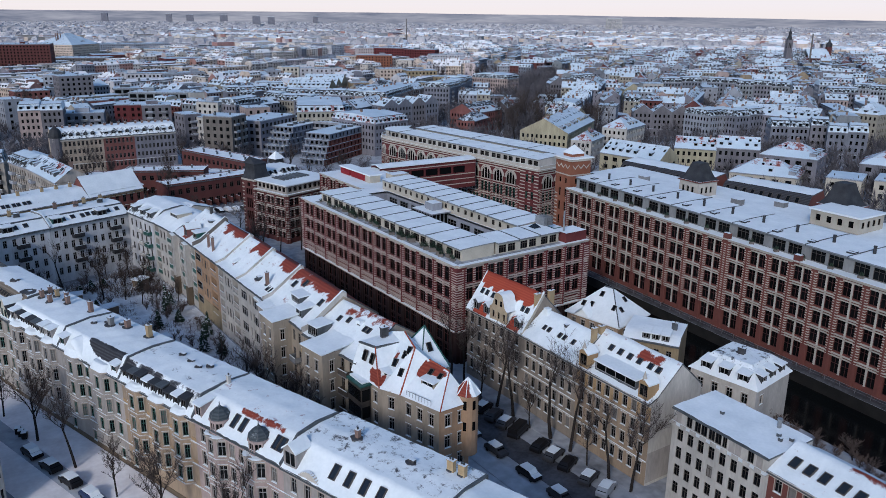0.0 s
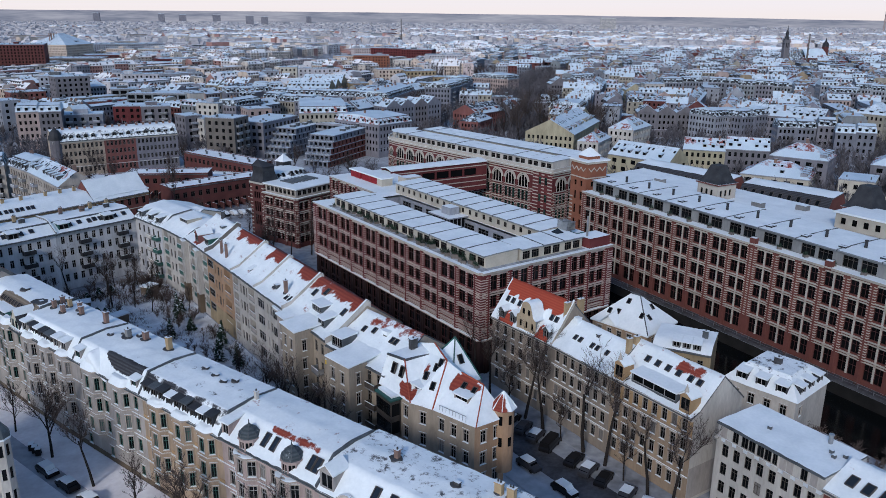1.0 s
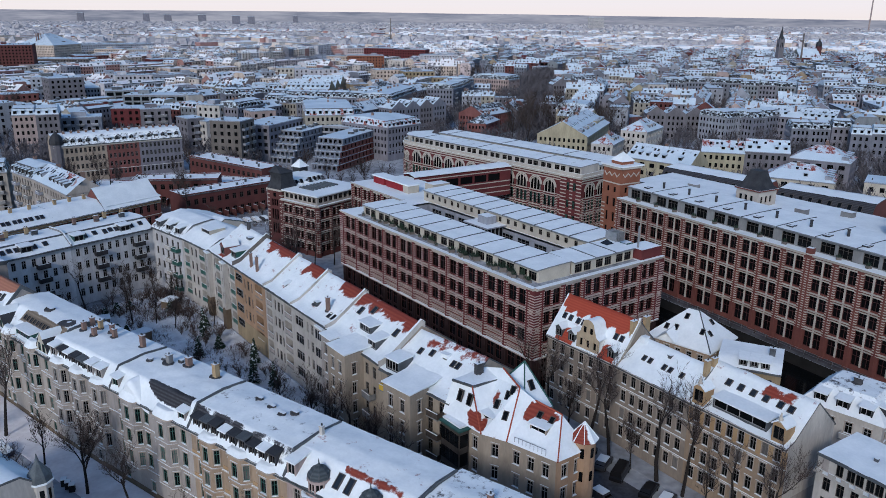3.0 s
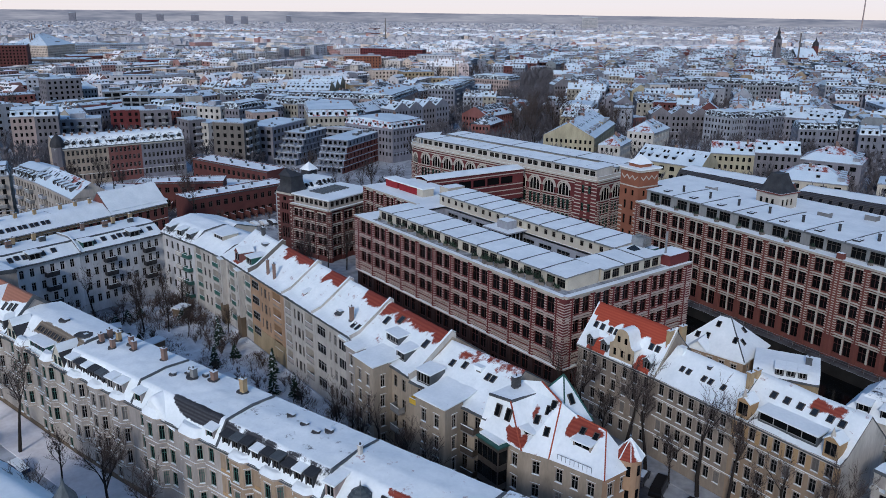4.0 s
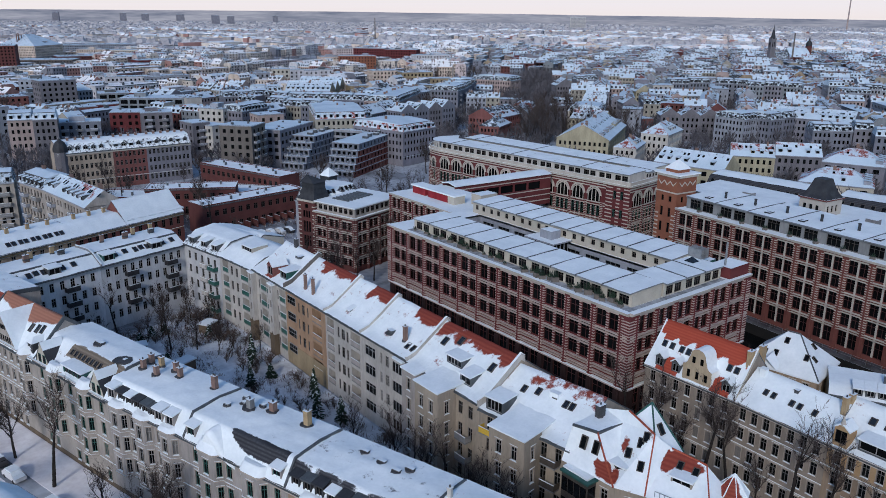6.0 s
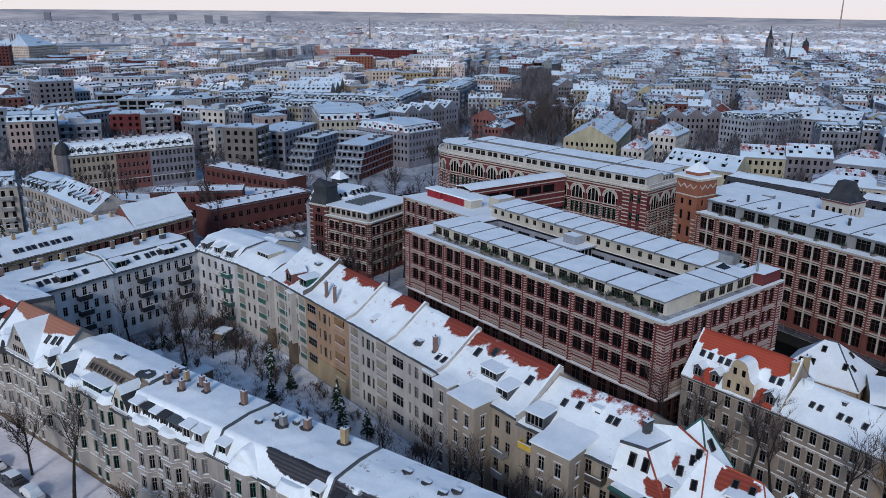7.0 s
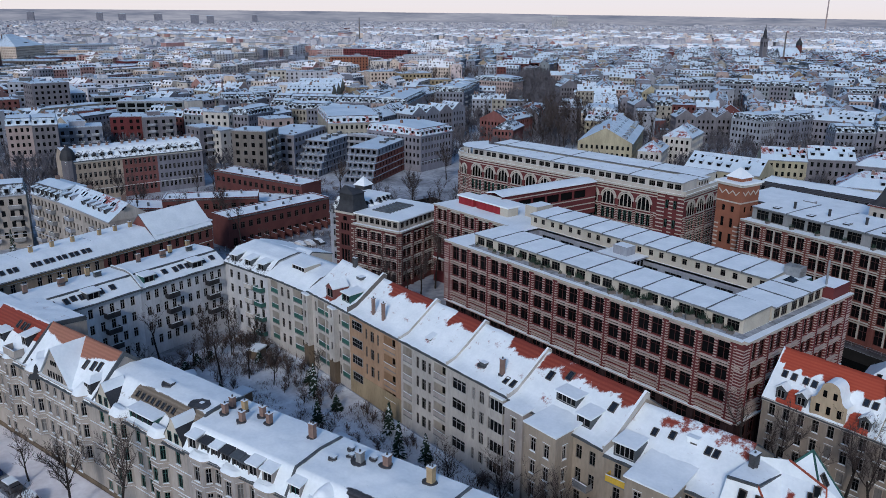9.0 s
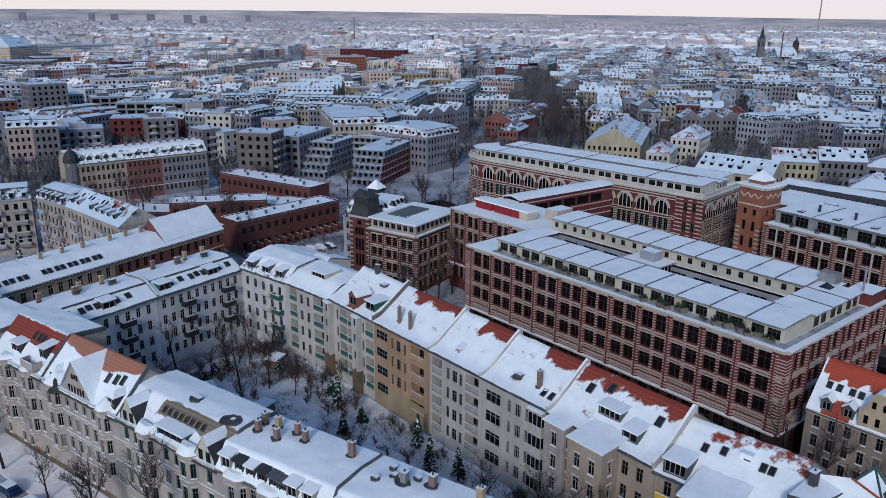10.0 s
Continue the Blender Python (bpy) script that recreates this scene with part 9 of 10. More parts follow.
# stepped terrace house: two arms with terraced ends and a range between them
ts = thing("terraced_apartments", Matrix.Translation((156.8, 321.9, 0)) @ Matrix.Rotation(radians(31.5), 4, "Z"), "pale grey stepped apartment house with snowy terraces and red brick flank", "apartment house")
ST = 2.75
for (v0, v1, u0, du, flank) in ((0.0, 13.0, 0.0, 1.5, BRICK_O), (28.0, 41.0, 7.0, 2.5, C_CONC)):
    for k in range(5):
        a, z = u0 + du * k, ST * k
        bm = bmesh.new()
        for p, q, fl in (((a, v1), (a, v0), 0), ((a, v0), (48, v0), 1), ((48, v0), (48, v1), 0), ((48, v1), (a, v1), 0)):
            ln = (Vector(q) - Vector(p)).length
            n = max(2, int(ln / (2.2 if ln < 14 else 3.4)))
            facade(bm, p, q, z, z + ST, grid(ln, n, 1.5 if ln < 14 else 1.2, [(z + 0.55, 1.7)], 0.4, depth=0.25), 1 if fl and k < 4 else 0)
        part("storey", bm, [C_CONC, flank], ts)
        bm = bmesh.new()
        prism(bm, [(a - 0.25, v0 - 0.15), (48.2, v0 - 0.15), (48.2, v1 + 0.15), (a - 0.25, v1 + 0.15)], z + ST - 0.12, z + ST + 0.16, 0, 1)
        part("terrace_slab", bm, [C_WHITE, SHADE_SNOW], ts)
        if k < 4:
            bm = bmesh.new()
            for j in range(9):
                y = v0 + (v1 - v0) * j / 8
                box(bm, a - 0.2, a - 0.12, y - 0.04, y + 0.04, z + ST, z + ST + 1.0)
            for zz in (0.45, 0.7, 0.95):
                box(bm, a - 0.2, a - 0.14, v0, v1, z + ST + zz, z + ST + zz + 0.06)
            box(bm, a + 0.1, a + du - 0.3, v0 + 3.2, v0 + 3.4, z + ST, z + ST + 1.5)
            box(bm, a + 0.1, a + du - 0.3, v1 - 3.4, v1 - 3.2, z + ST, z + ST + 1.5)
            part("terrace_rail", bm, C_WHITE, ts)
    bm = bmesh.new()
    prism(bm, [(u0 + 5 * du + 0.4, v0 + 0.35), (47.6, v0 + 0.35), (47.6, v1 - 0.35), (u0 + 5 * du + 0.4, v1 - 0.35)], 0.2, 5 * ST - 0.3)
    part("glazing", bm, GLASS, ts)
    bm = bmesh.new()
    for i in range(5):
        box(bm, 20 + i * 5.2, 22 + i * 5.2, v0 + 3 + i % 2, v0 + 5.4, 5 * ST + 0.16, 5 * ST + 1.2 + 0.4 * (i % 2), 0, 1)
    part("roof_plant", bm, [LEAD, SNOW], ts)
bm = bmesh.new()
for k in range(5):
    facade(bm, (36, 28), (36, 13), ST * k, ST * k + ST, grid(15, 5, 1.9, [(ST * k + 0.55, 1.7)], 0.3, depth=0.25))
    obox(bm, (36, 28), (36, 13), 0.9, 0, ST * k + ST - 0.15, ST * k + ST + 0.1, 1)
    obox(bm, (36, 28), (36, 13), 0.9, -0.84, ST * k + ST + 0.1, ST * k + ST + 0.9, 1)
facade(bm, (48, 13), (48, 28), 0, 5 * ST)
part("rear_range", bm, [C_CONC, C_WHITE], ts)
bm = bmesh.new()
prism(bm, [(36.4, 13.2), (47.6, 13.2), (47.6, 27.8), (36.4, 27.8)], 0.2, 5 * ST - 0.2)
part("glazing", bm, GLASS, ts)
bm = bmesh.new()
prism(bm, [(35.8, 13.16), (48.2, 13.16), (48.2, 27.84), (35.8, 27.84)], 5 * ST - 0.12, 5 * ST + 0.3, 0, 1)
part("roof_deck", bm, [C_WHITE, SHADE_SNOW], ts)
taken += [(160, 350, 24), (180, 350, 24), (76, 368, 34)]


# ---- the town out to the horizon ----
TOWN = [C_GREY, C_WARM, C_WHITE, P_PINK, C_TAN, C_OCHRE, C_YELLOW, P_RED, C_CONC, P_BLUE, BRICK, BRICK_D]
FARMATS = TOWN + [SHADE_SNOW, PATCH_RED, PATCH_SLATE, GLASS, PATCH_SNOW, LEAD, CHIM_R]
# same slots for the outer quarters, in the colours lightened for haze
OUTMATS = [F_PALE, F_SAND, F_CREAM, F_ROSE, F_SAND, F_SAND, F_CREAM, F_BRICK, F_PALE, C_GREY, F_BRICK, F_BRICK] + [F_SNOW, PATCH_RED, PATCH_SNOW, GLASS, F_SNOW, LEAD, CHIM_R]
I_SNOW, I_RED, I_SLATE, I_GLASS, I_BROKEN, I_LEAD, I_CHIM = range(len(TOWN), len(TOWN) + 7)
rng = random.Random(7)


def town_house(hp, cx, cy, ang, w, d, h, kind, wall, fine):
    """Walls, windows and roof of one town house, put into the heap; fine tells how much of it is built."""
    ca, sa = math.cos(ang), math.sin(ang)

    def P(u, v, z):
        return (cx + u * ca - v * sa, cy + u * sa + v * ca, z)

    x, y = w / 2, d / 2
    hp.block(P, -x, x, -y, y, 0, h, wall, I_SNOW)
    if fine:
        n, nr = max(2, int(w / (2.5 if fine > 1 else 4.2))), int((h - 0.8) / 3.2)
        ww = 0.5 if fine > 1 else 0.8
        for s in (-1, 1):
            for i in range(n):
                u = -x + (i + 0.5) * w / n
                for k in range(nr):
                    z, q = h - 2.6 - 3.2 * k, s * (y + 0.04)
                    hp.add([P(u - ww, q, z), P(u + ww, q, z), P(u + ww, q, z + 1.6), P(u - ww, q, z + 1.6)], I_GLASS)
        n = max(1, int(d / 3.4))
        for s in (-1, 1):
            for i in range(n):
                for k in range(nr):
                    z, u, q = h - 2.6 - 3.2 * k, -y + (i + 0.5) * d / n, s * (x + 0.04)
                    if (i + k) % 3:
                        hp.add([P(q, u - 0.5, z), P(q, u + 0.5, z), P(q, u + 0.5, z + 1.5), P(q, u - 0.5, z + 1.5)], I_GLASS)
    o, top = 0.35, h + 0.5
    tile = rng.choice((I_BROKEN, I_BROKEN, I_BROKEN, I_SNOW, I_SLATE, I_SLATE, I_RED))
    if kind == "flat":
        hp.block(P, -x - 0.2, x + 0.2, -y - 0.2, y + 0.2, h, h + 0.5, I_LEAD if rng.random() < 0.5 else wall, I_SNOW)
        if fine:
            for k in range(1 + int(w * d / 160)):
                a, b, s = rng.uniform(-x * 0.8, x * 0.6), rng.uniform(-y * 0.7, y * 0.4), rng.uniform(0.8, 3.2)
                hp.block(P, a, a + s, b, b + s * 0.7, h + 0.5, h + rng.uniform(1.2, 2.8), rng.choice((wall, I_LEAD)), I_SNOW)
    elif kind == "mans":
        s, hh = 1.7, 2.8
        lo, hi = [(-x, -y - o), (x, -y - o), (x, y + o), (-x, y + o)], [(-x, -y + s), (x, -y + s), (x, y - s), (-x, y - s)]
        for i in range(4):
            j = (i + 1) % 4
            hp.add([P(*lo[i], h), P(*lo[j], h), P(*hi[j], h + hh), P(*hi[i], h + hh)], tile if i % 2 == 0 else wall)
        hp.add([P(*p, h + hh) for p in hi], I_SNOW)
        top = h + hh
        if fine:
            nd = max(1, int(w / (2.8 if fine > 1 else 4)))
            for i in range(nd):
                u = -x + (i + 0.5) * w / nd
                for sg in (-1, 1):
                    v0, v1 = sg * (y - 0.1), sg * (y - 2.0)
                    hp.add([P(u - 0.65, v0, h + 0.4), P(u + 0.65, v0, h + 0.4), P(u + 0.65, v0, h + 2.0), P(u - 0.65, v0, h + 2.0)], I_GLASS)
                    hp.add([P(u - 0.85, v0, h + 2.0), P(u + 0.85, v0, h + 2.0), P(u + 0.85, v1, h + 2.5), P(u - 0.85, v1, h + 2.5)], I_SNOW)
                    for e in (-0.65, 0.65):
                        hp.add([P(u + e, v0, h + 0.3), P(u + e, v0, h + 2.0), P(u + e, v1, h + 2.4), P(u + e, v1, h + 0.3)], I_LEAD)
    else:
        top = h + d * rng.uniform(0.3, 0.44)
        e = 0.0 if kind == "gable" else min(x * 0.8, y)
        t = rng.uniform(0.3, 0.7)
        for sg in (-1, 1):
            hp.add([P(-x, sg * (y + o), h), P(x, sg * (y + o), h), P(x - e * t, sg * y * (1 - t), h + (top - h) * t), P(-x + e * t, sg * y * (1 - t), h + (top - h) * t)], I_SNOW)
            hp.add([P(-x + e * t, sg * y * (1 - t), h + (top - h) * t), P(x - e * t, sg * y * (1 - t), h + (top - h) * t), P(x - e, 0, top), P(-x + e, 0, top)], tile)
            hp.add([P(sg * x, -y, h), P(sg * x, y, h), P(sg * (x - e), 0, top)], wall if kind == "gable" else tile)
            if fine:
                nd = max(1, int(w / 3.6))
                for i in range(nd):
                    if rng.random() < 0.6:
                        u, v0, z0 = -x + (i + 0.5) * w / nd, sg * y * 0.75, h + (top - h) * 0.25
                        hp.block(P, u - 0.8, u + 0.8, min(v0, v0 - sg * 1.8), max(v0, v0 - sg * 1.8), z0, z0 + 1.5, I_LEAD, I_SNOW)
    if fine and kind != "flat":
        hp.block(P, x - 0.3, x + 0.05, -y, y, h, h + 1.4, wall, I_SNOW)
        for k in range(2 if fine > 1 else 1):
            u = rng.uniform(-x * 0.8, x * 0.8)
            hp.block(P, u - 0.45, u + 0.45, 0.4, 1.3, h, top + rng.uniform(0.6, 1.5), I_CHIM, rng.choice((I_SNOW, I_CHIM)))


def free(x, y, r):
    if -70 < x < 215 and y < 345 and y > -300 or (x < 235 and 40 < y < 300):
        return False
    return all((x - a) ** 2 + (y - b) ** 2 > (c + r) ** 2 for a, b, c in taken)


def in_park(x, y):
    """A wooded strip beyond the works."""
    az, dd = math.degrees(math.atan2(x + 12, y - 38)), math.hypot(x + 12, y - 38)
    return 42.4 + 1.2 * math.sin(dd / 60) < az < 46.2 + 0.8 * math.sin(dd / 45) and 430 < dd < 860


def belt(x, y):
    """Where woods and open snow take the place of houses, farther out."""
    dd, az = math.hypot(x, y), math.atan2(x, y)
    return noise.noise((dd / 330.0, az * 4.0, 3.0)) > (0.34 if dd < 1700 else 0.05 if dd < 2300 else -0.12)


cells = {}
parks = []
for ix in range(-10, 62):
    for iy in range(-40, 62):
        bw, bd = 78, 64
        gx, gy = ix * bw + (iy % 2) * 18, iy * bd
        rot = radians(33)
        x, y = gx * math.cos(rot) - gy * math.sin(rot), gx * math.sin(rot) + gy * math.cos(rot)
        dist, azi = math.hypot(x, y), math.degrees(math.atan2(x, y))
        if not (-9 < azi < 84) or dist > 3300 or dist < 330:
            continue
        turn = rot + rng.uniform(-0.12, 0.12) + radians(-12 if azi < 32 else 6)
        t, big = rng.random(), rng.random()
        if belt(x, y) and dist > 1150:
            continue
        if t < (0.07 if dist < 1200 else 0.05):
            parks.append((x, y))
            continue
        low = 1.0 if dist < 900 else 0.86 if dist < 1400 else 0.66
        houses = []
        if azi < 34 and dist > 700 and big < 0.28:
            continue
        if azi < 32 and dist > 700 and big < 0.72 or (dist > 1500 and big < 0.2):
            for k in range(rng.randint(1, 2)):
                houses.append((rng.uniform(-8, 8), -16 + 32 * k + rng.uniform(-3, 3), 0, rng.uniform(38, 70), rng.uniform(16, 26), rng.uniform(6, 11), "flat", rng.choice((2, 5, 3, 6, 6, 10, 5))))
        elif t < 0.2:
            for k in range(3):
                houses.append((0, -21 + k * 21, 0, rng.uniform(36, 58), 11, rng.uniform(11, 17) * low, "flat", rng.choice((2, 8, 9, 0, 1, 6))))
        else:
            hx, hy = 31, 24
            for sx, sy, an, ln in ((0, -hy, 0, 2 * hx), (0, hy, 0, 2 * hx), (-hx, 0, 1.5708, 2 * hy - 11), (hx, 0, 1.5708, 2 * hy - 11)):
                s, base = -ln / 2, rng.uniform(11.5, 15.5)
                while s < ln / 2 - 6:
                    wd = min(rng.uniform(9, 16), ln / 2 - s)
                    if rng.random() > 0.07:
                        c = s + wd / 2
                        houses.append((sx + (c if an == 0 else 0), sy + (0 if an == 0 else c), an, wd, rng.uniform(10, 12), (base + rng.uniform(-1.2, 1.2)) * low, rng.choice(("gable", "gable", "mans", "mans", "flat")), rng.choice((0, 0, 1, 1, 2, 2, 3, 3, 4, 5, 6, 6, 7, 8, 9, 2, 11))))
                    s += wd
            for k in range(2):
                houses.append((rng.uniform(-12, 12), rng.uniform(-7, 7), rng.choice((0, 1.57)), rng.uniform(9, 18), 7, rng.uniform(4, 9), "flat", rng.choice((0, 2, 10, 8))))
        for u, v, an, wd, dp, hh, kind, wall in houses:
            px, py = x + u * math.cos(turn) - v * math.sin(turn), y + u * math.sin(turn) + v * math.cos(turn)
            dd = math.hypot(px, py)
            if not free(px, py, 6) or in_park(px, py) or dd < 470:
                continue
            if dd < 540:
                ob = thing("town_house", Matrix.Identity(4), "town house with rendered walls and a snow-covered roof", "house", "town houses behind the works")
                hp = Heap()
                town_house(hp, px, py, turn + an, wd, dp, hh, kind, wall, 2)
                hp.link("shell", FARMATS, ob)
            else:
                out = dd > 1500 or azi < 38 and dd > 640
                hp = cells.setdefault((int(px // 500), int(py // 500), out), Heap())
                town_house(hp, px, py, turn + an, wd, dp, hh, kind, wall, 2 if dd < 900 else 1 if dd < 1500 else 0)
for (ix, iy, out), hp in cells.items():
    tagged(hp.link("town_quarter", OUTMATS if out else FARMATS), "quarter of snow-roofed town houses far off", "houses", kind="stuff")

# bare trees in the courtyards and streets of the town
grove = {}


def far_tree(r, x, y, hh, n, thick):
    """A bare tree far off: a trunk and a crown of thin twig blades."""
    hp = grove.setdefault(int(math.atan2(x, y) * 5), Heap())
    hp.add([(x - 0.2, y, 0), (x + 0.2, y, 0), (x + 0.1, y, hh * 0.6), (x - 0.1, y, hh * 0.6)], 0)
    for i in range(n):
        a = r.uniform(0, 6.283)
        z0, rr = hh * r.uniform(0.15, 0.62), hh * r.uniform(0.1, 0.33)
        z1 = min(hh, z0 + hh * r.uniform(0.15, 0.42))
        w = r.uniform(0.1, 0.27) * thick
        c, s_ = math.cos(a), math.sin(a)
        hp.add([(x, y, z0), (x + c * rr * 0.6 - s_ * w, y + s_ * rr * 0.6 + c * w, (z0 + z1) / 2), (x + c * rr, y + s_ * rr, z1), (x + c * rr * 0.6 + s_ * w, y + s_ * rr * 0.6 - c * w, (z0 + z1) / 2 + 0.3)], 0)


for k in range(6500):
    azr, dd = radians(rng.uniform(-8, 80)), 300 + 1200 * rng.random() ** 0.8
    x, y = dd * math.sin(azr), dd * math.cos(azr)
    if free(x, y, 1):
        far_tree(rng, x, y, rng.uniform(7, 13), 26 if dd < 700 else 15, 1 if dd < 700 else 1.5)
for k in range(4200):
    azr, dd = radians(rng.uniform(2, 76)), rng.uniform(270, 640)
    x, y = dd * math.sin(azr), dd * math.cos(azr)
    if free(x, y, -1.5):
        far_tree(rng, x, y, rng.uniform(7, 13), 30, 0.9)
park = random.Random(31)
for k in range(850):
    azr, dd = radians(park.uniform(41, 47.2)), 430 + 430 * park.random() ** 0.8
    x, y = -12 + dd * math.sin(azr), 38 + dd * math.cos(azr)
    if in_park(x, y) and free(x, y, 2):
        far_tree(park, x, y, park.uniform(10, 18), 38, 1)
for hp in grove.values():
    tagged(hp.link("town_trees", [TWIG_GREY]), "bare trees between the town houses", "trees", kind="stuff")


# landmarks far off
def tower_block(label, x, y, w, d, z, wall, ang=0.3, name="tower_block"):
    h = thing(name, pose(x, y, 0, 0, 0, math.degrees(ang)), label, "tower block")
    bm = bmesh.new()
    box(bm, -w / 2, w / 2, -d / 2, d / 2, 0, z)
    part("wall", bm, wall, h)
    bm = bmesh.new()
    for k in range(int(z / 3)):
        for s in (-1, 1):
            box(bm, -w / 2 + 1, w / 2 - 1, s * d / 2 - 0.05, s * d / 2 + 0.05, k * 3 + 1, k * 3 + 2.4)
    part("window_bands", bm, C_GREY, h)
    bm = bmesh.new()
    box(bm, -w / 2, w / 2, -d / 2, d / 2, z, z + 0.6)
    part("roof", bm, SHADE_SNOW, h)


tower_block("pale slab tower block on the horizon", 2440, 2310, 62, 20, 52, P_WHITE, -0.75)
for x, y, w, z in ((1355, 3400, 34, 47), (1420, 3390, 30, 44), (930, 4350, 30, 52), (1290, 4490, 30, 50), (1370, 4380, 36, 46), (1510, 4250, 40, 46), (1900, 3940, 26, 44)):
    tower_block("tall tower block on the horizon", x, y, w, 18, z, C_WARM, -0.4)
ch = thing("church", pose(967, 606, 0, 0, 0, -30), "sandstone church tower with a dark stepped spire", "church")
ch.scale = (0.68, 0.68, 1.0)
bm = bmesh.new()
box(bm, -4.6, 4.6, -4.6, 4.6, 0, 38)
for sx in (-1, 1):
    for sy in (-1, 1):
        box(bm, sx * 4.4 - 0.8, sx * 4.4 + 0.8, sy * 4.4 - 0.8, sy * 4.4 + 0.8, 0, 39.5)
for z in (14, 26, 36):
    box(bm, -5.0, 5.0, -5.0, 5.0, z, z + 0.8)
for sx in (-1.6, 1.6):
    box(bm, sx - 0.7, sx + 0.7, -4.7, 4.7, 28, 34, 1)
    box(bm, -4.7, 4.7, sx - 0.7, sx + 0.7, 28, 34, 1)
part("tower", bm, [C_TAN, GLASS], ch)
bm = bmesh.new()
lathe(bm, 0, 0, [(4.9, 38), (4.4, 41), (2.9, 43), (2.7, 46), (3.1, 46.3), (2.0, 48.5), (1.0, 50), (0.9, 52), (0.1, 56)], 8)
part("spire", bm, SLATE, ch)
bm = bmesh.new()
box(bm, 5, 34, -7, 7, 0, 13)
part("nave", bm, C_TAN, ch)
bm = bmesh.new()
for s in (-1, 1):
    quad(bm, ((5, s * 7.5, 12.8), (34, s * 7.5, 12.8), (34, 0, 21), (5, 0, 21)))
part("nave_roof", bm, PATCH_SLATE, ch)
ch = thing("church", pose(1080, 616, 0, 0, 0, -25), "brick church with a dark dome and broad snowy roof", "church")
bm = bmesh.new()
box(bm, -34, -3, -9, 9, 0, 14)
box(bm, -3, 3, -3, 3, 0, 27)
part("wall", bm, BRICK_D, ch)
bm = bmesh.new()
for s in (-1, 1):
    quad(bm, ((-35, s * 10, 13.6), (-2, s * 10, 13.6), (-2, 0, 24), (-35, 0, 24)))
part("nave_roof", bm, SHADE_SNOW, ch)
bm = bmesh.new()
lathe(bm, 0, 0, [(4.0, 27), (4.2, 29), (3.4, 32), (1.4, 34), (1.0, 36), (0.1, 39)], 10)
part("dome", bm, SLATE, ch)
for x, y, z, r in ((1100, 1755, 51, 1.7), (1010, 600, 44, 1.3)):
    cy = thing("factory_chimney", pose(x, y, 0), "tall brick factory chimney", "chimney")
    bm = bmesh.new()
    lathe(bm, 0, 0, [(r, 0), (r * 0.65, z), (r * 0.75, z), (r * 0.75, z + 1.5)], 10)
    part("shaft", bm, P_DGREY, cy)
ma = thing("radio_mast", pose(3310, 1640, 0), "slender red and white radio mast", "mast")
bm = bmesh.new()
lathe(bm, 0, 0, [(3.4, 0), (2.6, 110), (1.2, 215)], 8)
part("shaft", bm, P_PINK, ma)

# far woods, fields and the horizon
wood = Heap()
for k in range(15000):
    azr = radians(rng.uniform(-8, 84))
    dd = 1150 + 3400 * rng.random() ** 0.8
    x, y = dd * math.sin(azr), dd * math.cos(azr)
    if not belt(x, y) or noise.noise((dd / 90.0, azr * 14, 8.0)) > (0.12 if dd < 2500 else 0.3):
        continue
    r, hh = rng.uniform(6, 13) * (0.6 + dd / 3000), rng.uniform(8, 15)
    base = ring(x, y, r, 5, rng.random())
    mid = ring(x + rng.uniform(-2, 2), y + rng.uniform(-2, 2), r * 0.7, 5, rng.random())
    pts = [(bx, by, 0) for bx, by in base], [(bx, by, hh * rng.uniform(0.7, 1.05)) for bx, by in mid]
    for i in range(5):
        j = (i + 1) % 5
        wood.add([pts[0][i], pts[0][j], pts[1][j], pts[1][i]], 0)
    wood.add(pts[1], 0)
# far woods paled: distance haze is mixed into their base colour
WOODS = material("hazed_woods", (0.28, 0.27, 0.29), (0.58, 0.55, 0.55), 0.95, 0.02, 0.3, 0)
tagged(wood.link("woods", [WOODS]), "bare winter woods far off, paled with haze in their colour", "woods", kind="stuff")
fields, sheet = random.Random(5), Heap()
for k in range(90):
    azr, dd = radians(fields.uniform(-8, 84)), fields.uniform(1500, 4600)
    w, d = fields.uniform(60, 300), fields.uniform(40, 130)
    ax, ay = Vector((math.cos(azr), -math.sin(azr))), Vector((math.sin(azr), math.cos(azr)))
    c = ay * dd
    sheet.add([(*(c + ax * w * sx + ay * d * sy * fields.uniform(0.7, 1.3)), 0.3 + 0.02 * k) for sx, sy in ((-1, -1), (1, -1), (1, 1), (-1, 1))], 0)
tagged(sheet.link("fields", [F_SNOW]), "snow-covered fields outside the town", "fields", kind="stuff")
bm = bmesh.new()
N = 120
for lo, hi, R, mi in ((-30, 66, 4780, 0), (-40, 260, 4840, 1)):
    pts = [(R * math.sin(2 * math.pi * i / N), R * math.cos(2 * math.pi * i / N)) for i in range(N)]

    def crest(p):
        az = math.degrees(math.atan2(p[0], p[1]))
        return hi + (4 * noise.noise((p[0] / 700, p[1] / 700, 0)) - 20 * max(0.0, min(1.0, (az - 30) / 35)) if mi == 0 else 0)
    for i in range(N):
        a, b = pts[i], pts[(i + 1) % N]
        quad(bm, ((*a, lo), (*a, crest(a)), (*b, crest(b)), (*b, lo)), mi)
# the land ring emits its own colour, with the distance haze in it
FARLAND = material("glowing_land", (0.15, 0.155, 0.188), (0.432, 0.39, 0.381), 1.0, 0.0035, 0.016, 0, tall=0.1, vary=0)
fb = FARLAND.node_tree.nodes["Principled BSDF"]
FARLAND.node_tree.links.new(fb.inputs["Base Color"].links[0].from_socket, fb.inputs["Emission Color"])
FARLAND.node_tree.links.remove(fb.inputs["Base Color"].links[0])
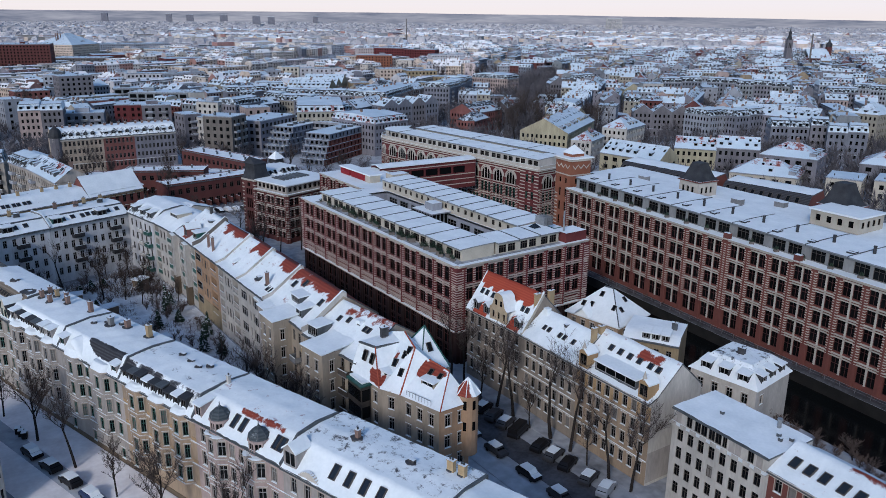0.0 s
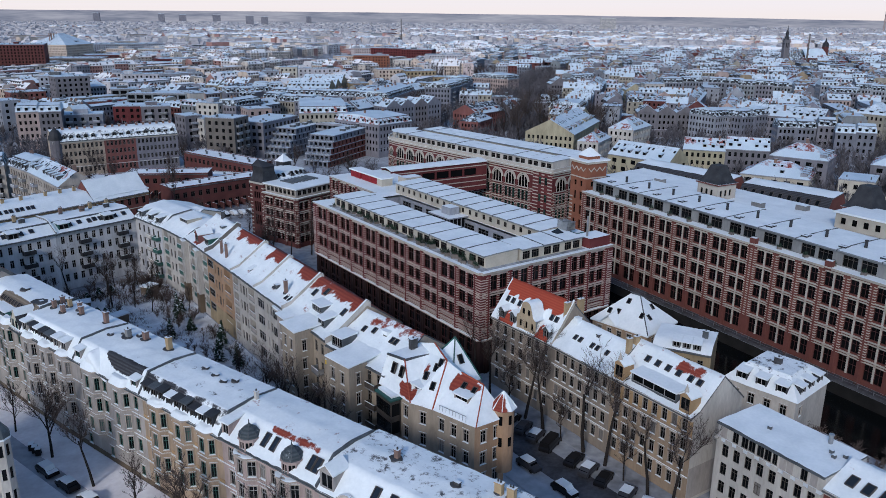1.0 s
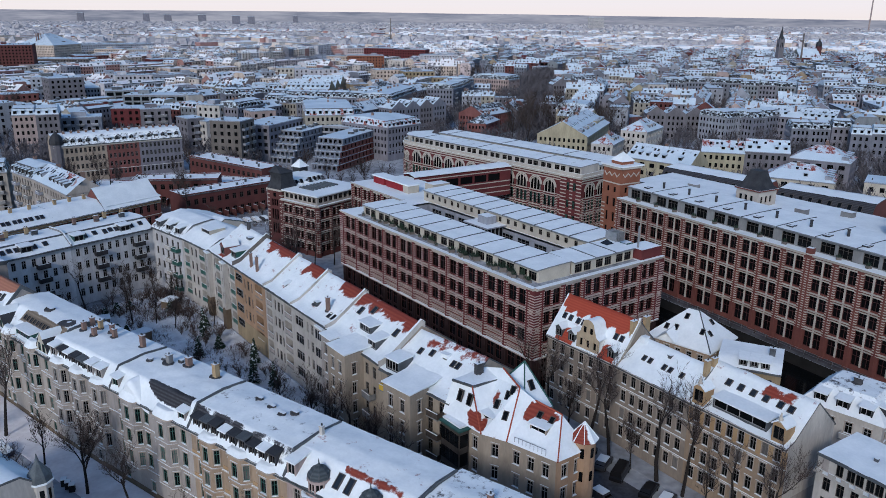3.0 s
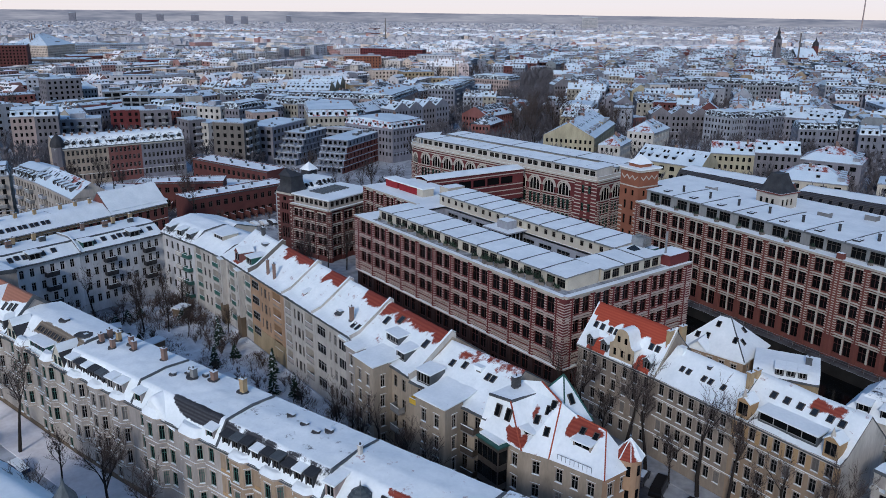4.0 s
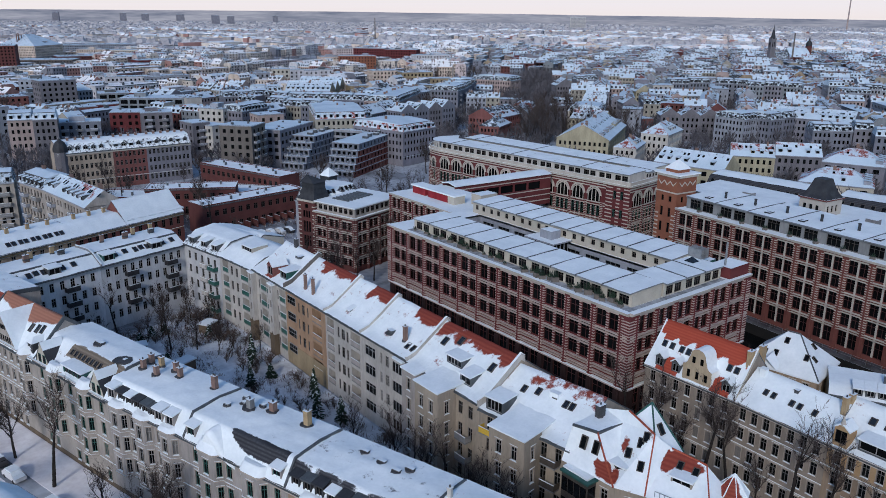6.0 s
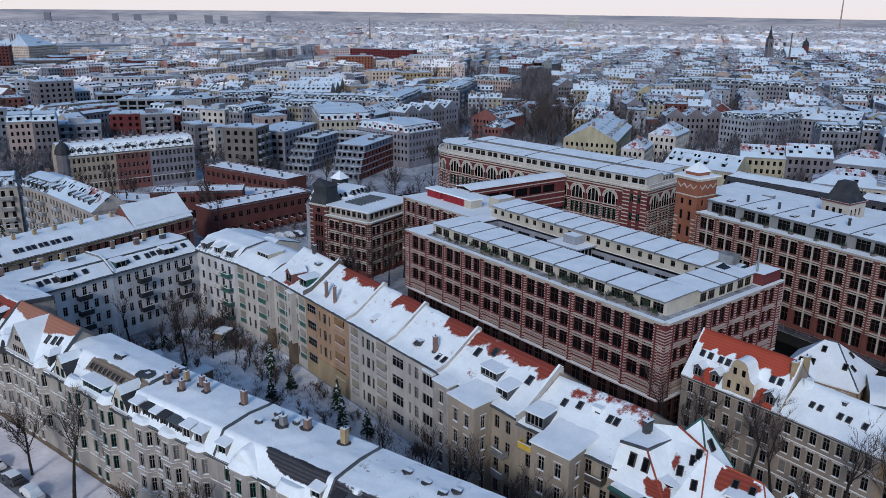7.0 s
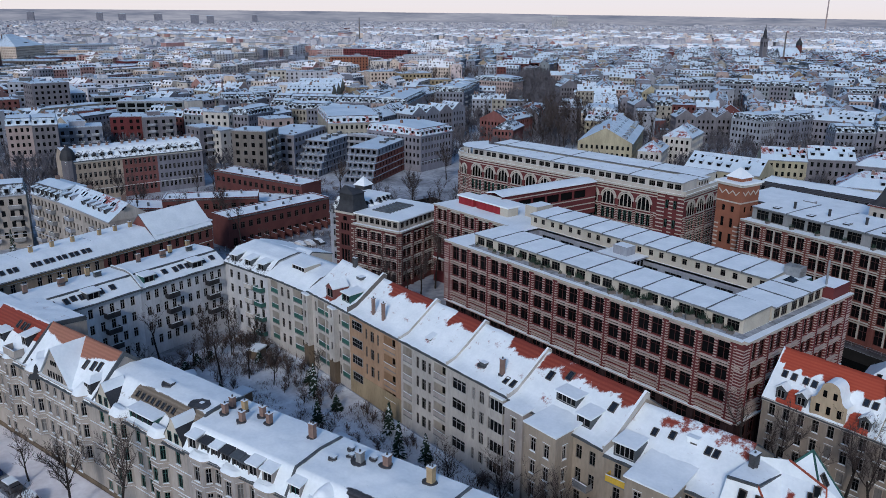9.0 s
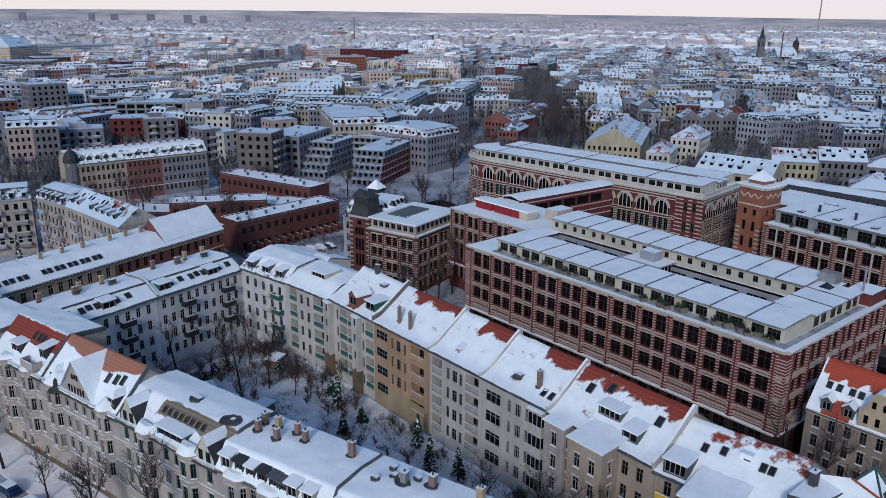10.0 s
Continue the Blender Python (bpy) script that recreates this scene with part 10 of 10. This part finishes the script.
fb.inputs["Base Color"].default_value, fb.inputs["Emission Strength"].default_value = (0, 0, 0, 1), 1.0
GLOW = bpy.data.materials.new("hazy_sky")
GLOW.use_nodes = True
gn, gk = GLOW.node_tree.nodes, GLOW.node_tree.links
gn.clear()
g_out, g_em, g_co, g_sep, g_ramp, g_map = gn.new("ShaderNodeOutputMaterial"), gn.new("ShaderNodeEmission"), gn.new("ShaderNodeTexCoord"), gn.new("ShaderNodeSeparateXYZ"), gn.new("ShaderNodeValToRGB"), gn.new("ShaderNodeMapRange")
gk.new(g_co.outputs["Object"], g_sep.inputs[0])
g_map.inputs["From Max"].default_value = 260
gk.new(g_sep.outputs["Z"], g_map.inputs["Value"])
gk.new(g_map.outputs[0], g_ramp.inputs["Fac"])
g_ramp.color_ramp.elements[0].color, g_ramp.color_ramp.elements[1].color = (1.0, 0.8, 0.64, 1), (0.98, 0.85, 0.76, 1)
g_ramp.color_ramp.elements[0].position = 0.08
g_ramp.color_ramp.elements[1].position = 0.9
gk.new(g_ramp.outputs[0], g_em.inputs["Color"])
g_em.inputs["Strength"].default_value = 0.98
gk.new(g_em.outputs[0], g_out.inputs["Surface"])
tagged(part("backdrop", bm, [FARLAND, GLOW]), "self-lit distant wooded land under a pale hazy winter sky", "backdrop", kind="structure")
# ---- trees, shrubs, cars and yard clutter ----
def limb(heap, a, b, r0, r1, n, mi, tip=False):
    """A tapered piece of branch; with tip it runs out to a point."""
    d = (b - a)
    if d.length < 1e-4:
        return
    z = d.normalized()
    x = z.orthogonal().normalized()
    y = z.cross(x)
    k = len(heap.v)
    for p, r in ((a, r0), (b, r1)) if not tip else ((a, r0),):
        for i in range(n):
            t = 2 * math.pi * i / n
            q = p + (x * math.cos(t) + y * math.sin(t)) * r
            heap.v.append(tuple(q))
    if tip:
        heap.v.append(tuple(b))
    for i in range(n):
        j = (i + 1) % n
        heap.f.append((k + i, k + j, k + n) if tip else (k + i, k + j, k + n + j, k + n + i))
        heap.m.append(mi)


def bare_tree(seed, height, spread, dense, thin=1.0, first=0.3, top=4):
    """Meshes of a leafless tree: a tapered trunk with limbs, and a crown of fine twigs."""
    r = random.Random(seed)
    wood, twigs = Heap(), Heap()

    def grow(p, d, length, rad, level):
        steps = 3 if level < 2 else (2 if level < top else 1)
        q = p
        for s in range(steps):
            d = (d + Vector((r.uniform(-1, 1), r.uniform(-1, 1), r.uniform(-0.3, 0.6))) * (0.12 + 0.06 * level)).normalized()
            e = q + d * (length / steps)
            ra, rb = rad * (1 - s / steps * 0.55), rad * (1 - (s + 1) / steps * 0.55)
            limb(wood if level < 2 else twigs, q, e, max(ra, 0.025), max(rb, 0.018), 6 if level == 0 else (4 if level < 2 else 3), 0, s == steps - 1 and level > 1 or level == top)
            q = e
            if level < top and (level > 0 or s * length / steps > height * first * 0.6):
                kids = dense if level < 3 else dense + 1
                for k in range(kids if level else 3):
                    a = r.uniform(0, 6.283)
                    out = Vector((math.cos(a), math.sin(a), r.uniform(0.15, 0.9)))
                    nd = (d * r.uniform(0.5, 0.9) + out * spread).normalized()
                    grow(q - d * r.uniform(0, length / steps * 0.8), nd, length * r.uniform(0.42, 0.62), rb * 0.62, level + 1)
    grow(Vector((0, 0, -0.2 if top > 3 else -0.24 * height)), Vector((0, 0, 1)), height * 0.62, 0.022 * height * thin, 0)
    return wood, twigs


TREES = {}


def tree(kind, x, y, turn=0.0, s=1.0, label="bare deciduous tree with dark branches", group="bare trees"):
    sort = "shrub" if kind.startswith("bush") else "tree"
    label = label.replace("tree", "shrub") if sort == "shrub" else label.replace("shrub", "tree")
    if kind not in TREES:
        spec = {"tall0": (1, 18.0, 0.46, 3, 0.85, 0.36), "tall1": (2, 19.0, 0.5, 2, 0.85, 0.36), "tall2": (3, 16.5, 0.5, 3, 0.85, 0.34), "bush0": (5, 6.0, 0.9, 4, 1.1, 0.1, 3), "bush1": (6, 5.0, 1.0, 4, 1.1, 0.05, 3), "slim0": (8, 12.0, 0.5, 2, 0.75, 0.2)}[kind]
        w, t = bare_tree(*spec)
        ob = thing(sort, pose(x, y, 0, 0, 0, turn), label, sort, group)
        if kind.startswith("bush"):
            k = len(w.v)
            w.v += t.v
            w.f += [tuple(i + k for i in f) for f in t.f]
            w.m += [1] * len(t.f)
            w.link("shrub_wood", [BARK, SHRUB], ob)
        else:
            w.link("trunk", [BARK], ob)
            t.link("crown", [TWIG], ob)
        TREES[kind] = ob
        ob.scale = (s, s, s)
        return ob
    o = copy_thing(TREES[kind], pose(x, y, 0, 0, 0, turn))
    o.scale = (s, s, s)
    return tagged(o, label, sort, group)


tr = random.Random(11)
for i, y in enumerate((46, 58, 70, 83, 96, 107.5, 119, 131, 143, 156, 168, 180, 193, 206, 219)):
    p = off(y + 1.5, 5.6)
    tree(("tall0", "tall2", "slim0")[i % 3], p[0], p[1], i * 67, tr.uniform(0.7, 0.92), "bare street tree on the snowy pavement", "street trees")
for i, y in enumerate((92, 128, 137, 147, 158, 172, 186, 200, 214)):
    p = off(y, 17.8)
    tree(("slim0", "tall2", "bush0")[i % 3], p[0], p[1], i * 51, tr.uniform(0.7, 0.95), "bare street tree on the snowy pavement", "street trees")
for i, y in enumerate((112, 107.5, 103, 98.2, 93.5, 89, 84.4, 79.6, 75.2, 70.5, 66.5)):
    tree(("tall1", "tall0", "slim0")[i % 3], 80.4 + tr.uniform(-0.5, 0.5), y, i * 83, tr.uniform(0.72, 0.98), "tall bare street tree before the house fronts", "street trees")
for x, y, s in ((27, 206, 0.7), (38, 209, 0.85), (34, 194, 0.7), (41, 186, 0.7)):
    tree(("tall1", "tall0", "slim0")[int(x) % 3], x, y, x * 31, s, "bare garden tree in the yard", "garden trees")
for i in range(84):
    y = tr.uniform(96, 204)
    lo, hi = front(y) + 11.5, 50.0
    x = tr.uniform(lo, hi) if tr.random() < 0.5 else tr.uniform(max(lo, 40), hi)
    if x < lo or (y > 160 and x < 42 and tr.random() < 0.55) or (28 < x < 40 and 190 < y < 206 and tr.random() < 0.7):
        continue
    tree(("bush0", "bush1", "slim0", "bush0", "bush1", "bush0", "bush1", "bush0")[i % 8], x, y, i * 47, tr.uniform(0.4, 0.8), "brown leafless garden shrub with dense twigs", "garden shrubs")
for i in range(32):
    y = tr.uniform(186, 211)
    x = tr.uniform(22, 46)
    if y > 205 + (x - 3.5) * 0.22 - 3 or tr.random() < 0.12:
        continue
    tree(("bush0", "bush1", "bush0", "slim0")[i % 4], x, y, i * 59, tr.uniform(0.4, 0.75), "dark leafless shrub in the snowy yard", "garden shrubs")
for i, y in enumerate((104, 108.5, 112, 116, 119.5, 123, 127.5)):
    tree(("slim0", "tall1")[i % 2], 45.6 + tr.uniform(-1.2, 1.2), y, y * 31, tr.uniform(0.95, 1.15) if i % 2 == 0 else tr.uniform(0.6, 0.7), "bare tree close to the rear fronts", "garden trees")
for y in (137,):
    tree("slim0", 44.5 + tr.uniform(-1.5, 1.5), y, y * 13, tr.uniform(0.65, 0.8), "dense bare tree close to the rear fronts", "garden trees")
for i in range(12):
    x = tr.uniform(37, 49.5)
    y = tr.uniform(200, 205 + (x - 3.5) * 0.22 - 2.2)
    tree(("bush0", "slim0", "bush1", "bush0")[i % 4], x, y, i * 73, tr.uniform(0.6, 0.9), "dark leafless shrub in the snowy yard", "garden shrubs")
for i in range(34):
    y = 22 + i * 1.9
    tree(("bush0", "bush1")[i % 2], 112.5 + (y - 50) * 0.08 + tr.uniform(-3, 4), y, i * 71, tr.uniform(0.7, 1.1), "bare shrub on the canal bank", "bank shrubs")
for x, y in ((74, 196), (79, 205), (82, 199), (92, 206), (97, 199), (99, 209), (95, 190), (76, 214), (120, 232), (128, 238), (136, 246), (142, 262), (146, 280), (124, 252), (52, 300), (48, 316), (60, 330), (44, 332), (196, 300), (206, 318), (216, 306), (188, 312)):
    tree(("tall0", "tall1", "tall2")[int(x) % 3], x, y, x * 17, tr.uniform(0.7, 0.95))
for i in range(64):
    x, y = tr.uniform(50, 142), tr.uniform(254, 352)
    if 66 < x < 117 and 268 < y < 346 and tr.random() < 0.8 or (x > 126 and y > 318):
        continue
    tree(("tall1", "bush0", "slim0", "bush1", "tall2")[i % 5], x, y, i * 41, tr.uniform(0.6, 0.95), "bare tree in the dark brick yard", "yard trees")
for i in range(46):
    x, y = 262 + i % 8 * 10 + tr.uniform(-5, 5) + (i // 8) * 9, 318 + (i // 8) * 14 + tr.uniform(-6, 6)
    if all((x - a) ** 2 + (y - b) ** 2 > (c * 0.7) ** 2 for a, b, c in taken):
        tree(("tall0", "tall1", "tall2")[i % 3], x, y, i * 37, tr.uniform(0.9, 1.25), "tall bare park tree", "park trees")
for i, (px, py) in enumerate(parks):
    if math.hypot(px, py) < 900:
        for k in range(5):
            x, y = px + tr.uniform(-35, 35), py + tr.uniform(-28, 28)
            if free(x, y, 2):
                tree(("tall0", "tall1", "tall2")[k % 3], x, y, k * 70, tr.uniform(0.9, 1.2), "tall bare park tree", "park trees")


def brush(label, area, n, keep, seed, tall=1.0):
    """Low leafless undergrowth: thousands of thin stems in loose clumps, with a little snow caught in them."""
    r = random.Random(seed)
    hp = Heap()
    x0, x1, y0, y1 = area
    made = 0
    while made < n:
        x, y = r.uniform(x0, x1), r.uniform(y0, y1)
        if not keep(x, y) or noise.noise((x * 0.16, y * 0.16, seed)) + r.uniform(-0.25, 0.25) < -0.02:
            continue
        made += 1
        size = r.uniform(0.5, 1.3) * tall
        for k in range(7):
            a, lean = r.uniform(0, 6.283), r.uniform(0.1, 0.9)
            b = Vector((x + r.uniform(-0.5, 0.5), y + r.uniform(-0.5, 0.5), 0))
            e = b + Vector((math.cos(a) * lean, math.sin(a) * lean, r.uniform(0.5, 1.1))) * size
            side = Vector((-math.sin(a), math.cos(a), 0)) * r.uniform(0.02, 0.05)
            m = b.lerp(e, 0.5)
            hp.add([tuple(b - side), tuple(m - side), tuple(e), tuple(m + side)], 1 if r.random() < 0.12 else 0)
            f = m + Vector((r.uniform(-0.5, 0.5), r.uniform(-0.5, 0.5), r.uniform(0.1, 0.4))) * size
            hp.add([tuple(m - side), tuple(f), tuple(m + side)], 0)
    o = hp.link("undergrowth", [SHRUB, SNOW], None)
    tagged(o, label, "undergrowth", kind="stuff")


def conifer(x, y, s):
    o = thing("conifer", pose(x, y, 0), "dark green conifer dusted with snow", "conifer", "conifers")
    r = random.Random(int(x * 10))
    t, c = Heap(), Heap()
    limb(t, Vector((0, 0, 0)), Vector((0, 0, 6.6 * s)), 0.14, 0.03, 6, 0)
    for k in range(150):
        z = r.uniform(0.5, 6.8)
        rad = (1 - z / 7.2) * 1.5 + 0.12
        a = r.uniform(0, 6.283)
        p = Vector((0, 0, z * s))
        tip = Vector((math.cos(a) * rad, math.sin(a) * rad, (z - 0.35) * s))
        side = Vector((-math.sin(a), math.cos(a), 0)) * 0.2
        m = p.lerp(tip, 0.55)
        c.add([tuple(p), tuple(m - side), tuple(tip), tuple(m + side)], 1 if r.random() < 0.25 else 0)
        c.add([tuple(p), tuple(m + Vector((0, 0, 0.14))), tuple(tip), tuple(m - Vector((0, 0, 0.2)))], 0)
    t.link("trunk", [BARK], o)
    c.link("crown", [NEEDLE, SNOW], o)


for x, y, s in ((29, 186, 0.35), (31, 187.5, 0.4), (27.5, 190, 0.35), (30, 191, 0.3), (26.5, 184, 0.4), (33, 203, 0.4), (36, 203.5, 0.35), (30, 201.5, 0.35), (43, 196, 0.45), (46.5, 182, 0.5), (45, 170, 0.45), (30, 172, 0.4), (44.5, 150.5, 1.0), (46.8, 146.5, 0.8), (47.6, 157.5, 0.9), (44.0, 176.0, 1.1), (40, 168, 0.7), (274, 268, 1.8), (20, 300, 1.4)):
    conifer(x, y, s)

brush("brown leafless undergrowth in the snowy backyards", (14, 50.5, 96, 205), 1700, lambda x, y: front(y) + 11.5 < x < 50.3 and not (22 < x < 33 and 176 < y < 200), 4)
brush("dark brushwood along the foot of the rear houses", (24, 49, 192, 213), 500, lambda x, y: y < 205 + (x - 3.5) * 0.22 - 2.0 and (x > 37 or y > 200), 6, 1.5)
brush("dark brushwood between the low brick blocks", (48, 145, 255, 352), 2600, lambda x, y: not (64 < x < 100 and 258 < y < 270), 9, 1.9)

# parked cars
PAINTS = [shiny("car_paint_%s" % n, c, 0.3, 0.1) for n, c in (("black", (0.012, 0.012, 0.014)), ("silver", (0.35, 0.36, 0.38)), ("blue", (0.02, 0.035, 0.09)), ("white", (0.6, 0.6, 0.6)), ("dark", (0.05, 0.05, 0.055)), ("red", (0.18, 0.015, 0.015)))]
TYRE = material("tyre", (0.01, 0.01, 0.01), (0.03, 0.03, 0.03), 0.9, 2, 10, 0)


def car_mesh(van, snow):
    L, W = (4.9, 1.9) if van else (4.3, 1.76)
    side = [(-L / 2, 0.35), (-L / 2 + 0.05, 0.85), (-L * 0.3, 1.0), (-L * 0.16 if not van else -L * 0.36, 1.5 if not van else 1.95), (L * 0.3 if not van else L * 0.46, 1.52 if not van else 2.0), (L * 0.46, 1.05), (L / 2, 0.9), (L / 2, 0.35)]
    bm = bmesh.new()
    rings = []
    for s, y in ((0.9, -W / 2), (1.0, -W / 2 + 0.12), (1.0, W / 2 - 0.12), (0.9, W / 2)):
        rings.append([bm.verts.new((x * (0.98 if s < 1 else 1), y * (0.86 if z > 1.2 else 1), 0.35 + (z - 0.35) * s)) for x, z in side])
    n = len(side)
    for a, b in zip(rings, rings[1:]):
        for i in range(n):
            j = (i + 1) % n
            bm.faces.new((a[i], a[j], b[j], b[i]))
    bm.faces.new(rings[0][::-1])
    bm.faces.new(rings[-1])
    bmesh.ops.recalc_face_normals(bm, faces=bm.faces)
    gl = bmesh.new()
    top = side[3][1]
    for sgn in (-1, 1):
        y = sgn * (W / 2 * 0.93)
        q = [(side[2][0] + 0.35, y, 1.05), (side[5][0] - 0.3, y, 1.05), (side[4][0] - 0.15, y * 0.94, top - 0.14), (side[3][0] + 0.15, y * 0.94, top - 0.14)]
        quad(gl, q if sgn < 0 else q[::-1])
    for x0, x1 in ((side[2][0], side[3][0]), (side[5][0], side[4][0])):
        e = 0.03 if x1 < x0 else -0.03
        quad(gl, [(x0 + e + (x1 - x0) * 0.15, -W * 0.4, 1.12), (x0 + e + (x1 - x0) * 0.15, W * 0.4, 1.12), (x1 + e, W * 0.38, top - 0.08), (x1 + e, -W * 0.38, top - 0.08)])
    sn = bmesh.new()
    if snow:
        box(sn, side[3][0] - 0.05, side[4][0], -W * 0.43, W * 0.43, top - 0.04, top + 0.12)
        if snow > 1:
            quad(sn, [(side[1][0], -W * 0.46, 0.93), (side[2][0], -W * 0.46, 1.08), (side[2][0], W * 0.46, 1.08), (side[1][0], W * 0.46, 0.93)][::-1])
            quad(sn, [(side[2][0], -W * 0.42, 1.1), (side[3][0], -W * 0.42, top + 0.06), (side[3][0], W * 0.42, top + 0.06), (side[2][0], W * 0.42, 1.1)][::-1])
    return bm, gl, sn, L, W


CARS = {}


def car(x, y, turn, paint, van=False, snow=2):
    key = (paint, van, snow)
    lab = ("snow-covered " if snow else "") + ("black van" if van else ("black", "silver", "dark blue", "white", "dark grey", "red")[paint] + " car") + " parked at the kerb"
    if key in CARS:
        return copy_thing(CARS[key], pose(x, y, 0.03, 0, 0, turn))
    o = thing("car", pose(x, y, 0.03, 0, 0, turn), lab, "car", "parked cars")
    bm, gl, sn, L, W = car_mesh(van, snow)
    part("body", bm, PAINTS[paint], o)
    part("windows", gl, GLASS, o)
    if snow:
        part("snow_cover", sn, SNOW, o)
    else:
        sn.free()
    wm = None
    for sx in (-L * 0.31, L * 0.31):
        for sy in (-W / 2 + 0.1, W / 2 - 0.1):
            m = Matrix.Translation((sx, sy, 0.32)) @ Matrix.Rotation(math.pi / 2, 4, "X")
            if wm is None:
                bm = bmesh.new()
                lathe(bm, 0, 0, [(0.2, -0.11), (0.32, -0.1), (0.32, 0.1), (0.2, 0.11)], 12)
                wm = part("wheel", bm, TYRE, o, "", m).data
            else:
                share("wheel", wm, o, m)
    CARS[key] = o
    return o


cr = random.Random(5)
wdir = math.degrees(math.atan2(-0.958, 0.287))
y = 64.0
while y < 214:
    p = off(y, 8.2)
    if cr.random() < 0.72:
        car(p[0], p[1], wdir + cr.uniform(-2, 2) + (180 if cr.random() < 0.5 else 0), cr.choice((0, 1, 2, 4, 4, 3)), False, cr.choice((1, 2, 2)))
    p = off(y, 16.2)
    if cr.random() < 0.66 and not 108 < y < 122:
        car(p[0], p[1], wdir + cr.uniform(-2, 2), cr.choice((0, 1, 4, 4, 5, 2)), False, cr.choice((1, 2, 2, 0)))
    y += 5.9
for i, y in enumerate((101.5, 98.4, 95.2, 92.0, 88.6, 83.0, 79.8, 76.6, 72.0, 68.4, 62.0, 58.5)):
    car(77.4, y, 180 + 20 + cr.uniform(-4, 4), (4, 0, 4, 4, 0, 0, 4, 0, 4, 1, 4, 0)[i], i == 4, (0, 1, 0, 1, 0, 0, 1, 0, 1, 2, 0, 1)[i])
for y in (108, 100.5, 93, 86, 78, 71, 64.5, 58, 116, 123, 137):
    car(70.6, y, 90 + cr.uniform(-2, 2), cr.choice((0, 4, 1)), False, cr.choice((0, 1, 2)))
for i in range(9):
    car(96 - i * 2.9, 262 + i * 0.55, 100, cr.choice((0, 1, 3, 4)), False, 2)

for i in range(30):
    y = 152 - i * 3.1
    tree(("bush0", "bush1")[i % 2], east_x(y) - 1.6 + cr.uniform(-0.4, 0.3), y, i * 61, cr.uniform(0.16, 0.3), "low clipped shrub on the quay", "quay shrubs").location.z = 0.5

# planters on the roof terrace
pm = None
for i in range(44):
    y = 119.6 + i * 1.38
    if pm is None:
        o = thing("planter", pose(85.6, y, 20.9), "terrace planter with a wintry shrub", "planter", "terrace planters")
        bm = bmesh.new()
        box(bm, -0.35, 0.35, -0.5, 0.5, 0, 0.5)
        part("trough", bm, P_DGREY, o)
        hp = Heap()
        r = random.Random(3)
        for k in range(26):
            a = Vector((r.uniform(-0.2, 0.2), r.uniform(-0.4, 0.4), 0.45))
            limb(hp, a, a + Vector((r.uniform(-0.35, 0.35), r.uniform(-0.35, 0.35), r.uniform(0.3, 0.9))), 0.05, 0.02, 3, 0)
        hp.link("shrub", [NEEDLE], o)
        pm = o
    elif cr.random() < 0.62:
        q = copy_thing(pm, pose(85.6 + cr.uniform(-0.3, 0.7), y + cr.uniform(-0.5, 0.5), 20.9, 0, 0, cr.uniform(0, 90)))
        k = cr.uniform(0.6, 1.5)
        q.scale = (k, k, k * cr.uniform(0.8, 1.4))
for i in range(14):
    y = 150 - i * 6.3
    q = EA + dE * (156 - y) - nE * 1.3
    copy_thing(pm, pose(q.x, q.y, 21.3, 0, 0, cr.uniform(0, 90)))

# sheds and refuse bins
for x, y, a in ((33, 183, 20), (28, 196, -10), (38, 158, 10), (44, 199, 30)):
    o = thing("shed", pose(x, y, 0, 0, 0, a), "small garden shed under a snowy roof", "shed", "garden sheds")
    bm = bmesh.new()
    box(bm, -1.6, 1.6, -1.2, 1.2, 0, 2.1)
    part("wall", bm, P_BROWN, o)
    bm = bmesh.new()
    prism(bm, [(-1.8, -1.4), (1.8, -1.4), (1.8, 1.4), (-1.8, 1.4)], 2.1, 2.4)
    part("roof", bm, SNOW, o)
for k in range(3):
    p = off(137 - k * 1.1, 6.6)
    bm = bmesh.new()
    box(bm, -0.4, 0.4, -0.45, 0.45, 0, 1.1, 0)
    box(bm, -0.42, 0.42, -0.47, 0.47, 1.1, 1.22, 1)
    o = part("refuse_bin", bm, [TYRE, SNOW])
    o.matrix_world = pose(p[0], p[1], 0.12, 0, 0, -17)
    tagged(o, "black refuse bin capped with snow", "refuse bin", "refuse bins")
